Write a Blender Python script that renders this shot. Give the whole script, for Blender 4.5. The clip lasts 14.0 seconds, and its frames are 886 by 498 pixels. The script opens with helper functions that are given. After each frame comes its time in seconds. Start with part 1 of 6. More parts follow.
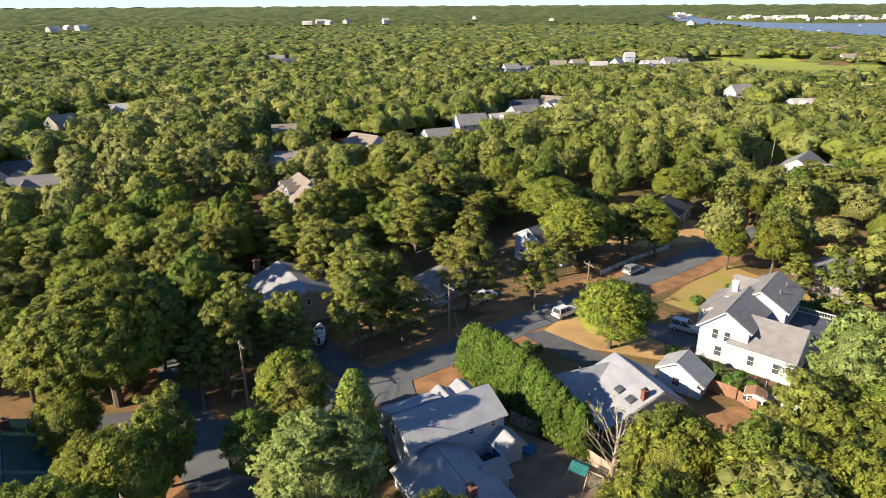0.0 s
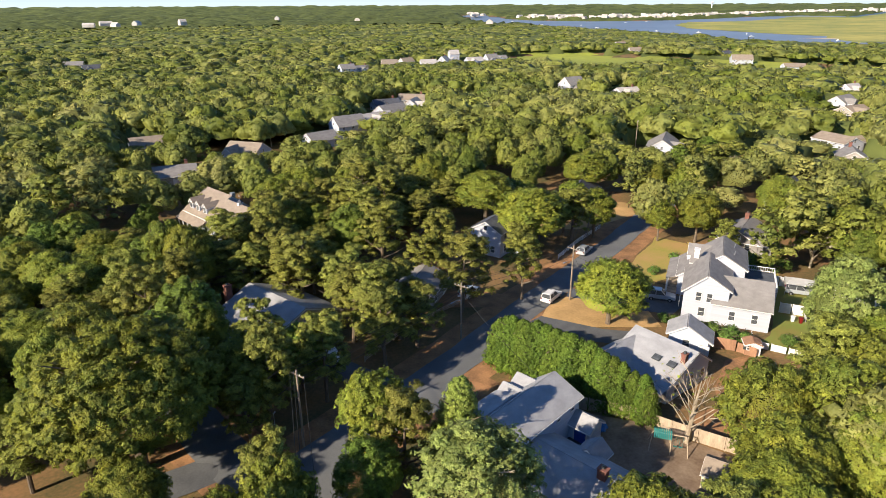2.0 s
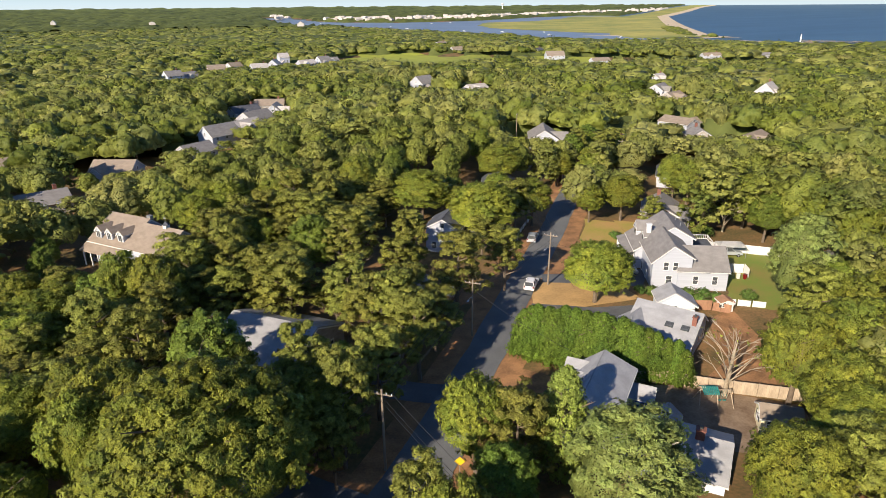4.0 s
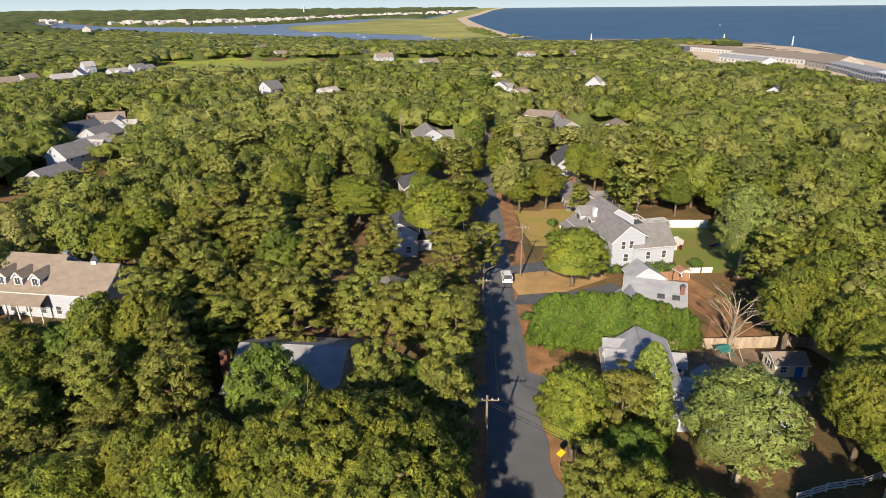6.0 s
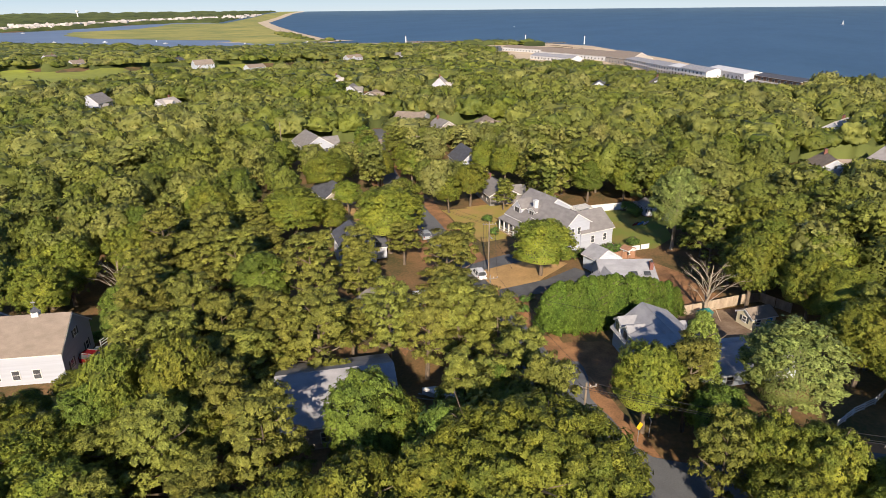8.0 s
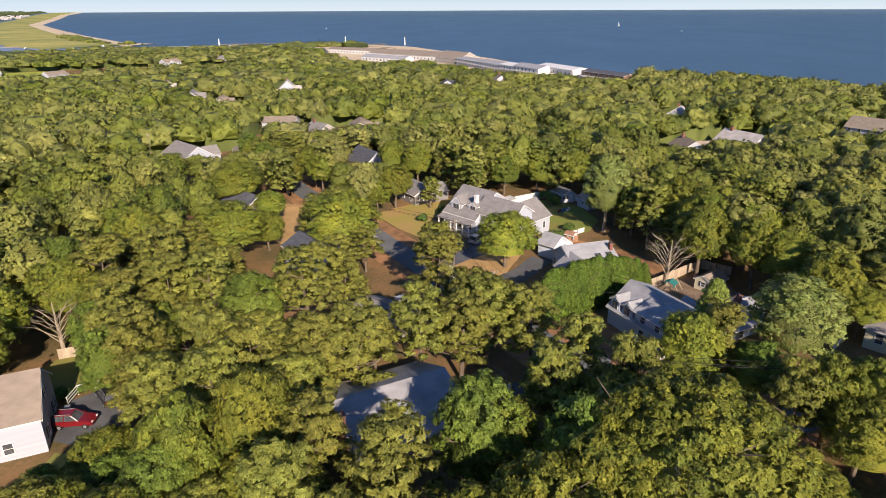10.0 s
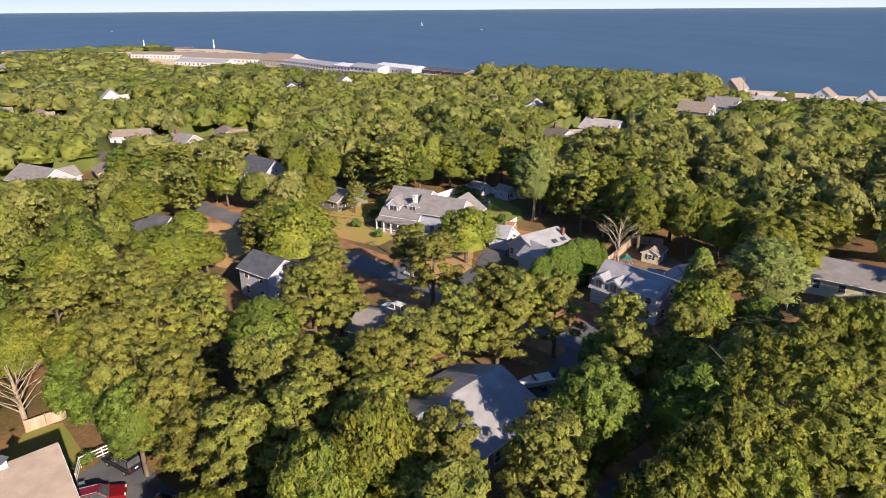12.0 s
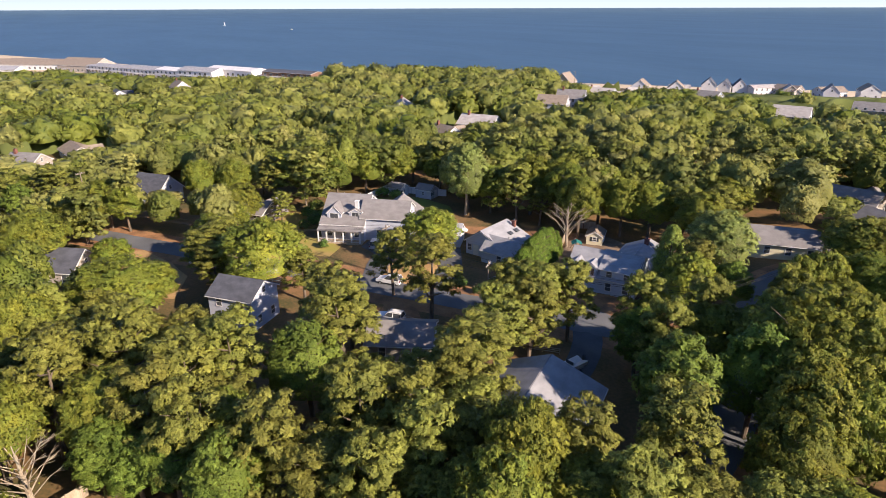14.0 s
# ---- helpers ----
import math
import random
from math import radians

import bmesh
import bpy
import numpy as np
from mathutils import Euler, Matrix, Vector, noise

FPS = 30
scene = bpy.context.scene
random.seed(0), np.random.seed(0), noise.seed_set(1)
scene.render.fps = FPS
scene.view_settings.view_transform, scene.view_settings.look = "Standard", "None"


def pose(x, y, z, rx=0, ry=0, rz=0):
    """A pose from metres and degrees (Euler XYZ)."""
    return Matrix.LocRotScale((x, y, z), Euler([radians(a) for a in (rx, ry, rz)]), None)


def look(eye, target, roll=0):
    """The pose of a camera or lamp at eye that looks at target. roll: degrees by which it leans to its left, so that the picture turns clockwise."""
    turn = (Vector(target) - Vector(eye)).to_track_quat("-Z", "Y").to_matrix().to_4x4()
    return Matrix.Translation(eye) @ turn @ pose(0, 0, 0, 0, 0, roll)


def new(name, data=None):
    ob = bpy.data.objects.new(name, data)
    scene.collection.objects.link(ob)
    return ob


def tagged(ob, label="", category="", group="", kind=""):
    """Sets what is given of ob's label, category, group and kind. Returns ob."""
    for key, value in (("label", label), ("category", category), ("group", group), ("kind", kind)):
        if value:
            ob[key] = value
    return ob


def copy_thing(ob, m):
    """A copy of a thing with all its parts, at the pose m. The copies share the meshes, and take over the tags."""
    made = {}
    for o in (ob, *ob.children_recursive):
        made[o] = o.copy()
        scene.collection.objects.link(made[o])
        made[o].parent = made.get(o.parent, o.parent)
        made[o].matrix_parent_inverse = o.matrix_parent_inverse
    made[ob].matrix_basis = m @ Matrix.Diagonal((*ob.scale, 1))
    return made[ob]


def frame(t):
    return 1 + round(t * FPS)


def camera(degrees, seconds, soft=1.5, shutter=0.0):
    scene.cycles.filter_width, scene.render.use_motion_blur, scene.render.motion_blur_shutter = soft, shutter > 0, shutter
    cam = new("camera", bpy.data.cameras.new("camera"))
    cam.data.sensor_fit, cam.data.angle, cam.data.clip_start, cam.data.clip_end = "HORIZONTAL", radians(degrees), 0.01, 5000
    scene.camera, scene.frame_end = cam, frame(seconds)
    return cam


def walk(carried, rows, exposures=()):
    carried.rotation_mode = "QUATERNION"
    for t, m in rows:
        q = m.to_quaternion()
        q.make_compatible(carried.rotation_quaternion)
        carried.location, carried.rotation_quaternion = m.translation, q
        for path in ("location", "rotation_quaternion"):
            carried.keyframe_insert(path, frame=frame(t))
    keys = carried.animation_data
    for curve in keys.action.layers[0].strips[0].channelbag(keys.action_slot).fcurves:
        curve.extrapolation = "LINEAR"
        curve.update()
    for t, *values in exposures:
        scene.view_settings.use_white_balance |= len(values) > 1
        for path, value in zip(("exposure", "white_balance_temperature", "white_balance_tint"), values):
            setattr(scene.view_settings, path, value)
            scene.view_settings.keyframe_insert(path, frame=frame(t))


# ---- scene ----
cam = camera(70.6, 14.0, soft=0.5)
PATH = [
    (0, (2.696, -0.382, 47.354), (2.661, 1.48, 46.625), -0.3),
    (0.5, (-4.068, 0.088, 47.21), (-3.962, 1.948, 46.481), -0.3),
    (1, (-10.754, 0.974, 47.181), (-10.507, 2.82, 46.45), -0.3),
    (1.5, (-17.39, 2.296, 47.134), (-17.005, 4.117, 46.404), -0.3),
    (2, (-23.941, 4.104, 47.065), (-23.415, 5.89, 46.334), -0.3),
    (2.5, (-30.277, 6.418, 46.956), (-29.618, 8.16, 46.227), -0.2),
    (3, (-36.284, 9.218, 46.806), (-35.497, 10.906, 46.078), -0.3),
    (5.5, (-61.418, 29.595, 45.971), (-60.071, 30.883, 45.244), -0.5),
    (6, (-65.831, 34.675, 45.995), (-64.39, 35.857, 45.27), -0.5),
    (6.5, (-69.812, 39.992, 46.062), (-68.286, 41.063, 45.338), -0.5),
    (7, (-73.311, 45.547, 46.157), (-71.709, 46.501, 45.433), -0.7),
    (7.5, (-76.394, 51.402, 46.198), (-74.725, 52.232, 45.474), -0.7),
    (8, (-78.922, 57.408, 46.144), (-77.193, 58.11, 45.423), -0.6),
    (10.5, (-84.008, 88.874, 45.555), (-82.142, 88.901, 44.835), -0.3),
    (11, (-83.696, 95.315, 45.55), (-81.834, 95.202, 44.83), -0.4),
    (11.5, (-82.86, 101.777, 45.528), (-81.011, 101.522, 44.808), -0.4),
    (12, (-81.463, 108.176, 45.517), (-79.64, 107.781, 44.796), -0.4),
    (12.5, (-79.637, 114.437, 45.555), (-77.85, 113.905, 44.832), -0.3),
    (13, (-77.376, 120.52, 45.616), (-75.633, 119.858, 44.891), -0.3),
    (13.5, (-74.688, 126.419, 45.687), (-73.001, 125.628, 44.96), -0.2),
    (14, (-71.611, 132.241, 45.709), (-69.987, 131.326, 44.984), -0.2),
]
EXPOSURES = [(0, 1.12, 6500, 7), (3, 0.90, 6500, 9), (6.5, 0.67, 6500, 9), (8, 0.70, 6500, 12), (10.5, 0.78, 6500, 16), (14, 1.04, 6500, 18)]
walk(cam, [(t, look(eye, target, roll)) for t, eye, target, roll in PATH], EXPOSURES)

# ---- world, sun, exposure ----
SUN_FROM = Vector((-0.92, -0.39, 0.0)).normalized()
SUN_UP = radians(27.0)
world = bpy.data.worlds.new("world")
scene.world = world
world.use_nodes = True
wn = world.node_tree
sky = wn.nodes.new("ShaderNodeTexSky")
sky.sky_type = "NISHITA"
sky.sun_disc = False
sky.sun_elevation = SUN_UP
sky.dust_density, sky.air_density, sky.ozone_density = 0.0, 0.70, 5.5
sky.sun_rotation = math.atan2(SUN_FROM.x, SUN_FROM.y)
wn.links.new(sky.outputs[0], wn.nodes["Background"].inputs[0])
wn.nodes["Background"].inputs[1].default_value = 0.105
sun_data = bpy.data.lights.new("sun", "SUN")
sun_data.energy, sun_data.angle, sun_data.color = 5.0, radians(0.6), (1.0, 0.86, 0.68)
sun = new("sun", sun_data)
sun_dir = SUN_FROM * math.cos(SUN_UP) + Vector((0, 0, math.sin(SUN_UP)))
sun.rotation_euler = sun_dir.to_track_quat("Z", "Y").to_euler()


# ---- materials ----
def mat(name, base, rough=0.8, dark=None, scale=6.0, fine=40.0, bump=0.3, bump_scale=60.0, spec=0.3, metal=0.0, islands=0.0, objects=0.0,
        stretch=(1, 1, 1), hue=0.0):
    """A surface whose colour wanders between base and dark at two sizes, with fine relief."""
    m = bpy.data.materials.new(name)
    m.use_nodes = True
    nt = m.node_tree
    N, L = nt.nodes, nt.links
    b = N["Principled BSDF"]
    b.inputs["Roughness"].default_value = rough
    b.inputs["Metallic"].default_value = metal
    b.inputs["Specular IOR Level"].default_value = spec
    dark = dark or tuple(c * 0.6 for c in base)
    tc = N.new("ShaderNodeTexCoord")
    mp = N.new("ShaderNodeMapping")
    mp.inputs["Scale"].default_value = stretch
    L.new(tc.outputs["Object"], mp.inputs[0])
    big, small = N.new("ShaderNodeTexNoise"), N.new("ShaderNodeTexNoise")
    big.inputs["Scale"].default_value, small.inputs["Scale"].default_value = scale, fine
    big.inputs["Detail"].default_value, small.inputs["Detail"].default_value = 4, 3
    add = N.new("ShaderNodeMath")
    add.operation = "ADD"
    mul = N.new("ShaderNodeMath")
    mul.operation = "MULTIPLY_ADD"
    mul.inputs[1].default_value, mul.inputs[2].default_value = 0.5, -0.12
    for n in (big, small):
        L.new(mp.outputs[0], n.inputs["Vector"])
    L.new(small.outputs[0], mul.inputs[0])
    L.new(big.outputs[0], add.inputs[0])
    L.new(mul.outputs[0], add.inputs[1])
    ramp = N.new("ShaderNodeValToRGB")
    ramp.color_ramp.elements[0].position, ramp.color_ramp.elements[1].position = 0.42, 0.85
    ramp.color_ramp.elements[0].color, ramp.color_ramp.elements[1].color = (*dark, 1), (*base, 1)
    L.new(add.outputs[0], ramp.inputs[0])
    out = ramp.outputs[0]
    if islands or objects:
        hs = N.new("ShaderNodeHueSaturation")
        val = None
        for amount, node, socket in ((islands, "ShaderNodeNewGeometry", "Random Per Island"), (objects, "ShaderNodeObjectInfo", "Random")):
            if not amount:
                continue
            src = N.new(node)
            r = N.new("ShaderNodeMapRange")
            r.inputs[3].default_value, r.inputs[4].default_value = 1 - amount, 1 + amount
            L.new(src.outputs[socket], r.inputs[0])
            if val:
                k = N.new("ShaderNodeMath")
                k.operation = "MULTIPLY"
                L.new(val, k.inputs[0])
                L.new(r.outputs[0], k.inputs[1])
                val = k.outputs[0]
            else:
                val = r.outputs[0]
            if hue and socket == "Random":
                h = N.new("ShaderNodeMapRange")
                h.inputs[3].default_value, h.inputs[4].default_value = 0.5 - hue, 0.5 + hue
                L.new(src.outputs[socket], h.inputs[0])
                L.new(h.outputs[0], hs.inputs["Hue"])
        L.new(val, hs.inputs["Value"])
        L.new(out, hs.inputs["Color"])
        out = hs.outputs[0]
    L.new(out, b.inputs["Base Color"])
    if bump:
        bn, bt = N.new("ShaderNodeBump"), N.new("ShaderNodeTexNoise")
        bt.inputs["Scale"].default_value = bump_scale
        bn.inputs["Strength"].default_value = bump
        L.new(mp.outputs[0], bt.inputs["Vector"])
        L.new(bt.outputs[0], bn.inputs["Height"])
        L.new(bn.outputs[0], b.inputs["Normal"])
    return m


def leafy(name, base, dark, clump=0.35, islands=0.42, objects=0.15, hue=0.012, letting=0.28, ragged=0.0, by_tree=False, grain=4.2, relief=0.8):
    """Foliage: colour by clump, by tuft and by tree, light that comes through the leaves, and, where ragged, gaps between them.
    Leaves shade by the mean direction of the spray that they belong to, kept in leaf_normal."""
    m = mat(name, base, 0.6, dark, clump, clump * 7, 0.0, spec=0.22, islands=islands, objects=objects, hue=hue)
    nt = m.node_tree
    N, L = nt.nodes, nt.links
    aim, turn_it, rough_it, grain_it, at_it = (N.new("ShaderNode" + k) for k in ("Attribute", "VectorTransform", "Bump", "TexNoise", "TexCoord"))
    aim.attribute_name = "leaf_normal"
    turn_it.vector_type, turn_it.convert_from, turn_it.convert_to = "NORMAL", "OBJECT", "WORLD"
    grain_it.inputs["Scale"].default_value, grain_it.inputs["Detail"].default_value = grain, 2.0
    rough_it.inputs["Strength"].default_value, rough_it.inputs["Distance"].default_value = relief, 1.2 / grain
    L.new(at_it.outputs["Object"], grain_it.inputs["Vector"])
    L.new(grain_it.outputs[0], rough_it.inputs["Height"])
    L.new(aim.outputs["Vector"], turn_it.inputs[0])
    L.new(turn_it.outputs[0], rough_it.inputs["Normal"])
    b, out = nt.nodes["Principled BSDF"], nt.nodes["Material Output"]
    tr, mix = nt.nodes.new("ShaderNodeBsdfTranslucent"), nt.nodes.new("ShaderNodeMixShader")
    mix.inputs[0].default_value = letting
    nt.links.new(b.inputs["Base Color"].links[0].from_socket, tr.inputs[0])
    nt.links.new(b.outputs[0], mix.inputs[1])
    nt.links.new(tr.outputs[0], mix.inputs[2])
    nt.links.new(rough_it.outputs[0], b.inputs["Normal"])
    nt.links.new(rough_it.outputs[0], tr.inputs["Normal"])
    nt.links.new(mix.outputs[0], out.inputs[0])
    if by_tree:  # each tree of a joined wood has its own tone
        old = b.inputs["Base Color"].links[0].from_socket
        at, hs = nt.nodes.new("ShaderNodeAttribute"), nt.nodes.new("ShaderNodeHueSaturation")
        at.attribute_name = "tree_tone"
        for socket, lo, hi in (("Value", 0.74, 1.22), ("Hue", 0.525, 0.485), ("Saturation", 1.05, 0.85)):
            r = nt.nodes.new("ShaderNodeMapRange")
            r.inputs[3].default_value, r.inputs[4].default_value = lo, hi
            nt.links.new(at.outputs["Fac"], r.inputs[0])
            nt.links.new(r.outputs[0], hs.inputs[socket])
        nt.links.new(old, hs.inputs["Color"])
        nt.links.new(hs.outputs[0], b.inputs["Base Color"])
        nt.links.new(hs.outputs[0], tr.inputs[0])
    if ragged:
        tc, ns, cut = nt.nodes.new("ShaderNodeTexCoord"), nt.nodes.new("ShaderNodeTexNoise"), nt.nodes.new("ShaderNodeMath")
        ns.inputs["Scale"].default_value, ns.inputs["Detail"].default_value = ragged, 1.5
        cut.operation, cut.inputs[1].default_value = "GREATER_THAN", 0.44
        clear, last = nt.nodes.new("ShaderNodeBsdfTransparent"), nt.nodes.new("ShaderNodeMixShader")
        nt.links.new(tc.outputs["Object"], ns.inputs["Vector"])
        nt.links.new(ns.outputs[0], cut.inputs[0])
        nt.links.new(cut.outputs[0], last.inputs[0])
        nt.links.new(clear.outputs[0], last.inputs[1])
        nt.links.new(mix.outputs[0], last.inputs[2])
        nt.links.new(last.outputs[0], out.inputs[0])
    return m


TONES = {
    "oak": ((0.270, 0.274, 0.033), (0.138, 0.186, 0.030)), "pine": ((0.285, 0.286, 0.052), (0.158, 0.174, 0.036)), "maple": ((0.205, 0.272, 0.040), (0.118, 0.180, 0.030)),
    "poplar": ((0.315, 0.355, 0.098), (0.190, 0.250, 0.062)), "cedar": ((0.175, 0.250, 0.034), (0.074, 0.128, 0.019)), "shrub": ((0.170, 0.250, 0.048), (0.086, 0.148, 0.033)),
    "spruce": ((0.36, 0.42, 0.085), (0.21, 0.28, 0.055)),
    "great_oak": ((0.262, 0.276, 0.036), (0.128, 0.168, 0.025)),
}
LEAF = {k: leafy(k + "_leaves", a, b, ragged=8.5) for k, (a, b) in TONES.items()}
WOODS = leafy("woods_leaves", (0.262, 0.266, 0.044), (0.110, 0.134, 0.026), clump=0.08, islands=0.2, objects=0.0, by_tree=True, grain=1.1, relief=0.35)
WOODS_EDGE = leafy("woods_leaf_sprays", (0.305, 0.306, 0.050), (0.125, 0.150, 0.028), clump=0.08, islands=0.3, objects=0.0, ragged=4.2, by_tree=True, grain=1.8, relief=0.5)
# darker, bluer than the nearer leaves: distance haze put into the colour
HAZED_WOODS = mat("hazed_forest_leaves", (0.135, 0.155, 0.042), 0.9, (0.045, 0.06, 0.022), 0.012, 0.09, 0.0, spec=0.1)
BARK = mat("bark", (0.20, 0.155, 0.11), 0.9, (0.08, 0.06, 0.045), 3, 20, 0.6, 12, stretch=(1, 1, 0.25))
PALE_BARK = mat("pale_bark", (0.42, 0.36, 0.27), 0.9, (0.22, 0.17, 0.12), 2, 15, 0.5, 12, stretch=(1, 1, 0.25))
FLOOR = mat("forest_floor", (0.25, 0.135, 0.06), 0.95, (0.075, 0.07, 0.025), 0.12, 2.2, 0.5, 8)
STRAW = mat("pine_straw", (0.39, 0.20, 0.09), 0.95, (0.17, 0.092, 0.046), 0.35, 4, 0.5, 14)
YELLOW_LAWN = mat("sun_bleached_grass", (0.27, 0.255, 0.05), 0.9, (0.38, 0.24, 0.09), 0.22, 3, 0.5, 30)
LAWN = mat("lawn_grass", (0.15, 0.205, 0.035), 0.9, (0.22, 0.18, 0.05), 0.18, 3, 0.5, 30)
DRY = mat("dry_lawn", (0.50, 0.31, 0.13), 0.95, (0.30, 0.19, 0.08), 0.2, 3, 0.5, 25)
ASPHALT = mat("asphalt", (0.155, 0.16, 0.165), 0.85, (0.10, 0.103, 0.108), 0.15, 6, 0.3, 50)
OLD_ASPHALT = mat("drive_asphalt", (0.12, 0.123, 0.13), 0.85, (0.075, 0.077, 0.083), 0.3, 6, 0.3, 50)
SAND = mat("sand", (0.62, 0.50, 0.34), 0.95, (0.46, 0.36, 0.24), 0.03, 0.4, 0.3, 3)
GRAVEL = mat("sandy_yard", (0.27, 0.20, 0.14), 0.95, (0.15, 0.10, 0.065), 0.35, 3, 0.4, 20)
MARSH = mat("marsh_grass", (0.30, 0.33, 0.045), 0.95, (0.20, 0.22, 0.04), 0.012, 0.12, 0.3, 2)
DUNE = mat("dune_grass", (0.40, 0.34, 0.085), 0.95, (0.17, 0.20, 0.05), 0.008, 0.06, 0.3, 2)
SEA = mat("sea_water", (0.056, 0.110, 0.174), 0.55, (0.042, 0.086, 0.142), 0.003, 0.03, 0.5, 0.15, spec=0.12, stretch=(1, 3, 1))
# lighter than the sea: the sky's reflection is put into the colour
SKY_TINT_WATER = mat("sky_tinted_water", (0.17, 0.215, 0.285), 0.5, (0.13, 0.17, 0.235), 0.004, 0.05, 0.3, 0.2, spec=0.15)
SHINGLE = mat("grey_shingles", (0.245, 0.23, 0.222), 0.9, (0.178, 0.166, 0.16), 0.7, 9, 0.5, 22, stretch=(1, 1, 2.5))
TAN_SHINGLE = mat("tan_shingles", (0.285, 0.232, 0.185), 0.9, (0.215, 0.172, 0.135), 0.7, 9, 0.5, 22, stretch=(1, 1, 2.5))
DARK_SHINGLE = mat("dark_shingles", (0.10, 0.105, 0.125), 0.9, (0.06, 0.063, 0.075), 0.7, 9, 0.5, 22, stretch=(1, 1, 2.5))
PALE_SHINGLE = mat("pale_shingles", (0.345, 0.345, 0.36), 0.9, (0.25, 0.25, 0.262), 0.6, 9, 0.5, 22, stretch=(1, 1, 2.5))
# pale shingles with the low sun's pinkish light put into the colour
SUN_TINT_SHINGLE = mat("sun_tinted_shingles", (0.47, 0.435, 0.41), 0.9, (0.34, 0.31, 0.29), 0.6, 9, 0.5, 22, stretch=(1, 1, 2.5))
# pale shingles toned down and blued: the pines' shade is in the colour
SHADE_TINT_SHINGLE = mat("shade_tinted_shingles", (0.33, 0.325, 0.335), 0.9, (0.235, 0.232, 0.24), 0.6, 9, 0.5, 22, stretch=(1, 1, 2.5))
SIDING = mat("white_clapboard", (0.44, 0.46, 0.52), 0.6, (0.375, 0.395, 0.45), 0.5, 6, 0.4, 8, stretch=(0.15, 0.15, 9))
HOTEL_WHITE = mat("white_stucco", (0.66, 0.65, 0.64), 0.7, (0.55, 0.54, 0.53), 0.3, 4, 0.2, 8)
CREAM = mat("cream_clapboard", (0.72, 0.66, 0.46), 0.6, (0.60, 0.54, 0.37), 0.5, 6, 0.4, 8, stretch=(0.15, 0.15, 9))
CEDAR_WALL = mat("weathered_cedar_shingle_wall", (0.42, 0.38, 0.33), 0.9, (0.27, 0.24, 0.21), 0.8, 9, 0.5, 12, stretch=(1, 1, 3))
BROWN_WALL = mat("brown_board_wall", (0.24, 0.14, 0.09), 0.85, (0.14, 0.08, 0.05), 0.8, 9, 0.5, 12)
# on garage, cottage and dormered house the blue stands in for cool shade
BLUE_WALL = mat("blue_tinted_clapboard", (0.52, 0.58, 0.66), 0.6, (0.42, 0.47, 0.55), 0.5, 6, 0.4, 8, stretch=(0.15, 0.15, 9))
TRIM = mat("white_trim_paint", (0.70, 0.69, 0.67), 0.5, (0.60, 0.59, 0.57), 2, 20, 0.15)
GLASS = mat("window_glass", (0.10, 0.105, 0.115), 0.1, (0.045, 0.05, 0.055), 1, 4, 0.0, spec=0.6)
SHUTTER = mat("dark_shutter_paint", (0.06, 0.07, 0.075), 0.6, None, 4, 30, 0.2)
BLUE_DOOR = mat("blue_door_paint", (0.025, 0.07, 0.32), 0.5, (0.02, 0.05, 0.24), 3, 20, 0.2)
BRIGHT_BLUE = mat("bright_blue_paint", (0.03, 0.22, 0.55), 0.5, (0.02, 0.16, 0.42), 3, 20, 0.2)
BRICK = mat("red_brick", (0.24, 0.10, 0.075), 0.9, (0.14, 0.065, 0.05), 3, 18, 0.6, 14)
FENCE = mat("weathered_fence_boards", (0.46, 0.37, 0.27), 0.9, (0.28, 0.22, 0.16), 1.5, 12, 0.5, 15, stretch=(1, 1, 0.2))
CEDAR = mat("new_cedar_boards", (0.36, 0.20, 0.12), 0.8, (0.24, 0.13, 0.08), 1.5, 12, 0.4, 15, stretch=(1, 1, 0.2))
POLE = mat("pole_wood", (0.30, 0.25, 0.19), 0.9, (0.18, 0.14, 0.105), 1, 10, 0.5, 15, stretch=(1, 1, 0.1))
WIRE = mat("black_cable", (0.03, 0.03, 0.03), 0.7, None, 2, 9, 0.0)
STEEL = mat("grey_metal", (0.45, 0.46, 0.47), 0.45, None, 3, 20, 0.1, metal=0.6)
RUBBER = mat("black_rubber", (0.02, 0.02, 0.02), 0.85, None, 5, 30, 0.2)
DECKING = mat("dark_deck_membrane", (0.10, 0.11, 0.13), 0.8, (0.06, 0.065, 0.08), 0.8, 8, 0.3)
PAINT = {
    "white": mat("white_car_paint", (0.75, 0.75, 0.75), 0.25, (0.68, 0.68, 0.68), 0.5, 9, 0, spec=0.5),
    "silver": mat("silver_car_paint", (0.50, 0.53, 0.56), 0.28, (0.42, 0.45, 0.48), 0.5, 9, 0, spec=0.5, metal=0.4),
    "red": mat("red_car_paint", (0.17, 0.01, 0.014), 0.22, (0.13, 0.008, 0.01), 0.5, 9, 0, spec=0.5),
    "black": mat("black_car_paint", (0.02, 0.022, 0.028), 0.2, (0.015, 0.016, 0.02), 0.5, 9, 0, spec=0.5),
}
YELLOW = mat("yellow_sign_paint", (0.75, 0.50, 0.02), 0.5, (0.65, 0.42, 0.02), 3, 20, 0.1)
TEAL = mat("teal_canvas", (0.03, 0.22, 0.20), 0.7, (0.02, 0.15, 0.14), 2, 15, 0.2)
TARP = mat("blue_tarp", (0.02, 0.16, 0.45), 0.5, (0.015, 0.11, 0.33), 2, 12, 0.3)
GREEN_ROOF = mat("green_metal_roof", (0.035, 0.09, 0.085), 0.5, (0.025, 0.065, 0.06), 0.5, 6, 0.2)


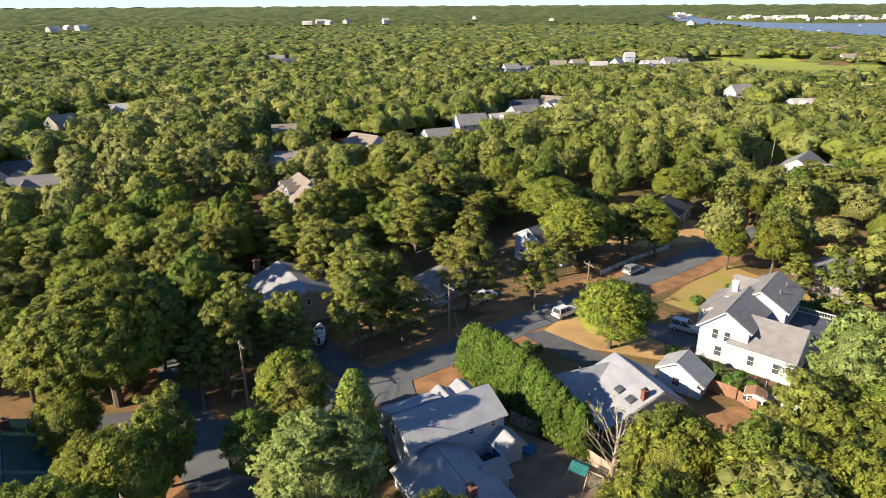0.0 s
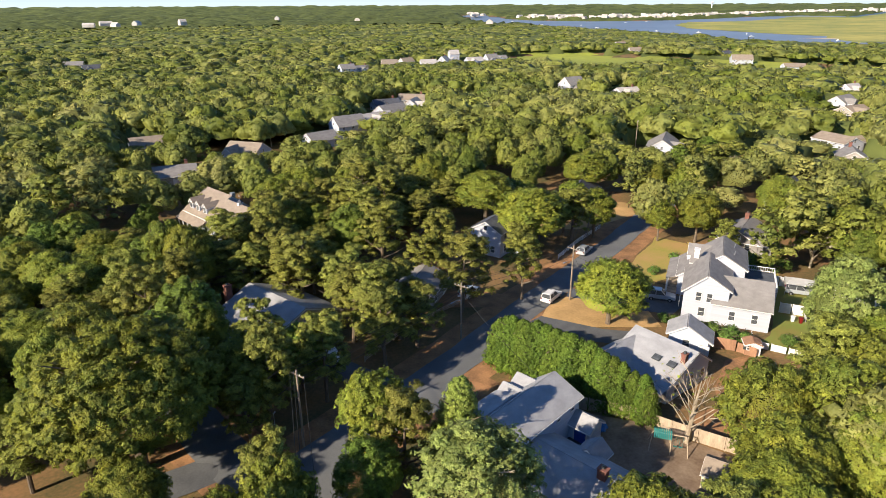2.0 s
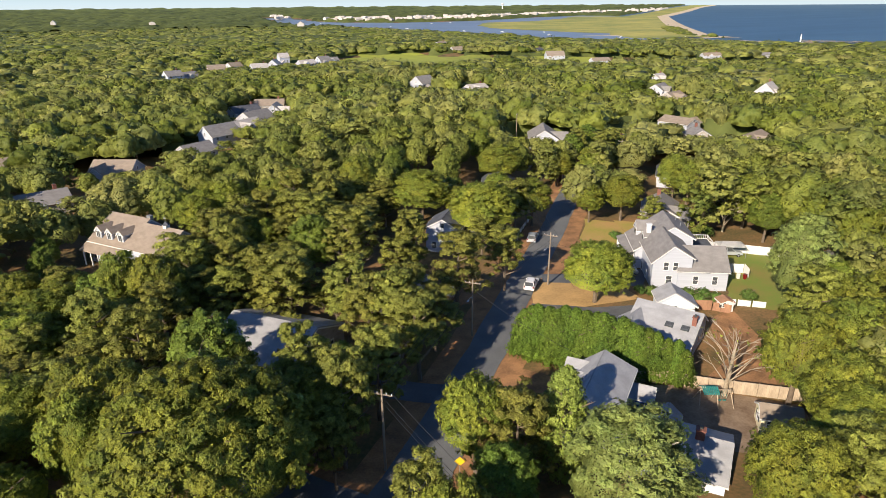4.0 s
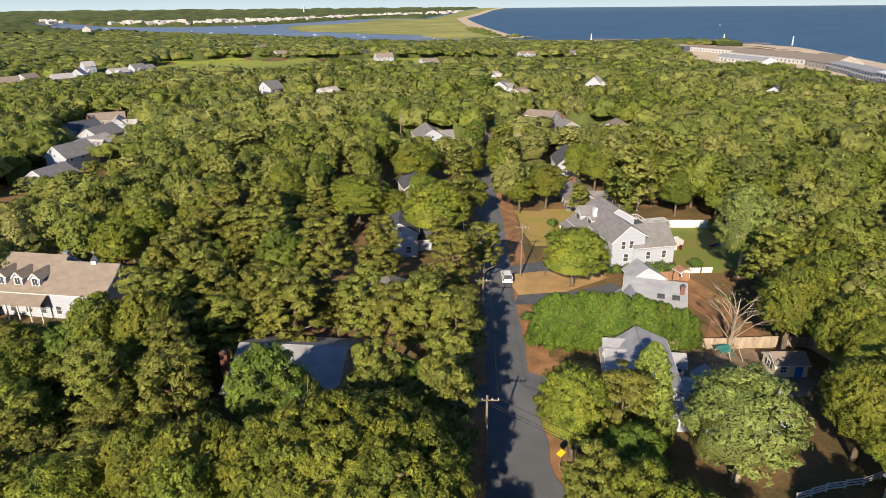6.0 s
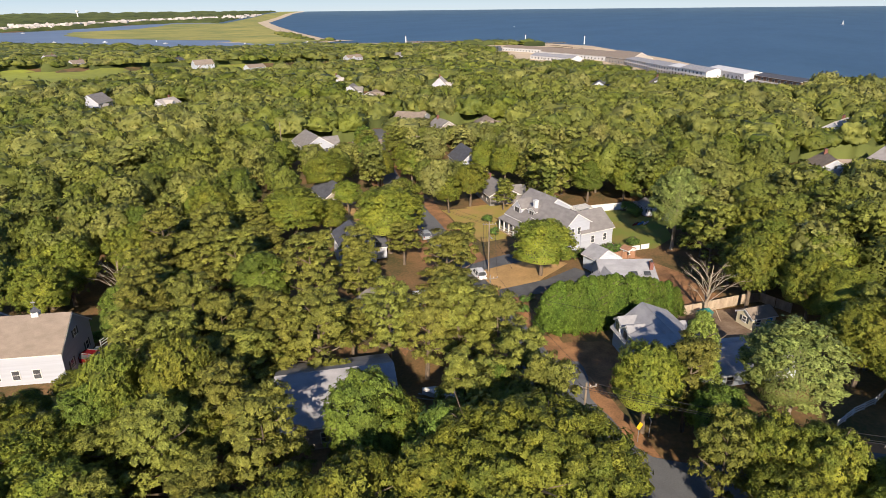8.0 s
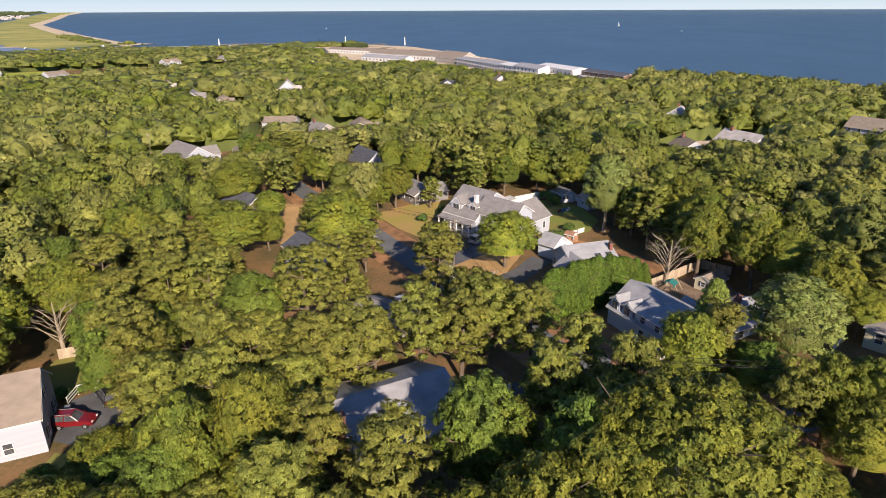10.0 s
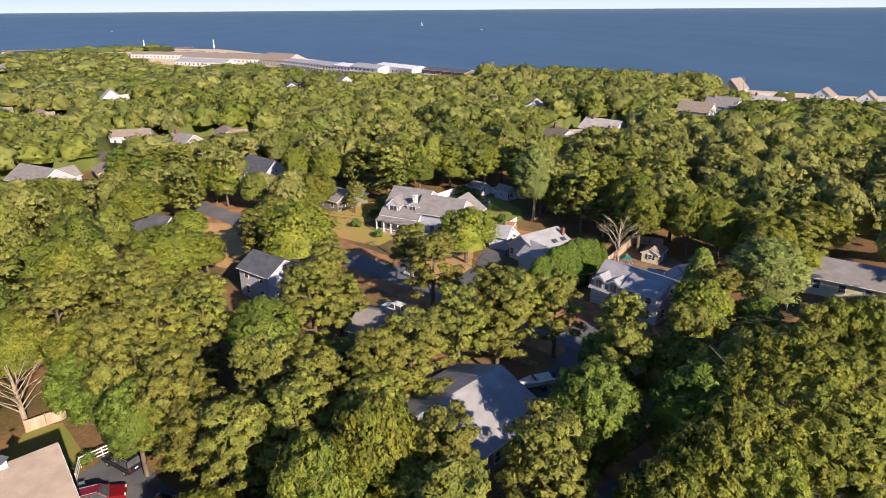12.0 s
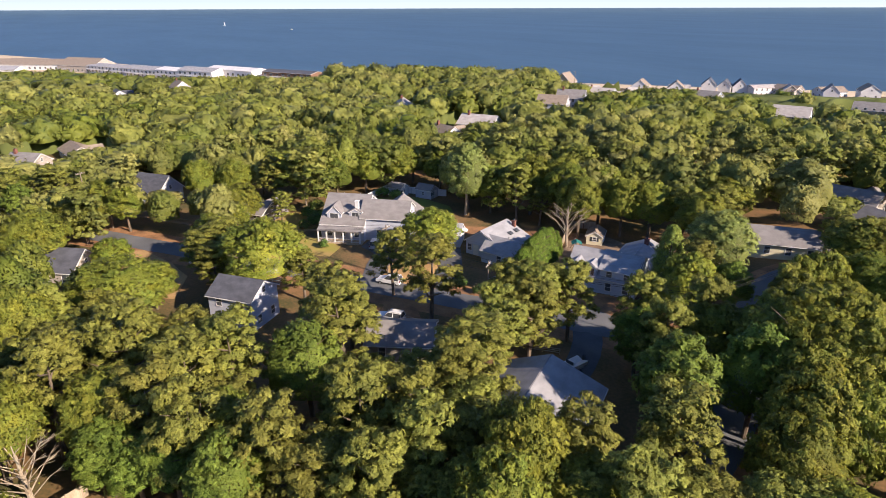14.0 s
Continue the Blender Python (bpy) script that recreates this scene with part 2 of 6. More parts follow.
# ---- mesh helpers ----
def mesh_ob(name, verts, faces, material, parent=None, label="", smooth=False):
    me = bpy.data.meshes.new(name)
    me.from_pydata(verts, [], faces)
    me.materials.append(material)
    if smooth:
        me.shade_smooth()
    ob = new(name, me)
    if parent:
        ob.parent = parent
    if label:
        ob["label"] = label
    return ob


def part(name, bm, material, parent, label="", smooth=False):
    """Links a bmesh as one mesh object under a thing or a part."""
    me = bpy.data.meshes.new(name)
    bm.to_mesh(me)
    bm.free()
    me.materials.append(material)
    if smooth:
        me.shade_smooth()
    ob = new(name, me)
    if parent:
        ob.parent = parent
    if label:
        ob["label"] = label
    return ob


def big_mesh(name, V, F, material, parent=None, second=None, split=0, aims=None):
    """A mesh out of numpy arrays of corners and triangles."""
    me = bpy.data.meshes.new(name)
    me.vertices.add(len(V))
    me.vertices.foreach_set("co", np.ascontiguousarray(V, np.float32).ravel())
    n = len(F)
    me.loops.add(n * 3)
    me.loops.foreach_set("vertex_index", np.ascontiguousarray(F, np.int32).ravel())
    me.polygons.add(n)
    me.polygons.foreach_set("loop_start", np.arange(0, n * 3, 3, dtype=np.int32))
    me.update(calc_edges=True)
    me.materials.append(material)
    if second:
        me.materials.append(second)
        me.polygons.foreach_set("material_index", (np.arange(n) >= split).astype(np.int32) if np.isscalar(split) else split)
    if aims is not None:
        me.attributes.new("leaf_normal", "FLOAT_VECTOR", "POINT").data.foreach_set("vector", np.ascontiguousarray(aims, np.float32).ravel())
    ob = new(name, me)
    if parent:
        ob.parent = parent
    return ob


def box(bm, x0, x1, y0, y1, z0, z1, bevel=0.0):
    vs = [bm.verts.new(p) for p in ((x0, y0, z0), (x1, y0, z0), (x1, y1, z0), (x0, y1, z0), (x0, y0, z1), (x1, y0, z1), (x1, y1, z1), (x0, y1, z1))]
    fs = [bm.faces.new([vs[i] for i in q]) for q in ((3, 2, 1, 0), (4, 5, 6, 7), (0, 1, 5, 4), (1, 2, 6, 5), (2, 3, 7, 6), (3, 0, 4, 7))]
    if bevel:
        bmesh.ops.bevel(bm, geom=list({e for f in fs for e in f.edges}), offset=bevel, segments=1, affect="EDGES")
    return vs


def boxes(*specs, bevel=0.0):
    bm = bmesh.new()
    for s in specs:
        box(bm, *s, bevel=bevel)
    return bm


def extrude_profile(points, axis, a, b):
    """A closed outline in (across, z), drawn out from a to b along x or y."""
    bm = bmesh.new()
    def at(d, p):
        return (d, p[0], p[1]) if axis == "x" else (p[0], d, p[1])
    r0 = [bm.verts.new(at(a, p)) for p in points]
    r1 = [bm.verts.new(at(b, p)) for p in points]
    n = len(points)
    bm.faces.new(r0)
    bm.faces.new(list(reversed(r1)))
    for i in range(n):
        bm.faces.new((r0[i], r1[i], r1[(i + 1) % n], r0[(i + 1) % n]))
    bmesh.ops.recalc_face_normals(bm, faces=bm.faces)
    return bm


def tube(bm, a, b, r0, r1, sides=7):
    a, b = Vector(a), Vector(b)
    q = (b - a).to_track_quat("Z", "Y")
    rings = []
    for c, r in ((a, r0), (b, r1)):
        rings.append([bm.verts.new(c + q @ Vector((r * math.cos(2 * math.pi * i / sides), r * math.sin(2 * math.pi * i / sides), 0))) for i in range(sides)])
    for i in range(sides):
        bm.faces.new((rings[0][i], rings[0][(i + 1) % sides], rings[1][(i + 1) % sides], rings[1][i]))
    bm.faces.new(rings[1])
    bm.faces.new(list(reversed(rings[0])))


def thing(name, x, y, z=0.0, turn=0.0, label="", category="", group=""):
    ob = new(name)
    ob.empty_display_size = 0.3
    ob.matrix_basis = pose(x, y, z, 0, 0, turn)
    return tagged(ob, label, category, group)


# ---- the lie of the land ----
CENTRE = (-20.0, 85.0)
WATER = -7.0
COAST = [(46, -460), (84, -372), (138, -292), (212, -218), (288, -149), (329, -73), (360, -16), (428, 30), (525, 68), (630, 112), (752, 176), (850, 230), (890, 290), (892, 340),
         (860, 480), (840, 600)]
SPIT = [(905, 640), (955, 737), (1250, 1000), (1607, 1303), (2078, 1696), (2759, 2107), (3500, 2560), (4600, 3100)]
SEA_AREA = COAST + SPIT + [(7000, 3300), (7000, -7000), (46, -7000)]
BAY = [(840, 600), (711, 671), (684, 748), (700, 900), (690, 1160), (655, 1484), (618, 1610), (640, 1850), (760, 2300), (900, 2800), (960, 2750), (870, 2250), (860, 2000),
       (1000, 1830), (1250, 1810), (1450, 1880), (1700, 2000), (2000, 2050), (2050, 1900), (1640, 1560), (1500, 1290), (930, 740), (905, 640)]
ISLAND = [(1185, 1627), (1010, 1440), (910, 1256), (885, 976), (905, 760), (940, 752), (1250, 1020), (1590, 1320), (2060, 1720), (1876, 1960), (1640, 1780), (1400, 1640)]
MARSH_AREA = [(205, 575), (225, 630), (263, 672), (338, 648), (385, 560), (470, 440), (540, 330), (500, 330), (420, 420), (335, 500), (285, 478), (242, 469)]


def inside(poly, X, Y):
    X, Y = np.asarray(X, float), np.asarray(Y, float)
    res = np.zeros(X.shape, bool)
    for (x0, y0), (x1, y1) in zip(poly, poly[1:] + poly[:1]):
        c = (y0 > Y) != (y1 > Y)
        with np.errstate(divide="ignore", invalid="ignore"):
            res ^= c & (X < (x1 - x0) * (Y - y0) / (y1 - y0 + 1e-12) + x0)
    return res


def near_line(line, X, Y):
    """The distance to a line of points."""
    X, Y = np.asarray(X, float), np.asarray(Y, float)
    best = np.full(X.shape, 1e9)
    for (x0, y0), (x1, y1) in zip(line, line[1:]):
        dx, dy = x1 - x0, y1 - y0
        t = np.clip(((X - x0) * dx + (Y - y0) * dy) / (dx * dx + dy * dy), 0, 1)
        best = np.minimum(best, np.hypot(X - x0 - t * dx, Y - y0 - t * dy))
    return best


def smooth(t):
    t = np.clip(t, 0, 1)
    return t * t * (3 - 2 * t)


def land(X, Y):
    """The height of the ground, without the hollows of sea, bay and marsh; raised far out to fit the camera's horizon.
    """
    X, Y = np.asarray(X, float), np.asarray(Y, float)
    r = np.hypot(X - CENTRE[0], Y - CENTRE[1])
    z = 2.6 * smooth((62 - Y) / 40) * smooth((20 - X) / 25) * (1 - smooth((r - 90) / 80))
    z = z - 4.6 * smooth((r - 130) / 380) + 35.0 * np.clip((r - 1700) / 3250, 0, 1) ** 2
    return z + 4.0 * np.exp(-((X - 250) ** 2 + (Y + 25) ** 2) / 95.0 ** 2) + 3.0 * np.exp(-((X - 370) ** 2 + (Y - 45) ** 2) / 75.0 ** 2)


def horizon_rise(X, Y):
    """How far sea and shore are bent up in the distance, to fit the horizon in the camera's view."""
    return 35.0 * np.clip((np.hypot(X - CENTRE[0], Y - CENTRE[1]) - 1700) / 3250, 0, 1) ** 2


def ground_z(X, Y):
    X, Y = np.asarray(X, float), np.asarray(Y, float)
    z = land(X, Y)
    shore = smooth((near_line(COAST, X, Y) - 8) / 34)
    z = np.where(near_line(COAST, X, Y) < 80, z * shore + -6.4 * (1 - shore), z)
    z = np.where(inside(MARSH_AREA, X, Y), -6.8, z)
    z = np.where(near_line(SPIT, X, Y) < 270, horizon_rise(X, Y) - 8.5, z)
    return np.where(inside(SEA_AREA, X, Y) | inside(BAY, X, Y), -10.0, z)


def gz(x, y):
    return float(ground_z(np.array([x]), np.array([y]))[0])


def polar_sheet(name, radii, steps, height, material, first=0.0, last=360.0):
    a = np.radians(np.linspace(first, last, steps + 1))
    if last - first >= 360:
        a = a[:-1]
    R, A = np.meshgrid(radii, a, indexing="ij")
    X, Y = CENTRE[0] + R * np.cos(A), CENTRE[1] + R * np.sin(A)
    V = np.stack([X, Y, height(X, Y)], -1).reshape(-1, 3)
    n, m = R.shape
    i, j = np.meshgrid(np.arange(n - 1), np.arange(m if last - first >= 360 else m - 1), indexing="ij")
    p, q = i * m + j, i * m + (j + 1) % m
    F = np.concatenate([np.stack([p, p + m, q], -1).reshape(-1, 3), np.stack([q, p + m, q + m], -1).reshape(-1, 3)])
    return big_mesh(name, V, F, material)


radii = [0.5]
while radii[-1] < 4940:
    radii.append(radii[-1] + max(3.5, radii[-1] * 0.035))
tagged(polar_sheet("ground", np.array(radii), 330, ground_z, FLOOR), "forest floor of brown pine needles and dry grass", "ground", kind="structure")
tagged(polar_sheet("water", np.geomspace(150, 4950, 80), 180, lambda X, Y: WATER + horizon_rise(X, Y), SEA),
       "blue sea with fine ripples under a low sun", "sea", kind="structure")


def patch(name, outline, material, lift=0.05, label="", category="", step=4.0, z=None):
    """A flat piece of ground with an uneven edge, laid on the land."""
    pts = []
    for (x0, y0), (x1, y1) in zip(outline, outline[1:] + outline[:1]):
        n = max(1, int(math.hypot(x1 - x0, y1 - y0) / step))
        for k in range(n):
            w = noise.noise(Vector((x0 + k * 1.7, y0 * 1.3, k * 0.9))) * step * 0.22
            pts.append((x0 + (x1 - x0) * k / n + w, y0 + (y1 - y0) * k / n - w))
    bm = bmesh.new()
    bm.faces.new([bm.verts.new((x, y, (gz(x, y) if z is None else z + float(horizon_rise(x, y))) + lift)) for x, y in pts])
    bmesh.ops.triangulate(bm, faces=bm.faces)
    if z is None:
        bmesh.ops.subdivide_edges(bm, edges=[e for e in bm.edges if e.calc_length() > 9], cuts=1)
        bmesh.ops.triangulate(bm, faces=bm.faces)
        for v in bm.verts:
            v.co.z = gz(v.co.x, v.co.y) + lift
    bmesh.ops.recalc_face_normals(bm, faces=bm.faces)
    for f in bm.faces:
        if f.normal.z < 0:
            f.normal_flip()
    return tagged(part(name, bm, material, None), label, category, kind="structure")


def ribbon(name, line, width, material, lift=0.08, label="", category="", crown=0.04, z=None):
    """A road along a line, with a slight crown and ragged edges."""
    pts = []
    for (x0, y0), (x1, y1) in zip(line, line[1:]):
        n = max(1, int(math.hypot(x1 - x0, y1 - y0) / 3))
        pts += [(x0 + (x1 - x0) * k / n, y0 + (y1 - y0) * k / n) for k in range(n)]
    pts.append(line[-1])
    for _ in range(6):
        pts = [pts[0]] + [((a[0] + 2 * b[0] + c[0]) / 4, (a[1] + 2 * b[1] + c[1]) / 4) for a, b, c in zip(pts, pts[1:], pts[2:])] + [pts[-1]]
    verts, faces = [], []
    for i, p in enumerate(pts):
        a, b = pts[max(0, i - 1)], pts[min(len(pts) - 1, i + 1)]
        d = Vector((b[0] - a[0], b[1] - a[1])).normalized()
        nrm = Vector((-d.y, d.x))
        for k, u in enumerate((-1, -0.5, 0, 0.5, 1)):
            w = width / 2 * u + (noise.noise(Vector((p[0] * 0.3, p[1] * 0.3, u))) * 0.25 if abs(u) == 1 else 0)
            x, y = p[0] + nrm.x * w, p[1] + nrm.y * w
            verts.append((x, y, (gz(x, y) if z is None else z + float(horizon_rise(x, y))) + lift + crown * (1 - u * u)))
        if i:
            o = (i - 1) * 5
            faces += [(o + k, o + 5 + k, o + 6 + k, o + 1 + k) for k in range(4)]
    ob = mesh_ob(name, verts, [tuple(reversed(f)) for f in faces], material)
    return tagged(ob, label, category, kind="structure")


# ---- the low sky behind sea and forest ----
def low_sky():
    m = bpy.data.materials.new("hazy_low_sky")
    m.use_nodes = True
    n, link = m.node_tree.nodes, m.node_tree.links
    n.clear()
    place, split, ramp = n.new("ShaderNodeNewGeometry"), n.new("ShaderNodeSeparateXYZ"), n.new("ShaderNodeMapRange")
    mix, glow, out = n.new("ShaderNodeMix"), n.new("ShaderNodeEmission"), n.new("ShaderNodeOutputMaterial")
    link.new(place.outputs["Position"], split.inputs[0])
    link.new(split.outputs["Z"], ramp.inputs["Value"])
    ramp.inputs["From Min"].default_value, ramp.inputs["From Max"].default_value = 40.0, 240.0
    mix.data_type = "RGBA"
    mix.inputs[6].default_value, mix.inputs[7].default_value = (0.43, 0.50, 0.53, 1), (0.27, 0.41, 0.52, 1)
    link.new(ramp.outputs[0], mix.inputs[0])
    link.new(mix.outputs[2], glow.inputs["Color"])
    link.new(glow.outputs[0], out.inputs["Surface"])
    R, N = 4900.0, 160
    ring = [(CENTRE[0] + R * math.cos(2 * math.pi * k / N), CENTRE[1] + R * math.sin(2 * math.pi * k / N)) for k in range(N)]
    verts = [(x, y, -30.0) for x, y in ring] + [(x, y, 420.0) for x, y in ring]
    ob = mesh_ob("backdrop", verts, [(k, N + k, N + (k + 1) % N, (k + 1) % N) for k in range(N)], m)
    return tagged(ob, "pale blue hazy sky just above the horizon", "sky", kind="structure")


low_sky()

# ---- roads, drives, lawns, beach ----
MAIN_ROAD = [(-27.5, 58.2), (-22.3, 61.2), (-14.3, 66.6), (-9.3, 70.8), (-1, 76.2), (9, 84.4), (24, 95.8), (42, 109), (68, 129.8), (85, 142), (110, 158), (150, 178)]
SIDE_ROAD = [(-40, 86), (-36.5, 76), (-33, 68), (-27.5, 58.5), (-22, 51), (-16.5, 43.5), (-13.8, 36.5), (-14.8, 29), (-19.5, 17)]
ribbon("road", MAIN_ROAD, 5.5, ASPHALT, 0.10, "worn grey asphalt street with ragged sandy edges", "road")
ribbon("road", SIDE_ROAD, 5.6, ASPHALT, 0.085, "grey asphalt side street in tree shade", "road")
patch("road", [(-3.4, 73.4), (-2.2, 68.4), (-5.4, 66.6), (-10.2, 65.4), (-13.7, 62.7), (-17.0, 60.1), (-19.3, 57.4), (-19.2, 54.0), (-17.8, 51.0), (-24.0, 50.0), (-28.8, 57.6), (-24.4, 61.4), (-16, 66.6), (-9.6, 70.4)], ASPHALT, 0.135, "flared asphalt corner where the two streets meet", "road", 1.5)
ribbon("verge", MAIN_ROAD, 12.0, STRAW, 0.04, "brown pine straw verge along the street", "verge", 0.0)
ribbon("verge", SIDE_ROAD, 9.5, STRAW, 0.03, "brown pine straw verge along the side street", "verge", 0.0)
patch("driveway", [(26, 94), (31, 91), (35, 88), (40, 88.5), (43, 85), (41, 82.5), (36.5, 80.5), (33, 83), (28, 88), (24, 91)], OLD_ASPHALT, 0.07, "dark asphalt driveway beside the white house", "driveway")
patch("driveway", [(13, 84.5), (16.5, 86), (24, 79), (31, 75.5), (29.5, 71), (25, 73.5), (19, 77)], OLD_ASPHALT, 0.075, "dark asphalt driveway to the small garage", "driveway")
patch("dirt_verge", [(14, 83), (20, 90), (26, 92), (30, 87), (34, 84), (33, 77), (25, 79.5), (17, 82)], DRY, 0.055, "dry sandy grass under the street oak", "verge")
patch("lawn", [(38, 96), (46, 104), (56, 112), (60, 106), (55, 99), (47, 93), (42, 92)], YELLOW_LAWN, 0.06, "sun-bleached front lawn of the white house", "lawn")
patch("lawn", [(54, 97), (60, 108), (67, 100), (70, 92), (64, 86), (58, 89)], YELLOW_LAWN, 0.045, "yellowing lawn between the white house and its neighbour", "lawn")
patch("lawn", [(43, 68), (47, 70), (53, 76), (58, 84), (62, 84), (71, 73), (66, 62), (55, 59), (47, 62)], LAWN, 0.06, "mown green back lawn behind the white house", "lawn")
patch("yard", [(7, 57.5), (10.5, 61), (16, 57.5), (22, 50), (25, 46), (21, 41), (14, 41), (9.5, 46), (8, 52)], GRAVEL, 0.06, "bare sandy back yard with pine straw", "yard")
patch("yard", [(-9, 62), (-3, 70), (2, 72), (5, 66), (1, 60), (-6, 55)], STRAW, 0.05, "red-brown pine straw front yard", "yard")
patch("driveway", [(-34, 121), (-30.5, 126), (-29.5, 131.5), (-22, 134.6), (-17.8, 130.8), (-24, 126), (-30, 120.5)], OLD_ASPHALT, 0.06, "dark asphalt parking yard with three cars", "driveway")
patch("lawn", [(-40, 120), (-36, 130), (-31.5, 130), (-31.5, 126), (-34.5, 121)], LAWN, 0.05, "green lawn beside the parking yard", "lawn")
patch("lawn", [(33, 125), (38, 132), (47, 137), (58, 140), (63, 136), (60, 127), (50, 123), (42, 121.5)], DRY, 0.05, "dry yellow lawn between the trees", "lawn")
patch("lawn", [(20, 56), (27, 58), (36, 66), (42, 66), (36, 57), (27, 50)], STRAW, 0.05, "brown pine straw yard behind the cottage", "yard")
patch("driveway", [(-10, 92), (-4, 97), (9, 99), (14, 95), (12, 91), (4, 93)], STRAW, 0.05, "pine straw clearing before the low house", "yard")
ribbon("driveway", [(-6.5, 70), (-13, 74.5), (-17.5, 79), (-18.5, 83)], 4.2, OLD_ASPHALT, 0.07, "asphalt drive beside the grey house", "driveway")
ribbon("driveway", [(-31.5, 64), (-34.5, 63.5), (-39, 61), (-46, 59.5), (-54, 60)], 4.6, OLD_ASPHALT, 0.075, "asphalt drive in deep tree shade", "driveway")
patch("marsh", MARSH_AREA, MARSH, 0.25, "bright yellow-green salt marsh", "marsh", 25)
patch("bay", BAY[:-1], SKY_TINT_WATER, 0.0, "still water of the tidal bay, sky reflection painted pale blue", "bay", 60, z=WATER + 0.12)
patch("marsh_island", ISLAND, DUNE, 0.0, "yellow-green salt marsh island with sandy rim", "marsh", 40, z=-6.6)
patch("tidal_pond", [(440, 400), (475, 420), (505, 385), (480, 350), (450, 360)], SEA, 0.45, "still grey tidal pond in the marsh", "pond", 15)
patch("lawn", [(-24, 136.5), (-19, 145), (-12.5, 143), (-12, 139.5), (-18.5, 135)], LAWN, 0.05, "shaded green lawn behind the parking yard", "lawn")
ribbon("dunes", [(x - 38, y + 44) for x, y in SPIT], 165.0, DUNE, 0.0, "grassy dunes behind the barrier beach", "dunes", 1.0, z=-6.9)
patch("resort_grounds", [(318, -22), (352, 4), (428, 50), (530, 88), (640, 130), (780, 208), (860, 330), (640, 390), (560, 240), (470, 120), (390, 82), (312, 26)], SAND, 0.35, "pale sandy ground and paving around the hotels", "ground", 20)
patch("sandbar", [(800, 850), (900, 790), (960, 760), (930, 735), (850, 780)], SAND, 0.0, "bare sandbar at the inlet", "sandbar", 15, z=-6.7)
ribbon("beach", [(x + 4, y - 3) for x, y in COAST], 44.0, SAND, 0.0, "pale sandy beach along the sea", "beach", 0.9, z=-7.15)
ribbon("beach", SPIT, 70.0, SAND, 0.0, "long pale barrier beach curving into the distance", "beach", 1.2, z=-7.25)
patch("car_park", [(594, 320), (640, 380), (770, 352), (785, 318), (690, 290)], ASPHALT, 0.4, "asphalt car park by the beach", "car park", 20)


# ---- houses ----
def slab(parent, axis, a, b, p, q, thick, material, name="roof", label=""):
    """A roof slope from the low edge p to the ridge q, both (across, z)."""
    n = Vector((-(q[1] - p[1]), q[0] - p[0])).normalized() * thick
    if n.y < 0:
        n = -n
    return part(name, extrude_profile([p, q, (q[0] + n.x, q[1] + n.y), (p[0] + n.x, p[1] + n.y)], axis, a, b), material, parent, label)


def gable_block(parent, axis, a0, a1, b0, b1, eave0, eave1, ridge_at, ridge, wall, roof, base=0.0, over=0.35, trim=True):
    """Walls under a pitched roof, its ridge along x or y from a0 to a1."""
    part("wall", extrude_profile([(b0, base - 0.6), (b1, base - 0.6), (b1, eave1), (ridge_at, ridge), (b0, eave0)], axis, a0, a1), wall, parent)
    up = 0.03
    for b, e in ((b0, eave0), (b1, eave1)):
        s = (ridge - e) / (ridge_at - b)
        low = (b - math.copysign(over, ridge_at - b), e - abs(s) * over + up)
        slab(parent, axis, a0 - over * 0.7, a1 + over * 0.7, low, (ridge_at, ridge + up), 0.14, roof)
        if trim:
            for d in (a0 - over * 0.7 - 0.04, a1 + over * 0.7 - 0.02):
                slab(parent, axis, d, d + 0.06, (low[0], low[1] - 0.20), (ridge_at, ridge - 0.17), 0.17, TRIM, "rake_board")
            g = low[0]
            w = (g - 0.12, g - 0.002) if b < ridge_at else (g + 0.002, g + 0.12)
            spec = (a0 - over * 0.6, a1 + over * 0.6, *w) if axis == "x" else (*w, a0 - over * 0.6, a1 + over * 0.6)
            part("gutter", boxes((*spec, low[1] - 0.05, low[1] + 0.08)), TRIM, parent)


SIDES = {"+x": 0, "+y": 90, "-x": 180, "-y": 270}


def window(parent, x, y, z, side, w=0.9, h=1.3, shutters=False, name="window"):
    """A window proud of its wall: frame, glazing bars, pane."""
    ob = part(name, boxes((-0.02, 0.07, -w / 2 - 0.1, -w / 2, -h / 2 - 0.1, h / 2 + 0.1), (-0.02, 0.07, w / 2, w / 2 + 0.1, -h / 2 - 0.1, h / 2 + 0.1),
                          (-0.02, 0.07, -w / 2, w / 2, h / 2, h / 2 + 0.1), (-0.02, 0.1, -w / 2, w / 2, -h / 2 - 0.1, -h / 2),
                          (0.0, 0.055, -w / 2, w / 2, -0.03, 0.03)), TRIM, parent)
    ob.matrix_basis = pose(x, y, z, 0, 0, SIDES[side])
    part("pane", boxes((0.0, 0.035, -w / 2, w / 2, -h / 2, -0.03), (0.0, 0.035, -w / 2, w / 2, 0.03, h / 2)), GLASS, ob)
    if shutters:
        for s in (-1, 1):
            c = s * (w / 2 + 0.32)
            part("shutter", boxes((0, 0.05, c - 0.2, c + 0.2, -h / 2 - 0.05, h / 2 + 0.05), bevel=0.01), SHUTTER, ob)
    return ob


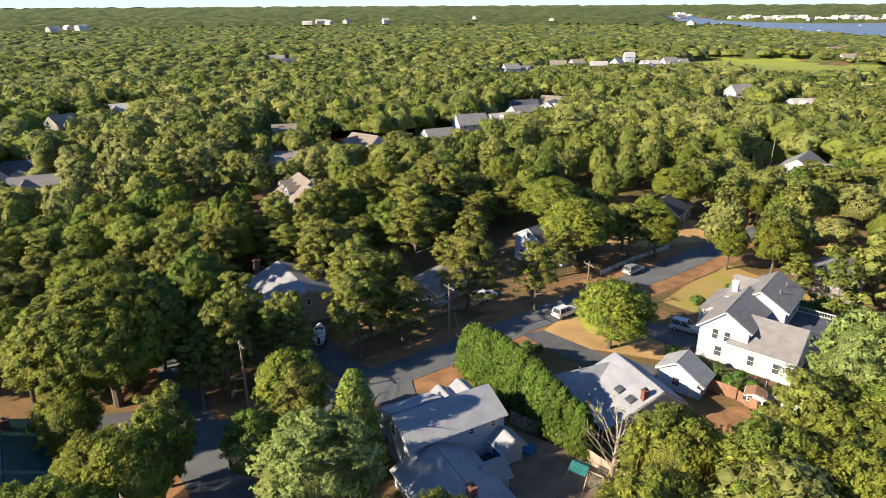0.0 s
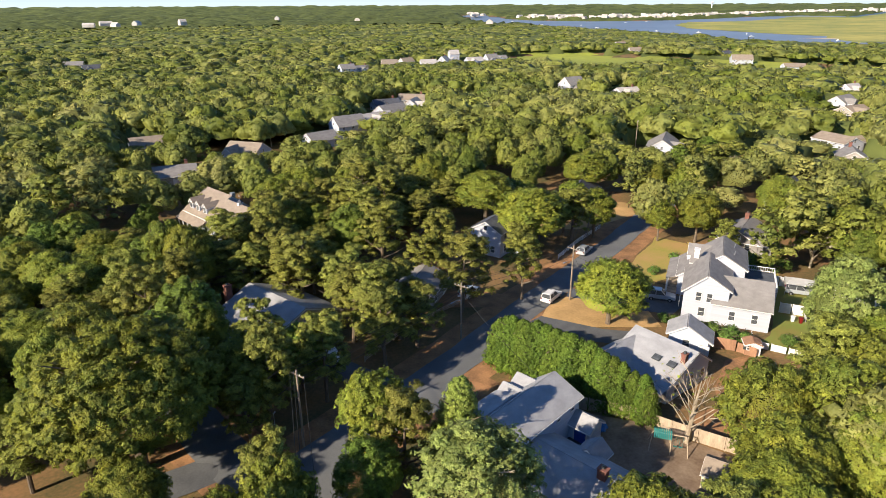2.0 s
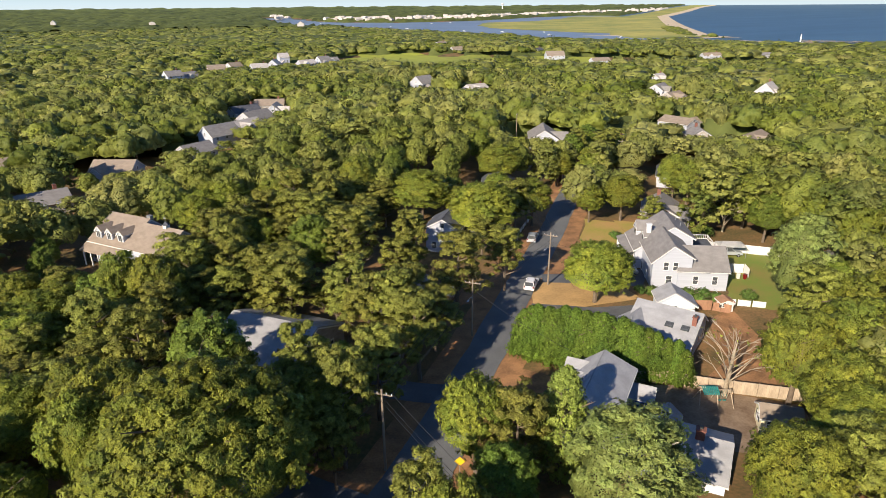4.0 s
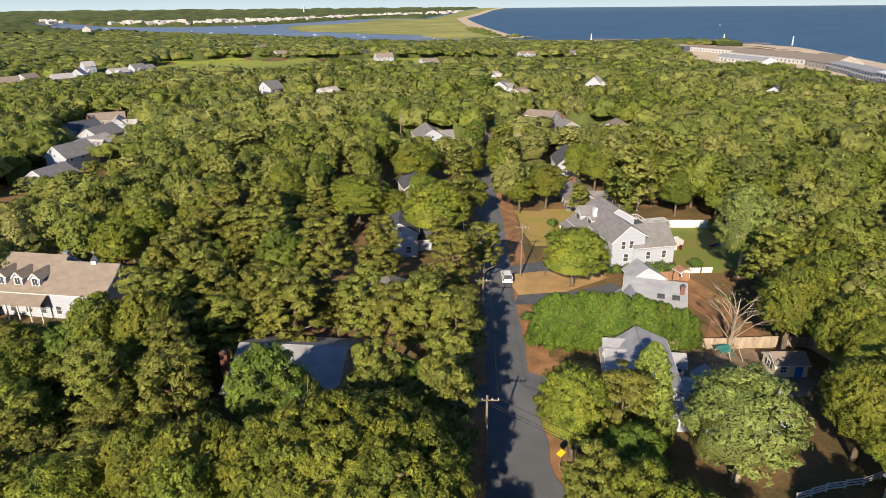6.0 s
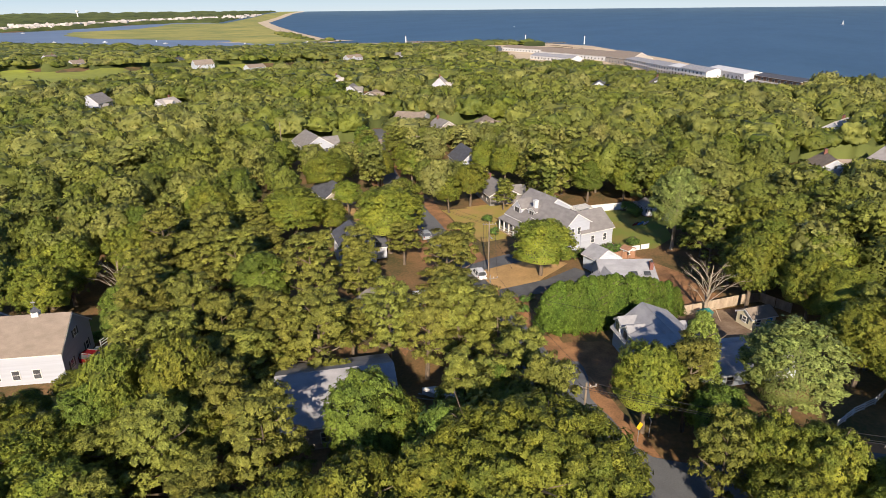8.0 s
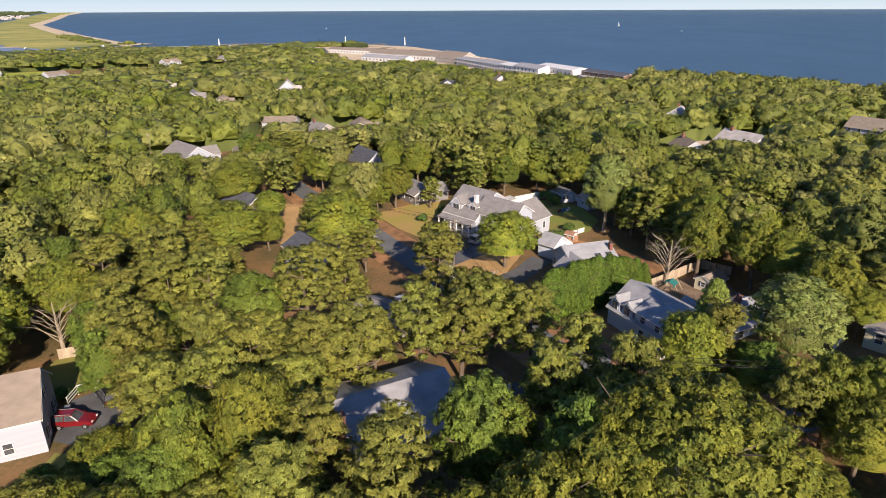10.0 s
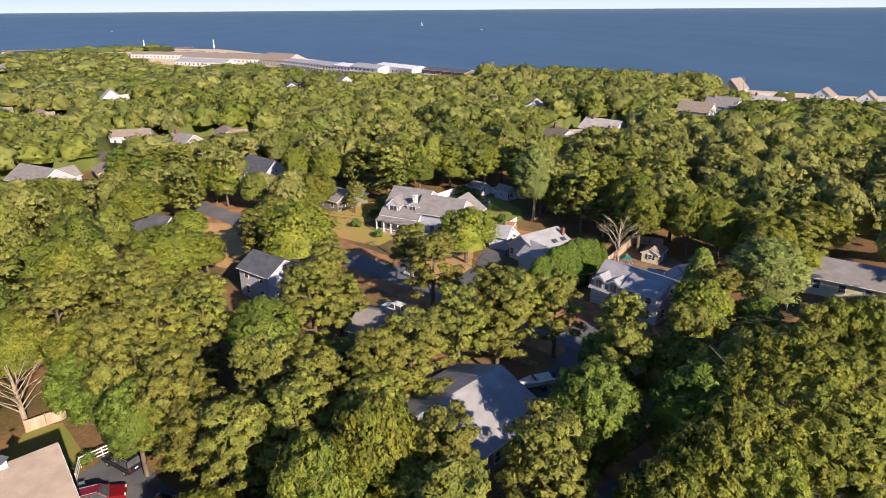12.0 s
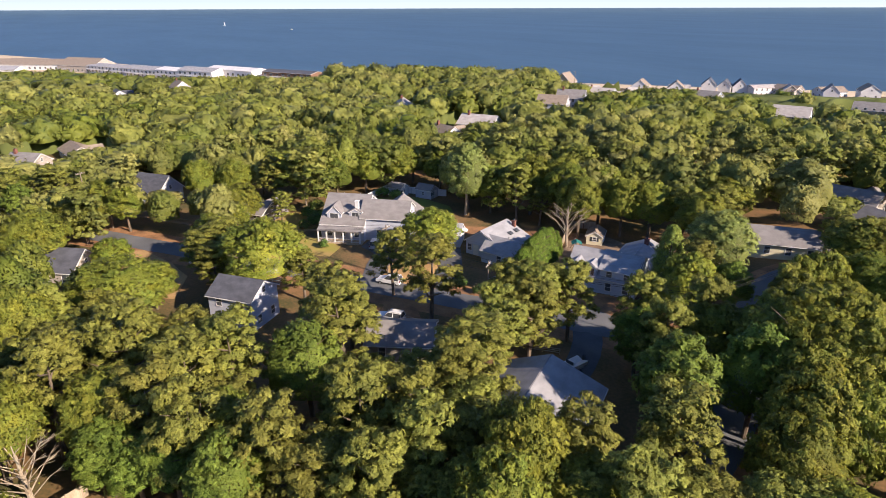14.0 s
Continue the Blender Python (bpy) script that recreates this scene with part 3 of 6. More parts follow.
def door(parent, x, y, z, side, w=1.0, h=2.05, material=None):
    ob = part("door", boxes((-0.02, 0.05, -w / 2, w / 2, 0, h)), material or TRIM, parent)
    ob.matrix_basis = pose(x, y, z, 0, 0, SIDES[side])
    part("door_casing", boxes((-0.02, 0.08, -w / 2 - 0.12, -w / 2 - 0.002, 0, h + 0.12), (-0.02, 0.08, w / 2 + 0.002, w / 2 + 0.12, 0, h + 0.12), (-0.02, 0.08, -w / 2, w / 2, h + 0.002, h + 0.12)), TRIM, ob)
    part("door_handle", boxes((0.052, 0.10, w / 2 - 0.18, w / 2 - 0.08, 0.95, 1.05), bevel=0.02), STEEL, ob)
    return ob


def chimney(parent, x, y, z0, z1, w=0.8, d=0.8):
    ob = part("chimney", boxes((x - w / 2, x + w / 2, y - d / 2, y + d / 2, z0, z1)), BRICK, parent, "red brick chimney")
    part("chimney_cap", boxes((x - w / 2 - 0.08, x + w / 2 + 0.08, y - d / 2 - 0.08, y + d / 2 + 0.08, z1, z1 + 0.14), bevel=0.02), BRICK, ob)
    part("flue", boxes((x - 0.16, x + 0.16, y - 0.16, y + 0.16, z1 + 0.14, z1 + 0.42)), SHUTTER, ob)


def dormer(parent, x, y, z, side, w, h, depth, wall, roof, rise=0.8):
    """A gabled dormer with one window; y is its face."""
    ob = thing("dormer", 0, 0)
    ob.parent = parent
    ob.matrix_basis = pose(x, y, z, 0, 0, SIDES[side])
    gable_block(ob, "x", -depth, 0, -w / 2, w / 2, h, h, 0, h + rise, wall, roof, 0.4, 0.2)
    ob2 = part("window", boxes((0.0, 0.07, -w * 0.34, w * 0.34, 0.15, h - 0.05)), TRIM, ob)
    part("pane", boxes((0.06, 0.085, -w * 0.28, -0.03, 0.22, h - 0.12), (0.06, 0.085, 0.03, w * 0.28, 0.22, h - 0.12)), GLASS, ob2)
    return ob


U = math.degrees(math.atan2(-0.64, 0.77))


def white_house():
    """Local x runs away from the street, y along it."""
    h = thing("white_house", 39.4, 77.5, 0, U, "two-storey white clapboard house with grey shingle roofs", "house")
    h["group"] = "houses of the neighbourhood"
    gable_block(h, "y", 0, 10, -2.3, 4.2, 5.0, 5.9, 0.9, 7.9, SIDING, SHINGLE)
    gable_block(h, "y", 9, 18.3, -3.6, 6.5, 3.7, 6.2, 2.8, 8.3, SIDING, SHINGLE)
    gable_block(h, "x", 2.0, 10.3, -0.25, 8.3, 3.7, 3.6, 3.9, 6.6, SIDING, SHINGLE)
    for x in (-0.1, 1.5):
        window(h, x, 0, 4.2, "-y", 0.75, 1.4)
    window(h, 0.6, 0, 1.7, "-y", 0.9, 1.4)
    for x in (5.0, 8.2):
        window(h, x, -0.25, 1.9, "-y", 0.8, 1.4)
    for y in (2.6, 5.8):
        window(h, 10.3, y, 1.9, "+x", 0.8, 1.4)
    for y in (11.3, 14.0, 16.8):
        window(h, 6.5, y, 4.6, "+x", 1.0, 1.3)
    window(h, 1.0, 18.3, 4.6, "+y", 1.0, 1.3)
    window(h, 4.5, 18.3, 4.6, "+y", 1.0, 1.3)
    for y in (2.5, 6.0):
        window(h, -2.8, y, 1.8, "-x", 0.9, 1.4)
    dormer(h, -2.6, 15.6, 4.2, "-x", 3.0, 1.5, 4.6, SIDING, SHINGLE, 1.5)
    dormer(h, -2.0, 11.2, 4.6, "-x", 2.6, 1.3, 4.0, SIDING, SHINGLE, 0.7)
    porch = part("porch_roof", extrude_profile([(-5.6, 2.65), (-3.5, 3.4), (-3.5, 3.6), (-5.6, 2.85)], "y", 9.0, 18.5), SHINGLE, h)
    for k in range(6):
        y = 9.3 + k * 1.78
        part("column", boxes((-5.45, -5.2, y, y + 0.25, 0.0, 2.68), bevel=0.02), TRIM, porch)
    part("porch_floor", boxes((-5.6, -3.6, 9.0, 18.5, -0.3, 0.3)), FENCE, porch)
    part("porch_rail", boxes((-5.4, -5.3, 9.4, 18.2, 1.0, 1.08), (-5.4, -5.3, 9.4, 18.2, 0.45, 0.5)), TRIM, porch)
    for y in (10.6, 13.5, 16.4):
        window(h, -3.6, y, 1.7, "-x", 0.9, 1.4)
    deck = part("roof_deck", boxes((6.5, 11.6, 8.5, 17.4, -0.5, 3.0)), SIDING, h, "flat roof deck with white railing")
    part("deck_floor", boxes((6.55, 11.55, 8.55, 17.35, 3.0, 3.05)), DECKING, deck, "dark deck membrane")
    for (x0, x1, y0, y1) in ((6.6, 11.6, 8.5, 8.6), (11.5, 11.6, 8.6, 17.3), (6.6, 11.6, 17.3, 17.4)):
        part("railing", boxes((x0, x1, y0, y1, 3.9, 4.0), (x0, x1, y0, y1, 3.2, 3.28), *[(x0 + (x1 - x0) * k / 14 - 0.03, x0 + (x1 - x0) * k / 14 + 0.03, y0 + (y1 - y0) * k / 14 - 0.03, y0 + (y1 - y0) * k / 14 + 0.03, 3.05, 4.0) for k in range(15)]), TRIM, deck)
    ch = part("chimney", boxes((-1.6, -0.8, 10.6, 11.3, 5.0, 8.0)), TRIM, h, "white painted chimney")
    part("chimney_cap", boxes((-1.7, -0.7, 10.5, 11.4, 8.0, 8.15), bevel=0.02), TRIM, ch)
    for y in (12.0, 15.5):
        part("vent_pipe", boxes((4.6, 4.72, y, y + 0.12, 7.0, 8.1)), STEEL, h)


def garage():
    g = thing("garage", 31.5, 69.7, 0, U, "small pale garage with a steep grey shingle roof", "garage")
    gable_block(g, "y", 0, 3.7, -2.3, 3.3, 2.85, 2.25, 0, 4.3, BLUE_WALL, PALE_SHINGLE)
    window(g, 0.1, 0, 1.5, "-y", 0.9, 1.1)
    door(g, 2.5, 0, 0.05, "-y", 0.95, 2.05)
    a = part("awning", extrude_profile([(-0.9, 2.1), (0, 2.45), (0, 2.52), (-0.9, 2.17)], "x", 1.2, 3.0), TRIM, g)
    part("overhead_door", boxes((-1.9, 0.7, 3.7, 3.76, 0.05, 2.2), bevel=0.01), TRIM, g)


def cottage():
    c = thing("cottage", 24.3, 67.0, 0, -68, "low cottage with pale grey roofs, skylights and brick chimney", "house", "houses of the neighbourhood")
    gable_block(c, "x", -3.3, 5.8, -5.5, 4.0, 2.5, 2.9, 0.6, 5.2, BLUE_WALL, PALE_SHINGLE)
    gable_block(c, "y", -10.2, -1.0, -5.2, 0.2, 2.5, 2.5, -2.5, 4.6, BLUE_WALL, PALE_SHINGLE)
    for x in (2.2, 4.4):
        s = part("skylight", boxes((-0.55, 0.55, -0.45, 0.45, 0.0, 0.14), bevel=0.02), SHUTTER, c, "dark framed skylight")
        s.matrix_basis = pose(x, -2.7, 4.04, 26.1, 0, 0)
        part("pane", boxes((-0.45, 0.45, -0.35, 0.35, 0.142, 0.16)), GLASS, s)
    chimney(c, 5.3, -1.5, 3.9, 5.5, 0.6, 0.7)
    part("vent_pipe", boxes((-2.5, -2.35, -5.4, -5.25, 4.3, 5.1)), STEEL, c)
    for x in (1.6, 4.2):
        window(c, x, -5.5, 1.4, "-y", 1.4, 1.4)
    for y in (-3.4, 0.0, 2.6):
        window(c, 5.8, y, 1.5, "+x", 0.9, 1.2)
    for x in (-4.0, -1.2):
        window(c, x, -10.2, 1.4, "-y", 0.9, 1.2)
    for y in (-8.0, -5.0):
        window(c, -5.2, y, 1.4, "-x", 0.9, 1.2)
    door(c, -3.3, 1.6, 0.05, "-x")
    window(c, -3.3, 3.1, 1.5, "-x", 0.9, 1.2)
    for x in (-2.0, 1.5, 4.0):
        window(c, x, 4.0, 1.5, "+y", 1.0, 1.2)
    porch = part("porch_roof", extrude_profile([(-7.4, 2.0), (-5.4, 2.45), (-5.4, 2.57), (-7.4, 2.12)], "x", 1.8, 6.0), PALE_SHINGLE, c)
    for x in (1.9, 3.9, 5.8):
        part("column", boxes((x - 0.07, x + 0.07, -7.35, -7.2, -0.2, 2.05), bevel=0.01), TRIM, porch)


def dormered_house():
    """Local x from the street corner along the ridge."""
    z = gz(1, 57)
    h = thing("dormered_house", 1.4, 58.4, z, 30, "white two-storey house, walls tinted bluish for shade, with pale shingle roof and dormers", "house", "houses of the neighbourhood")
    gable_block(h, "x", -5.9, 5.9, -3.7, 4.0, 4.7, 2.9, 0.0, 6.2, BLUE_WALL, PALE_SHINGLE)
    gable_block(h, "x", -5.7, 0.2, 0.6, 3.9, 5.5, 4.5, 0.8, 5.75, BLUE_WALL, PALE_SHINGLE)
    for x in (4.4, 1.7):
        dormer(h, x, 4.1, 2.9, "+y", 2.0, 1.5, 3.4, BLUE_WALL, PALE_SHINGLE, 0.7)
    for x in (-1.4, -4.3):
        window(h, x, 3.9, 3.7, "+y", 0.9, 1.3)
        window(h, x, 4.0, 1.4, "+y", 0.9, 1.3)
    window(h, 5.9, 0.0, 4.6, "+x", 0.8, 1.1)
    window(h, 5.9, 1.9, 1.4, "+x", 0.9, 1.3)
    for x in (1.6, 4.4):
        window(h, x, -3.7, 3.9, "-y", 0.6, 0.7)
    window(h, -5.9, 0.2, 4.3, "-x", 0.9, 1.3)
    window(h, -5.9, -2.2, 1.5, "-x", 0.9, 1.3)
    window(h, -5.9, 2.2, 1.5, "-x", 0.9, 1.3)
    # lean-to with the blue door
    gable_block(h, "y", -6.4, -3.6, 4.0, 6.6, 2.2, 2.2, 5.3, 3.1, BLUE_WALL, PALE_SHINGLE)
    door(h, 4.0, -5.2, 0.1, "-x", 1.5, 2.0, BLUE_DOOR)
    part("terrace", boxes((0.8, 4.6, -7.4, -3.8, -0.2, 0.18), bevel=0.02), SHUTTER, h, "dark deck beside the blue door")
    # the low wing and its bay
    gable_block(h, "y", -15.2, -3.5, -7.6, 0.6, 2.4, 2.4, -3.3, 4.2, BLUE_WALL, PALE_SHINGLE)
    gable_block(h, "x", 0.2, 2.6, -9.6, -7.2, 2.2, 2.2, -8.4, 3.2, BLUE_WALL, PALE_SHINGLE)
    chimney(h, -3.6, -12.2, 3.2, 5.2, 0.75, 0.9)
    for y in (-6.0, -9.0, -13.0):
        window(h, -7.6, y, 1.4, "-x", 0.9, 1.2)
    for x in (-5.5, -1.4):
        window(h, x, -15.2, 1.4, "-y", 1.2, 1.2)
    for y in (-11.5, -14.0):
        window(h, 0.6, y, 1.4, "+x", 1.0, 1.2)


def plain_house(x, y, turn, length, width, eave, ridge, wall, roof, label, chimney_at=None, wing=None, dormers=0, z=None, name="house", hip=False):
    """A detached house: block, optional wing, dormers, windows all round."""
    h = thing(name, x, y, gz(x, y) if z is None else z, turn, label, "house", "houses of the neighbourhood")
    L, W = length / 2, width / 2
    gable_block(h, "x", -L, L, -W, W, eave, eave, 0, ridge, wall, roof)
    n = max(2, int(length / 3.2))
    for k in range(n):
        px = -L + length * (k + 0.5) / n
        for level in ([1.5] if eave < 4 else [1.5, 4.2]):
            if k == n // 2 and level < 2:
                door(h, px, -W, 0.05, "-y")
            else:
                window(h, px, -W, level, "-y")
            window(h, px, W, level, "+y")
    for py in (-W * 0.5, W * 0.5):
        for side, sx in (("+x", L), ("-x", -L)):
            window(h, sx, py, 1.5, side)
    window(h, L, 0, eave + 0.6, "+x", 0.7, 0.9)
    window(h, -L, 0, eave + 0.6, "-x", 0.7, 0.9)
    if wing:
        wl, ww, we, wr, at = wing
        gable_block(h, "y", -W - wl, 0, at - ww / 2, at + ww / 2, we, we, at, wr, wall, roof)
        window(h, at, -W - wl, 1.5, "-y", 1.4, 1.3)
    for k in range(dormers):
        px = -L + length * (k + 0.5) / dormers
        dormer(h, px, -W + 0.7, eave + 0.35, "-y", 1.8, 1.2, 3.0, wall, roof, 0.7)
    if chimney_at is not None:
        chimney(h, chimney_at, 0.5, ridge - 1.2, ridge + 1.1)
    return h


def cupola_house():
    """A tall dormered block and a lower one with a cupola."""
    h = thing("cupola_house", -33.5, 146.0, 0, -60, "white house with tan shingle roofs, dormers and a small cupola", "house", "houses of the neighbourhood")
    gable_block(h, "x", -6.5, 4.1, -5.6, 5.0, 4.45, 4.6, 0.4, 8.3, SIDING, TAN_SHINGLE)
    for x in (-4.2, -1.2, 1.9):
        dormer(h, x, -4.9, 5.0, "-y", 1.6, 1.5, 3.2, SIDING, TAN_SHINGLE, 0.8)
    for x in (-5.2, -2.6, 0.2, 2.8):
        window(h, x, -5.6, 1.5, "-y", 1.0, 1.4)
    window(h, 4.2, 0.4, 5.4, "+x", 1.0, 1.3)
    window(h, -6.5, 0.4, 5.4, "-x", 1.0, 1.3)
    porch = part("porch_roof", extrude_profile([(-7.8, 2.95), (-5.6, 4.35), (-5.6, 4.5), (-7.8, 3.12)], "x", -6.8, 4.4), TAN_SHINGLE, h)
    for k in range(6):
        part("column", boxes((-6.3 + k * 2.05, -6.1 + k * 2.05, -7.5, -7.3, -0.1, 3.05), bevel=0.02), TRIM, porch)
    part("roof_vent", boxes((2.6, 3.6, 0.9, 1.7, 7.6, 8.7), bevel=0.03), STEEL, h, "grey metal roof vent")
    gable_block(h, "x", 4.2, 14.1, -5.6, 4.0, 4.5, 4.5, -0.8, 7.8, SIDING, TAN_SHINGLE)
    window(h, 14.1, -3.4, 1.5, "+x", 0.8, 1.2, True)
    window(h, 14.1, 1.8, 1.5, "+x", 0.8, 1.2, True)
    window(h, 14.1, -0.8, 4.9, "+x", 0.8, 1.0, True)
    for x in (5.6, 8.0, 10.6):
        window(h, x, -5.6, 1.5, "-y", 0.9, 1.3)
    c = part("cupola", boxes((9.4, 10.3, -1.25, -0.35, 7.2, 8.4), bevel=0.02), TRIM, h, "white cupola with weathervane")
    bm = bmesh.new()
    tube(bm, (9.85, -0.8, 8.4), (9.85, -0.8, 9.1), 0.75, 0.05, 4)
    part("cupola_roof", bm, DARK_SHINGLE, c)
    bm = bmesh.new()
    tube(bm, (9.85, -0.8, 9.0), (9.85, -0.8, 10.1), 0.03, 0.02, 5)
    box(bm, 9.55, 10.15, -0.82, -0.78, 9.6, 9.8)
    part("weathervane", bm, STEEL, c)


HOUSES = []


def put_house(x, y, turn, length, width, *rest, **more):
    HOUSES.append((x, y, turn, length, width))
    return plain_house(x, y, turn, length, width, *rest, **more)


white_house()
garage()
cottage()
dormered_house()
HOUSES += [(40, 81, U, 9, 9), (46, 86, U, 20, 14), (45, 75, U, 16, 10), (34, 74, U, 7, 8), (24, 67, -68, 11, 10), (18, 69, -68, 7, 12), (1.4, 58.4, 30, 13, 9), (4, 48.5, 30, 9, 15)]
wide = put_house(-24.0, 93.8, 124, 13.6, 13.4, 3.1, 5.8, CEDAR_WALL, SHADE_TINT_SHINGLE, "single-storey house with wide bluish grey shingle roof among pines")
chimney(wide, 7.4, 3.6, 0.0, 6.6, 0.9, 1.0)
put_house(-0.4, 98.8, 56, 9.2, 7.6, 2.6, 4.2, CEDAR_WALL, SHINGLE, "low grey house with weathered roof under tall pines")
put_house(20.0, 116.1, 41, 7.7, 6.8, 5.1 - gz(20, 116), 7.0 - gz(20, 116), SIDING, DARK_SHINGLE, "white clapboard house with a dark slate-coloured roof", None, (2.8, 4, 2.6, 4.0, 1.2))
cupola_house()
HOUSES += [(-34, 147, -60, 13, 11), (-29.5, 139, -62, 9, 10)]
put_house(-6.5, 24.2, 41, 14, 9, 2.7, 4.6, CREAM, SHINGLE, "cream clapboard house with grey roof and brick chimney", -7.6)
put_house(70.0, 103.0, 38, 11.5, 7.5, 2.6, 4.6, SHINGLE, SHINGLE, "low grey house with grey roof beside the street", 4.0, (2.5, 5, 2.5, 4.0, -3))
put_house(-43.0, 50.2, -54, 14, 8.6, 2.6, 4.4, CEDAR_WALL, GREEN_ROOF, "low house with a dark green metal roof and brick chimney", -5)
HOUSES_BY_THE_LANE = [
    (153, 339, 20, 12, 10, 5.6, 9.5, "w", "s"), (34, 281, 30, 14, 9, 3, 6, "w", "s"), (53, 318, -20, 14, 9, 3, 5.5, "c", "t"), (36, 303, 15, 13, 8, 3, 5.5, "w", "d"),
    (24, 265, 25, 15, 8, 2.8, 5.2, "w", "p"), (-28, 215, -30, 12, 9, 2.8, 5.6, "w", "t"), (-59, 238, 10, 15, 9, 2.8, 5.2, "w", "t"), (-48, 191, 12, 12, 8, 2.8, 5.0, "c", "s"),
    (-154, 296, 20, 13, 9, 3, 5.6, "w", "p"), (-150, 242, 70, 10, 9, 4.8, 8.5, "c", "t"), (-108, 160, 25, 14, 9, 3, 5.4, "b", "s"),
]
HOUSES_IN_THE_WOODS = [
    (-126, 176, 30, 12, 8, 3, 5.4, "w", "d"), (104, 180, 45, 15, 10, 3, 6.2, "w", "s"), (174, 315, 5, 13, 9, 3, 5.4, "w", "p"), (48, 297, 60, 11, 8, 3, 6, "w", "p"),
    (9, 243, 25, 12, 8, 4.8, 8, "w", "s"), (113, 165, 30, 10, 7, 2.4, 4, "n", "t"), (98, 121, 35, 12, 8, 3.2, 6.6, "w", "d"),
    (167, 171, 100, 13, 9, 3.2, 5, "w", "t"), (310, 295, 15, 12, 9, 3, 6, "w", "p"), (150, 150, 45, 10, 8, 3, 5.4, "c", "s"),
]
HOUSES_TO_THE_EAST = [
    (-3, 228, 20, 11, 8, 2.8, 5.2, "w", "s"), (53, 141, 50, 10, 8, 2.8, 5.6, "c", "d"), (235, 226, 15, 13, 9, 3, 5.2, "c", "t"),
    (257, 252, 20, 14, 9, 3, 6, "w", "s"), (181, 10, -30, 13, 9, 3, 6, "w", "p"), (124, 21, 15, 11, 8, 2.8, 5.4, "w", "t"), (327, 82, 0, 12, 9, 3, 6.5, "w", "t"),
    (317, 115, 10, 10, 8, 3, 5.5, "b", "d"), (295, 210, 20, 13, 11, 3.0, 8, "w", "p"), (162, 137, 10, 14, 8, 2.6, 4.6, "c", "t"),
]
HOUSES_NEAR_THE_SHORE = [
    (132, 1, 30, 15, 10, 3, 6.2, "w", "p"), (159, -67, 40, 13, 9, 5.2, 8.6, "w", "s"), (149, -48, 30, 13, 9, 5.2, 8.4, "w", "t"), (186, -110, 20, 16, 8, 3, 5, "w", "p"),
    (83, -118, 30, 14, 10, 4.5, 8, "w", "p"), (79, -169, 20, 13, 9, 4, 7, "c", "s"), (2, -15, 10, 13, 9, 2.8, 5.2, "c", "s"), (-15, 0, -20, 13, 9, 2.8, 5.2, "n", "s"),
    (152, -152, 10, 15, 9, 3, 5.5, "w", "s"), (152, -222, 0, 14, 9, 3, 5.5, "c", "t"),
]
HOUSES_BY_THE_MARSH = [
    (-172, 640, 0, 16, 9, 3, 6, "w", "s"), (-150, 600, 20, 14, 9, 3, 6, "w", "d"), (47, 505, 10, 12, 9, 4.8, 8, "b", "s"), (60, 514, 30, 12, 9, 3, 6, "b", "s"),
    (92, 560, 0, 14, 9, 3, 6.5, "n", "t"), (112, 580, 20, 12, 9, 3, 6, "w", "t"), (126, 556, 0, 14, 9, 3, 6, "w", "p"), (146, 575, 45, 12, 9, 3, 7, "w", "p"),
    (160, 590, 0, 9, 8, 7.5, 11, "w", "p"), (172, 566, 15, 16, 9, 3, 6, "w", "p"), (190, 570, 15, 12, 9, 4.5, 8, "w", "s"),
]
HOUSES_AT_THE_INLET = [
    (205, 585, 0, 12, 8, 3, 5.5, "w", "s"), (398, 690, 10, 14, 10, 4.8, 8.5, "w", "t"), (380, 630, 0, 14, 9, 3, 6, "w", "t"), (407, 498, -20, 18, 11, 5, 9, "w", "t"),
    (414, 444, -20, 18, 9, 3, 5.6, "w", "t"), (520, 400, -30, 18, 9, 3, 5.4, "w", "t"), (440, 560, 10, 12, 9, 3, 5.6, "b", "d"), (560, 370, -30, 14, 9, 3, 5.4, "w", "s"),
    (770, 440, 0, 16, 12, 5, 9, "w", "t"),
]
FAR_HOUSES = HOUSES_BY_THE_LANE + HOUSES_IN_THE_WOODS + HOUSES_TO_THE_EAST + HOUSES_NEAR_THE_SHORE + HOUSES_BY_THE_MARSH + HOUSES_AT_THE_INLET
WALLS = {"w": (SIDING, "white"), "c": (CEDAR_WALL, "weathered grey"), "b": (BLUE_WALL, "pale blue"), "n": (BROWN_WALL, "brown")}
ROOFS = {"s": (SHINGLE, "grey"), "d": (DARK_SHINGLE, "dark"), "t": (TAN_SHINGLE, "tan"), "p": (SUN_TINT_SHINGLE, "pale")}
rng = random.Random(4)
for x, y, turn, length, width, eave, ridge, w, r in FAR_HOUSES:
    put_house(x, y, turn + rng.uniform(-8, 8), length, width, eave, ridge, WALLS[w][0], ROOFS[r][0], f"{WALLS[w][1]} house with {ROOFS[r][1]} roof among trees",
              rng.choice((None, length * 0.3)), rng.choice((None, (3, 5, min(eave, 2.8), min(ridge - 0.5, 5), -length * 0.2))))
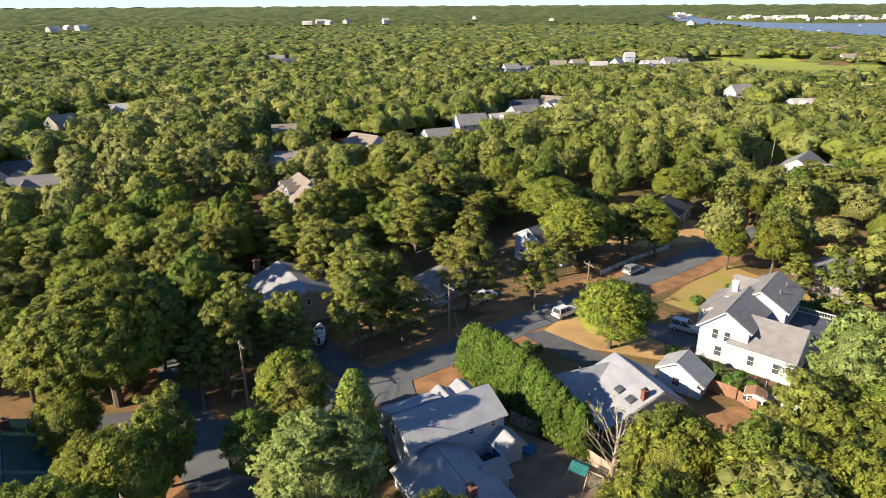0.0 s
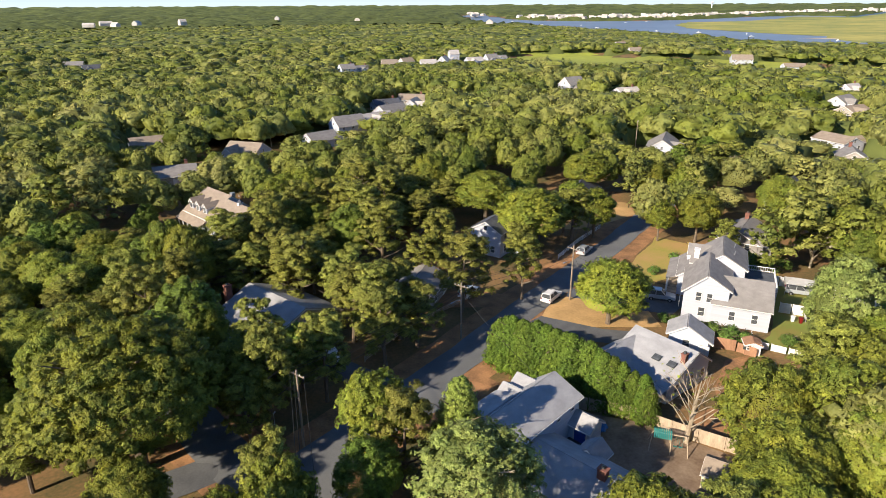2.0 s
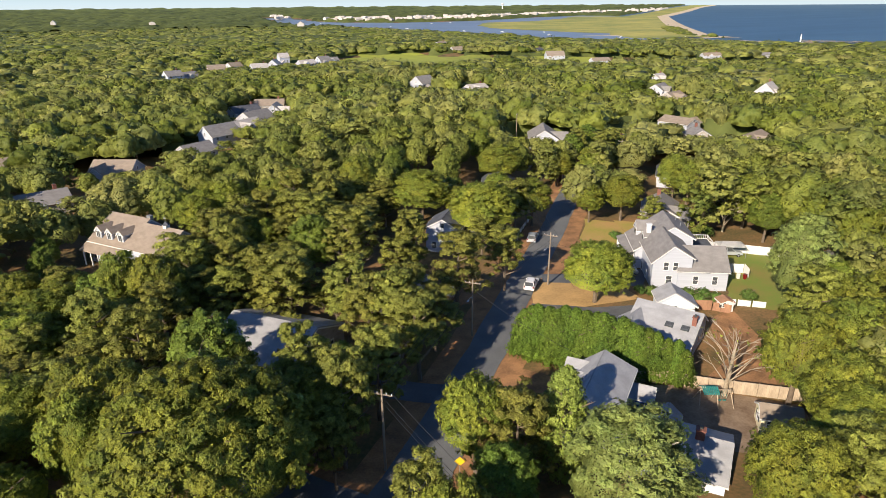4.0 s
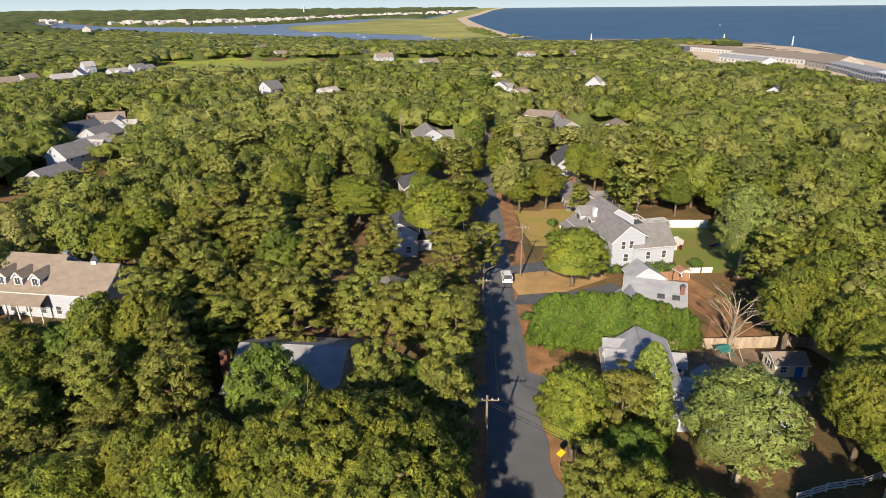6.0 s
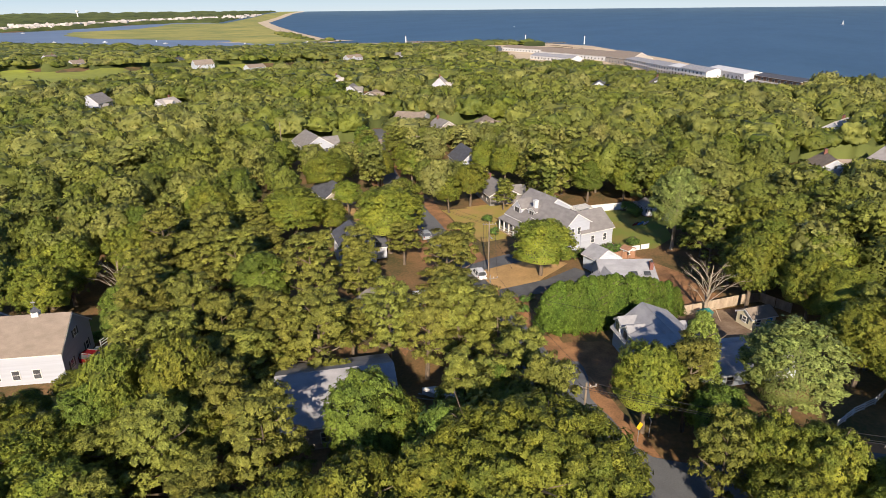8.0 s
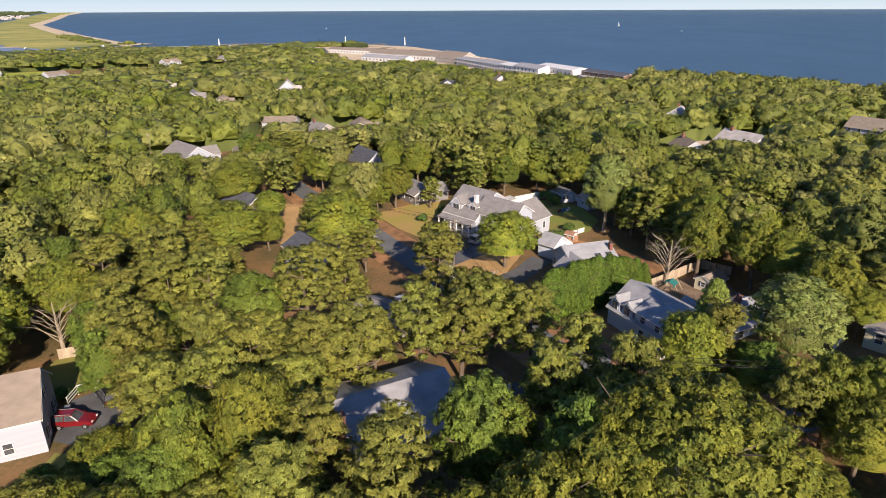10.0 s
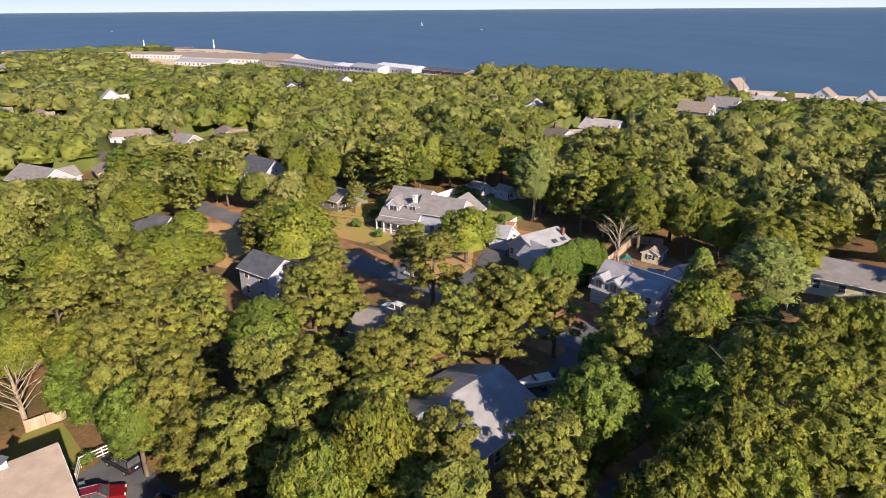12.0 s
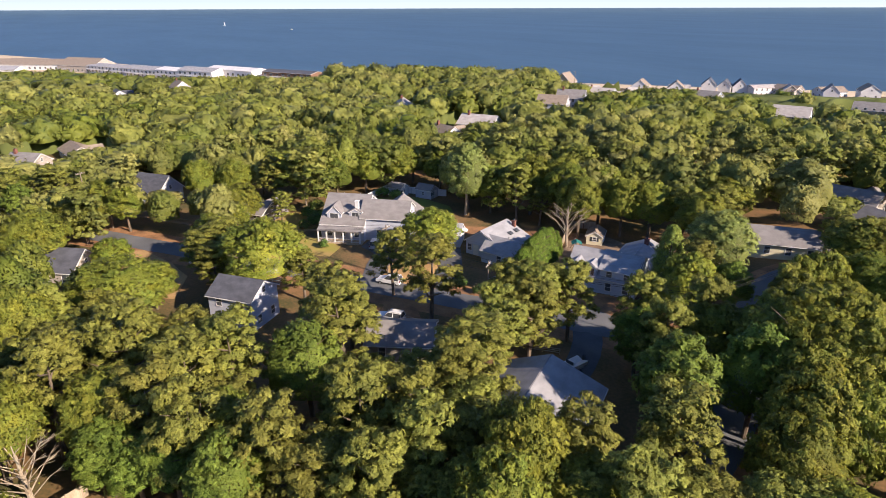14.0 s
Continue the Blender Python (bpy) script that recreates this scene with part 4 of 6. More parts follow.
# houses above the beach
BEACH_HOUSES = [(247, -137, 120, 13, 11, 5, 10.5, "c", "t"), (194, -127, 70, 22, 9, 3, 5, "w", "p"), (208, -163, 126, 12, 10, 4.6, 8.5, "w", "t"), (200, -153, 60, 13, 8, 3, 5, "n", "p"),
                (188, -171, 130, 11, 9, 5.2, 9, "w", "t"), (183, -193, 128, 9, 8, 6, 10, "w", "d"), (178, -201, 122, 9, 7, 5.4, 9, "w", "d"), (174, -209, 130, 10, 8, 5, 9, "w", "d"),
                (163, -217, 70, 20, 9, 5, 6.4, "w", "p"), (151, -222, 130, 12, 10, 4, 7.5, "c", "p"), (140, -243, 70, 16, 9, 3.6, 6, "w", "t"), (126, -257, 130, 12, 10, 4.5, 8, "w", "t"),
                (117, -284, 70, 16, 9, 3.4, 5.8, "w", "p"), (223, -136, 60, 12, 8, 2.8, 4.8, "w", "p"), (196, -183, 40, 12, 8, 3, 5.2, "w", "p"), (133, -232, 125, 10, 8, 5, 8.6, "w", "s")]
for x, y, turn, length, width, eave, ridge, w, r in BEACH_HOUSES:
    put_house(x, y, turn, length, width, eave, ridge, HOTEL_WHITE if w == "w" else WALLS[w][0], ROOFS[r][0], f"{WALLS[w][1]} beach house with {ROOFS[r][1]} roof facing the sea", None, None, z=-4.4)


def long_building(x, y, turn, length, width, eave, ridge, wall, roof, label, storeys=1):
    """A hotel or pavilion range: long block, bands of windows, white balconies."""
    h = thing("hotel_range", x, y, gz(x, y) + 0.3, turn, label, "hotel", "beach hotel ranges")
    HOUSES.append((x, y, turn, length, width))
    gable_block(h, "x", -length / 2, length / 2, -width / 2, width / 2, eave, eave, 0, ridge, wall, roof)
    for s in range(storeys):
        for side, py in (("-y", -width / 2), ("+y", width / 2)):
            for k in range(int(length / 5)):
                window(h, -length / 2 + 2.5 + k * 5, py, 1.6 + s * 2.8, side, 1.8, 1.5)
        if s:
            part("balcony", boxes((-length / 2, length / 2, -width / 2 - 1.2, -width / 2, s * 2.8 - 0.1, s * 2.8 + 0.08), (-length / 2, length / 2, -width / 2 - 1.2, -width / 2 - 1.12, s * 2.8 + 0.3, s * 2.8 + 1.0)), TRIM, h)


for row in ((667, 231, -122, 130, 15, 4, 6.5, HOTEL_WHITE, TAN_SHINGLE, 1), (606, 180, -128, 110, 16, 4, 6.8, HOTEL_WHITE, TAN_SHINGLE, 1), (606, 150, -135, 90, 14, 4.5, 7, HOTEL_WHITE, TAN_SHINGLE, 1),
            (550, 124, -140, 40, 24, 5, 10.5, CEDAR_WALL, TAN_SHINGLE, 1), (505, 102, -152, 70, 14, 5.5, 7.2, HOTEL_WHITE, PALE_SHINGLE, 2), (462, 84, -153, 45, 14, 6, 8, HOTEL_WHITE, PALE_SHINGLE, 2),
            (425, 64, -153, 50, 16, 6, 7.5, HOTEL_WHITE, HOTEL_WHITE, 2), (392, 58, -150, 34, 14, 6, 8, HOTEL_WHITE, PALE_SHINGLE, 2), (378, 38, -153, 46, 15, 7, 8.5, HOTEL_WHITE, HOTEL_WHITE, 2),
            (334, 13, -148, 40, 13, 6, 7.2, BROWN_WALL, DARK_SHINGLE, 2), (566, 196, -125, 60, 14, 3.5, 6, HOTEL_WHITE, PALE_SHINGLE, 1)):
    long_building(*row[:9], "long white seaside hotel range with pale roof" if row[7] is HOTEL_WHITE else "long seaside hotel range with dark openings", row[9])


def tower(x, y, z):
    t = thing("water_tower", x, y, z, 0, "pale water tower above the far trees", "water tower")
    bm = bmesh.new()
    tube(bm, (0, 0, 0), (0, 0, 38), 4, 3.2, 12)
    part("tower_shaft", bm, TRIM, t)
    bm = bmesh.new()
    bmesh.ops.create_uvsphere(bm, u_segments=16, v_segments=8, radius=9)
    bmesh.ops.scale(bm, verts=bm.verts, vec=(1, 1, 0.6))
    bmesh.ops.translate(bm, verts=bm.verts, vec=(0, 0, 40))
    part("tank", bm, TRIM, t)


tower(2480, 3170, 5)


# ---- trees ----
OCT_V = np.array([(1, 0, 0), (-1, 0, 0), (0, 1, 0), (0, -1, 0), (0, 0, 1), (0, 0, -1)], float)
OCT_F = np.array([(0, 2, 4), (2, 1, 4), (1, 3, 4), (3, 0, 4), (2, 0, 5), (1, 2, 5), (3, 1, 5), (0, 3, 5)])


def blobs(C, R, g, flat=1.0, ruffle=0.25):
    """Low uneven lumps, one about each centre."""
    n = len(C)
    SV, SF = OCT_V, OCT_F
    k = len(SV)
    V = SV[None] * (1 + g.uniform(-ruffle, ruffle, (n, k, 1))) * R[:, None, None]
    D = V / (np.linalg.norm(V, axis=2)[:, :, None] + 1e-9)
    V[:, :, 2] *= flat
    V += C[:, None]
    F = SF[None] + (np.arange(n) * k)[:, None, None]
    return V.reshape(-1, 3), F.reshape(-1, 3), D.reshape(-1, 3)


def tufts(C, R, per, size, g, flat=1.0, keep=None):
    """Small leaf sprays set over the lumps, turned mostly outwards."""
    n = len(C) * per
    D = g.normal(size=(n, 3))
    D /= np.linalg.norm(D, axis=1)[:, None]
    D[:, 2] = np.where(D[:, 2] < -0.35, -D[:, 2], D[:, 2])
    P = np.repeat(C, per, 0) + D * np.array([1, 1, flat]) * (np.repeat(R, per) * g.uniform(0.72, 1.28, n))[:, None]
    if keep is not None:
        ok = keep(P)
        D, P = D[ok], P[ok]
        n = len(P)
    N = D + np.array([0, 0, 0.25]) + g.normal(scale=0.4, size=(n, 3))
    N /= np.linalg.norm(N, axis=1)[:, None]
    A = np.cross(N, g.normal(size=(n, 3)))
    A /= np.linalg.norm(A, axis=1)[:, None] + 1e-9
    B = np.cross(N, A)
    s = size * g.uniform(0.6, 1.3, n)[:, None]
    T = np.stack([P + A * s, P - A * s * 0.5 + B * s * 0.8, P - A * s * 0.5 - B * s * 0.8], 1)
    M = D * 0.6 + N * 0.62
    return T.reshape(-1, 3), np.arange(n * 3).reshape(-1, 3), np.repeat(M / np.linalg.norm(M, axis=1)[:, None], 3, 0)


def join(parts):
    V, F, D, o = [], [], [], 0
    for v, f, d in parts:
        V.append(v)
        F.append(f + o)
        D.append(d)
        o += len(v)
    return np.concatenate(V), np.concatenate(F), np.concatenate(D)


def lobes(kind, n, g, fine=1.0):
    """Centres and sizes of the lumps of a crown of height 1 (from its base) and half-width 1."""
    if kind == "pine":
        z = g.uniform(0.05, 1.0, n) ** 0.75
        a = g.uniform(0, 2 * np.pi, n)
        r = np.sqrt(g.uniform(0.02, 1, n)) * (1.02 - 0.75 * np.clip(z - 0.35, 0, 1) ** 1.2) * 0.78
        return np.stack([r * np.cos(a), r * np.sin(a), z * 0.9], 1), g.uniform(0.17, 0.28, n) * fine
    if kind in ("cedar", "spruce"):
        z = (np.arange(n) + 0.5) / n
        a = np.arange(n) * 2.4 + g.uniform(-0.3, 0.3, n)
        r = (0.66 * (1 - z) ** 0.55 if kind == "cedar" else 0.68 * (1 - z) ** 0.5) * g.uniform(0.86, 1.14, n)
        return np.stack([r * np.cos(a), r * np.sin(a), z * 0.93 + 0.03], 1), (0.36 * (1 - z) ** 0.6 + 0.09) * fine * g.uniform(0.8, 1.25, n)
    d = g.normal(size=(n, 3))
    d /= np.linalg.norm(d, axis=1)[:, None]
    d[:, 2] = np.abs(d[:, 2]) * np.where(g.uniform(size=n) < 0.22, -0.6, 1)
    k = g.uniform(0.66, 0.82, n)[:, None] * (1 - 0.28 * (fine - 1))
    tall = 0.62 if kind == "oak" else 0.75
    return d * k * np.array([1, 1, 0.5 * tall / 0.62]) + np.array([0, 0, 0.46]), g.uniform(0.2, 0.33, n) * fine


def dome_arrays(kind, radius, height, rings, around, sprays, size, seed):
    """A whole crown as one uneven dome with leaf sprays lying on it."""
    g = np.random.default_rng(seed)
    K = g.normal(size=(14, 3)) * np.concatenate([np.full(5, 2.6), np.full(9, 6.5)])[:, None]
    ph, am = g.uniform(0, 6.28, 14), np.concatenate([np.full(5, 0.075), np.full(9, 0.045)]) * (1.5 if kind == "pine" else 1.0)
    def at(u, a):
        d = np.stack([np.sin(u) * np.cos(a), np.sin(u) * np.sin(a), np.cos(u)], -1)
        r = 1 + (np.sin(d @ K.T + ph) * am).sum(-1)
        up = np.where(d[..., 2] > 0, 0.50 if kind != "pine" else 0.40, 0.4)
        return d * r[..., None] * np.stack([np.full(u.shape, radius), np.full(u.shape, radius), height * up], -1) + np.array([0, 0, height * (0.50 if kind != "pine" else 0.58)])
    def facing(u, a):
        e = 0.14
        n = np.cross(at(u + e, a) - at(u - e, a), at(u, a + e / np.maximum(np.sin(u), 0.3)) - at(u, a - e / np.maximum(np.sin(u), 0.3)))
        return n / (np.linalg.norm(n, axis=-1)[..., None] + 1e-9)
    U, A = np.meshgrid(np.linspace(0.12, 1.95, rings), np.arange(around) * 2 * np.pi / around, indexing="ij")
    A = A + np.arange(rings)[:, None] * np.pi / around
    V, D = at(U, A).reshape(-1, 3) * 0.97, facing(U, A).reshape(-1, 3)
    i, j = np.meshgrid(np.arange(rings - 1), np.arange(around), indexing="ij")
    p, q = (i * around + j).ravel(), (i * around + (j + 1) % around).ravel()
    top = np.stack([np.zeros(around - 2, int), np.arange(1, around - 1), np.arange(2, around)], -1)
    F = np.concatenate([top, np.stack([p, p + around, q], -1), np.stack([q, p + around, q + around], -1)])
    u, a = np.arccos(g.uniform(-0.3, 0.99, sprays)), g.uniform(0, 6.28, sprays)
    P, N = at(u, a), facing(u, a)
    T = N + g.normal(scale=0.75, size=N.shape)
    T /= np.linalg.norm(T, axis=1)[:, None]
    X = np.cross(T, g.normal(size=N.shape))
    X /= np.linalg.norm(X, axis=1)[:, None] + 1e-9
    Y, s = np.cross(T, X), size * g.uniform(0.6, 1.3, sprays)[:, None]
    P = P + N * size * g.uniform(-0.1, 0.75, sprays)[:, None]
    W = np.stack([P + X * s, P - X * s * 0.5 + Y * s * 0.8, P - X * s * 0.5 - Y * s * 0.8], 1).reshape(-1, 3)
    M = N * 0.62 + T * 0.58
    M = np.repeat(M / np.linalg.norm(M, axis=1)[:, None], 3, 0)
    return np.concatenate([V, W]), np.concatenate([F, np.arange(sprays * 3).reshape(-1, 3) + len(V)]), np.concatenate([D, M]), len(F)


def crown_arrays(kind, radius, height, n, per, size, seed):
    """A crown from its base up: lumps with leaf sprays over them, grown to the radius and height asked for."""
    g = np.random.default_rng(seed)
    C, R = lobes(kind, n, g, min(2.1, math.sqrt(42.0 / n)))
    C = C * np.array([radius, radius, height])
    R = R * radius
    flat = {"pine": 0.6, "cedar": 1.2, "spruce": 0.8, "oak": 0.8}.get(kind, 0.85)
    core = np.array([0, 0, height * 0.42])
    def outer(P):
        q = (P - core) / np.array([radius, radius, height * 0.5])
        return (q * q).sum(1) > 0.25
    a = blobs(C, R * (0.66 if n > 30 else 0.8), g, flat, 0.3)
    b = tufts(C, R, per, size, g, flat, None if kind in ("pine", "cedar", "spruce") else outer)
    mass = dome_arrays(kind, radius * 0.78, height * 0.84, 8, 14, 0, 0.3, seed)[:3] if kind in ("oak", "maple", "poplar") and n > 40 else None
    V, F, D = join(([] if kind == "bare" else [a]) + [b] + ([mass] if mass else []))
    if kind not in ("cedar", "spruce"):
        V = V * np.array([radius / np.percentile(np.hypot(V[:, 0], V[:, 1]), 98), radius / np.percentile(np.hypot(V[:, 0], V[:, 1]), 98), height / np.percentile(V[:, 2], 99.5)])
    out = (V - core) / np.array([radius, radius, height * 0.55])
    out = out / (np.linalg.norm(out, axis=1)[:, None] + 0.2)
    D = D + out * np.array([1, 1, 0.75]) * (0.8 if kind == "pine" else 1.4)
    return V, F, D / (np.linalg.norm(D, axis=1)[:, None] + 1e-9)


def limbs(bm, top, spread, count, r, g, droop=0.0, low=0.45, twigs=2):
    for k in range(count):
        t = low + (0.95 - low) * (k + g.uniform()) / count
        a = k * 2.4 + g.uniform(-0.4, 0.4)
        p = Vector((0, 0, top * t))
        length = spread * (1.1 - 0.55 * t) * g.uniform(0.7, 1.1)
        q = p + Vector((math.cos(a) * length * 0.55, math.sin(a) * length * 0.55, length * (0.45 - droop)))
        e = q + Vector((math.cos(a + 0.3) * length * 0.5, math.sin(a + 0.3) * length * 0.5, length * 0.35))
        tube(bm, p, q, r * (1 - t) * 0.7 + 0.03, r * 0.22 + 0.02, 5)
        tube(bm, q, e, r * 0.22 + 0.02, 0.025, 4)
        for w in range(twigs):
            b = a + g.uniform(-1.1, 1.1)
            s = q + (e - q) * g.uniform(0, 0.7)
            tube(bm, s, s + Vector((math.cos(b), math.sin(b), g.uniform(0.3, 0.9))) * length * 0.35, r * 0.12 + 0.012, 0.012, 3)


TREES = {}
KINDS = {  # radius, height, crown base, lumps, tufts per lump, tuft size
    "oak": (5.0, 13.0, 2.0, 120, 42, 0.29), "pine": (4.4, 14.5, 3.6, 104, 44, 0.28), "maple": (4.4, 13.0, 2.2, 112, 42, 0.28), "poplar": (4.6, 14.0, 2.2, 120, 44, 0.26),
    "cedar": (3.2, 7.6, 0.0, 100, 40, 0.24), "shrub": (1.6, 2.2, 0.0, 16, 60, 0.19), "great_oak": (9.5, 17.0, 2.6, 640, 44, 0.31), "bare": (4.2, 11.5, 3.6, 16, 5, 0.2),
    "spruce": (6.2, 15.0, 0.8, 200, 44, 0.26),
}
WORDS = {
    "oak": ("oak_tree", "round-crowned oak with dense yellow-green leaves"), "pine": ("pine_tree", "pitch pine with layered olive-green needle clumps"),
    "maple": ("maple_tree", "leafy maple with fresh green crown"), "poplar": ("poplar_tree", "poplar with pale silvery green leaves"),
    "cedar": ("cedar_tree", "conical bright green arborvitae in a hedge row"), "shrub": ("shrub", "rounded green garden shrub"),
    "great_oak": ("oak_tree", "very large spreading oak with dense green crown"), "spruce": ("spruce_tree", "broad cone-shaped tree with soft pale green sprays"),
    "bare": ("bare_tree", "thin tree with pale bare limbs and few leaves"),
}


def make_tree(kind, variant):
    radius, height, base, n, per, size = KINDS[kind]
    leaf = {"bare": "oak"}.get(kind, kind)
    seed = sum(ord(c) for c in kind) * 10 + variant
    g = np.random.default_rng(seed)
    t = thing(WORDS[kind][0], 0, 0, 0, 0, WORDS[kind][1], "shrub" if kind == "shrub" else "tree", "hedge row" if kind == "cedar" else "garden shrubs" if kind == "shrub" else "trees of the neighbourhood")
    bm = bmesh.new()
    r = 0.05 * radius + 0.03 * height * 0.3
    lean = Vector((g.uniform(-0.4, 0.4), g.uniform(-0.4, 0.4), 0))
    tube(bm, (0, 0, -0.5), Vector((0, 0, height * 0.35)) + lean * 0.4, r, r * 0.75, 8)
    tube(bm, Vector((0, 0, height * 0.35)) + lean * 0.4, Vector((0, 0, height * 0.8)) + lean, r * 0.75, r * 0.12, 7)
    limbs(bm, height * (0.62 if kind == "bare" else 0.8), radius * (1.2 if kind == "bare" else 0.95), 20 if kind == "bare" else 8, r * (0.4 if kind == "bare" else 1), g, {"pine": 0.15, "bare": -0.28}.get(kind, 0.0), 0.2 if kind == "bare" else 0.3 if kind == "pine" else 0.35, 6 if kind == "bare" else 1)
    part("trunk", bm, PALE_BARK if kind in ("bare", "poplar") else BARK, t)
    if kind == "shrub":
        V, F, D = crown_arrays("maple", radius, height, n, per, size, seed)
    else:
        V, F, D = crown_arrays("oak" if kind == "great_oak" else kind, radius, height - base, n, per, size, seed)
    V = V + np.array([0, 0, base])
    if kind == "pine":
        V[:, :2] += np.array(lean[:2])
    big_mesh("crown", V, F, LEAF[leaf], t, aims=D)
    return t


def plant(kind, x, y, scale=1.0, tall=1.0, turn=None, variants=5, z=None):
    v = RNG.randrange(variants)
    turn = RNG.uniform(0, 360) if turn is None else turn
    m = pose(x, y, gz(x, y) if z is None else z, RNG.uniform(-2, 2), RNG.uniform(-2, 2), turn) @ Matrix.Diagonal((scale, scale, scale * tall, 1))
    if (kind, v) not in TREES:
        TREES[kind, v] = make_tree(kind, v)
        TREES[kind, v].matrix_basis = m
        return
    src = TREES[kind, v]
    keep = src.matrix_basis.copy()
    src.matrix_basis = Matrix.Identity(4)
    copy_thing(src, m)
    src.matrix_basis = keep


RNG = random.Random(11)
# kind, place, half-width and height of the crown's top
TREES_BY_THE_CORNER = [
    ("great_oak", -39.8, 65.8, 9.8, 16.6), ("oak", 25.5, 80.5, 5.9, 10.6), ("oak", -15.0, 58.8, 4.1, 11.8), ("pine", -13.4, 54.6, 3.6, 12.2), ("pine", -26.8, 51, 3.0, 12.4),
    ("oak", -30.5, 46.5, 4.0, 10.5), ("poplar", -9.2, 43.8, 5.8, 14.2), ("spruce", -7.9, 54.0, 4.2, 13.4), ("maple", -37.6, 74.2, 4.2, 14.6),
    ("oak", -42.5, 73.4, 4.6, 14.2), ("oak", -45.6, 77.6, 4.8, 14.2), ("oak", -48, 83.4, 4.2, 12.8), ("maple", -34.9, 83.2, 4.6, 14.4),
    ("pine", -26.4, 75.2, 3.6, 13.6), ("pine", -26.2, 67.2, 3.4, 14.0), ("pine", -19.2, 72.6, 3.6, 12.6), ("pine", -28.4, 64.6, 2.6, 10.0),
]
PINES_BY_THE_STREET = [
    ("pine", -9.8, 83.4, 4.4, 13.4), ("pine", -6.8, 85.4, 3.8, 13.0), ("pine", -13.6, 86.4, 4.2, 12.6), ("pine", -10.6, 77.2, 4.0, 12.8),
    ("pine", -14.0, 91.6, 4.2, 13.2), ("pine", -20.0, 98.4, 5.2, 13.4), ("pine", 4.9, 91.2, 5.0, 13.8), ("pine", -4.6, 109, 5.2, 14.8),
    ("pine", 6.0, 107.6, 3.8, 12.6), ("oak", 26, 111.4, 7.2, 13.6), ("oak", 24, 132.6, 7.2, 11.6), ("oak", 54.5, 110, 3.4, 9.2),
    ("pine", 16, 92.5, 3.6, 11.8), ("oak", 42.6, 115.8, 4.4, 10.8), ("oak", 56, 144, 6.0, 12.0),
]
PINES_ABOVE_THE_WIDE_ROOF = [
    ("pine", -41.2, 90.4, 4.2, 14.2), ("pine", -37.6, 98.4, 3.8, 13.0), ("pine", -45.2, 99.4, 4.0, 13.4), ("oak", -36.4, 104.8, 4.2, 14.8),
    ("oak", -40.4, 109.8, 4.0, 14.4), ("maple", -43.4, 110.6, 3.4, 11.6), ("pine", -31.8, 116.8, 3.8, 13.0), ("pine", -24.2, 114.2, 4.0, 14.6),
    ("pine", -24.0, 109.6, 3.6, 13.4), ("pine", -24.2, 123.4, 4.2, 14.0), ("maple", -23.6, 127.4, 3.4, 11.4), ("pine", -18.0, 128.6, 4.2, 13.8),
    ("pine", -7.4, 128.0, 4.6, 13.6), ("maple", -9.4, 115.2, 4.6, 12.4), ("pine", 1.6, 132.8, 4.6, 14.8), ("maple", -12.4, 136.4, 3.6, 9.0),
]
TREES_BEHIND_THE_YARDS = [
    ("oak", 22.8, 46.4, 4.9, 13.4), ("oak", 18.4, 38.6, 4.8, 12.8), ("oak", 30, 43.4, 5.6, 14.0), ("oak", 27, 37, 5.4, 13.2),
    ("oak", 40, 46, 5.6, 14.0), ("pine", 37, 52, 4.2, 13.4), ("poplar", 47.5, 59, 5.2, 17.0), ("maple", 51, 56, 4.0, 9.6), ("bare", 19.2, 52.5, 4.2, 10.6),
    ("oak", 14, 35, 5.2, 12.4), ("oak", 9, 18, 5.2, 12.2), ("bare", -10.5, 143.5, 4.4, 9.4), ("oak", -14.5, 150, 5.0, 11.8),
    ("oak", -19.5, 150.5, 4.5, 10.6), ("oak", -5, 146, 5.0, 11.8), ("maple", 1, 149, 4.4, 13.0), ("maple", -50, 140, 2.4, 6.6),
]
TREES_BY_THE_PARKING_YARD = [
    ("maple", -49, 146, 2.4, 7.2), ("oak", 61.5, 107, 4.5, 10.6), ("pine", 61.5, 98.5, 2.8, 7.8), ("oak", -37, 120, 3.6, 7.4),
    ("oak", -41.5, 123.5, 3.0, 6.4), ("maple", -40, 117, 3.1, 7.4), ("maple", -14.8, 134.2, 3.4, 8.0), ("maple", -16.5, 131, 3.6, 10.0),
    ("oak", -20.5, 124.5, 4.4, 11.4), ("maple", -22, 75.5, 3.4, 9.8), ("oak", -33.5, 81, 3.6, 11.0),
]
TREES_ACROSS_THE_CORNER = [
    ("oak", -25.8, 47.4, 3.4, 12.4), ("oak", -25.8, 43.6, 3.6, 12.8), ("oak", 1.6, 35.2, 4.5, 13.2), ("oak", -1.4, 31.6, 3.6, 9.6), ("oak", 36, 41, 5.0, 13.8),
    ("oak", -48.8, 75.4, 3.8, 13.6), ("oak", 14.2, 144, 4.8, 14.0), ("pine", -3, 141, 4.8, 14.8), ("pine", -11.4, 132.4, 4.2, 13.6),
    ("pine", -21.8, 103, 3.8, 13.2), ("pine", -30.6, 111, 4.0, 13.6), ("pine", -5.4, 122.6, 4.4, 14.0), ("oak", -16.6, 152.6, 4.4, 11.4),
]
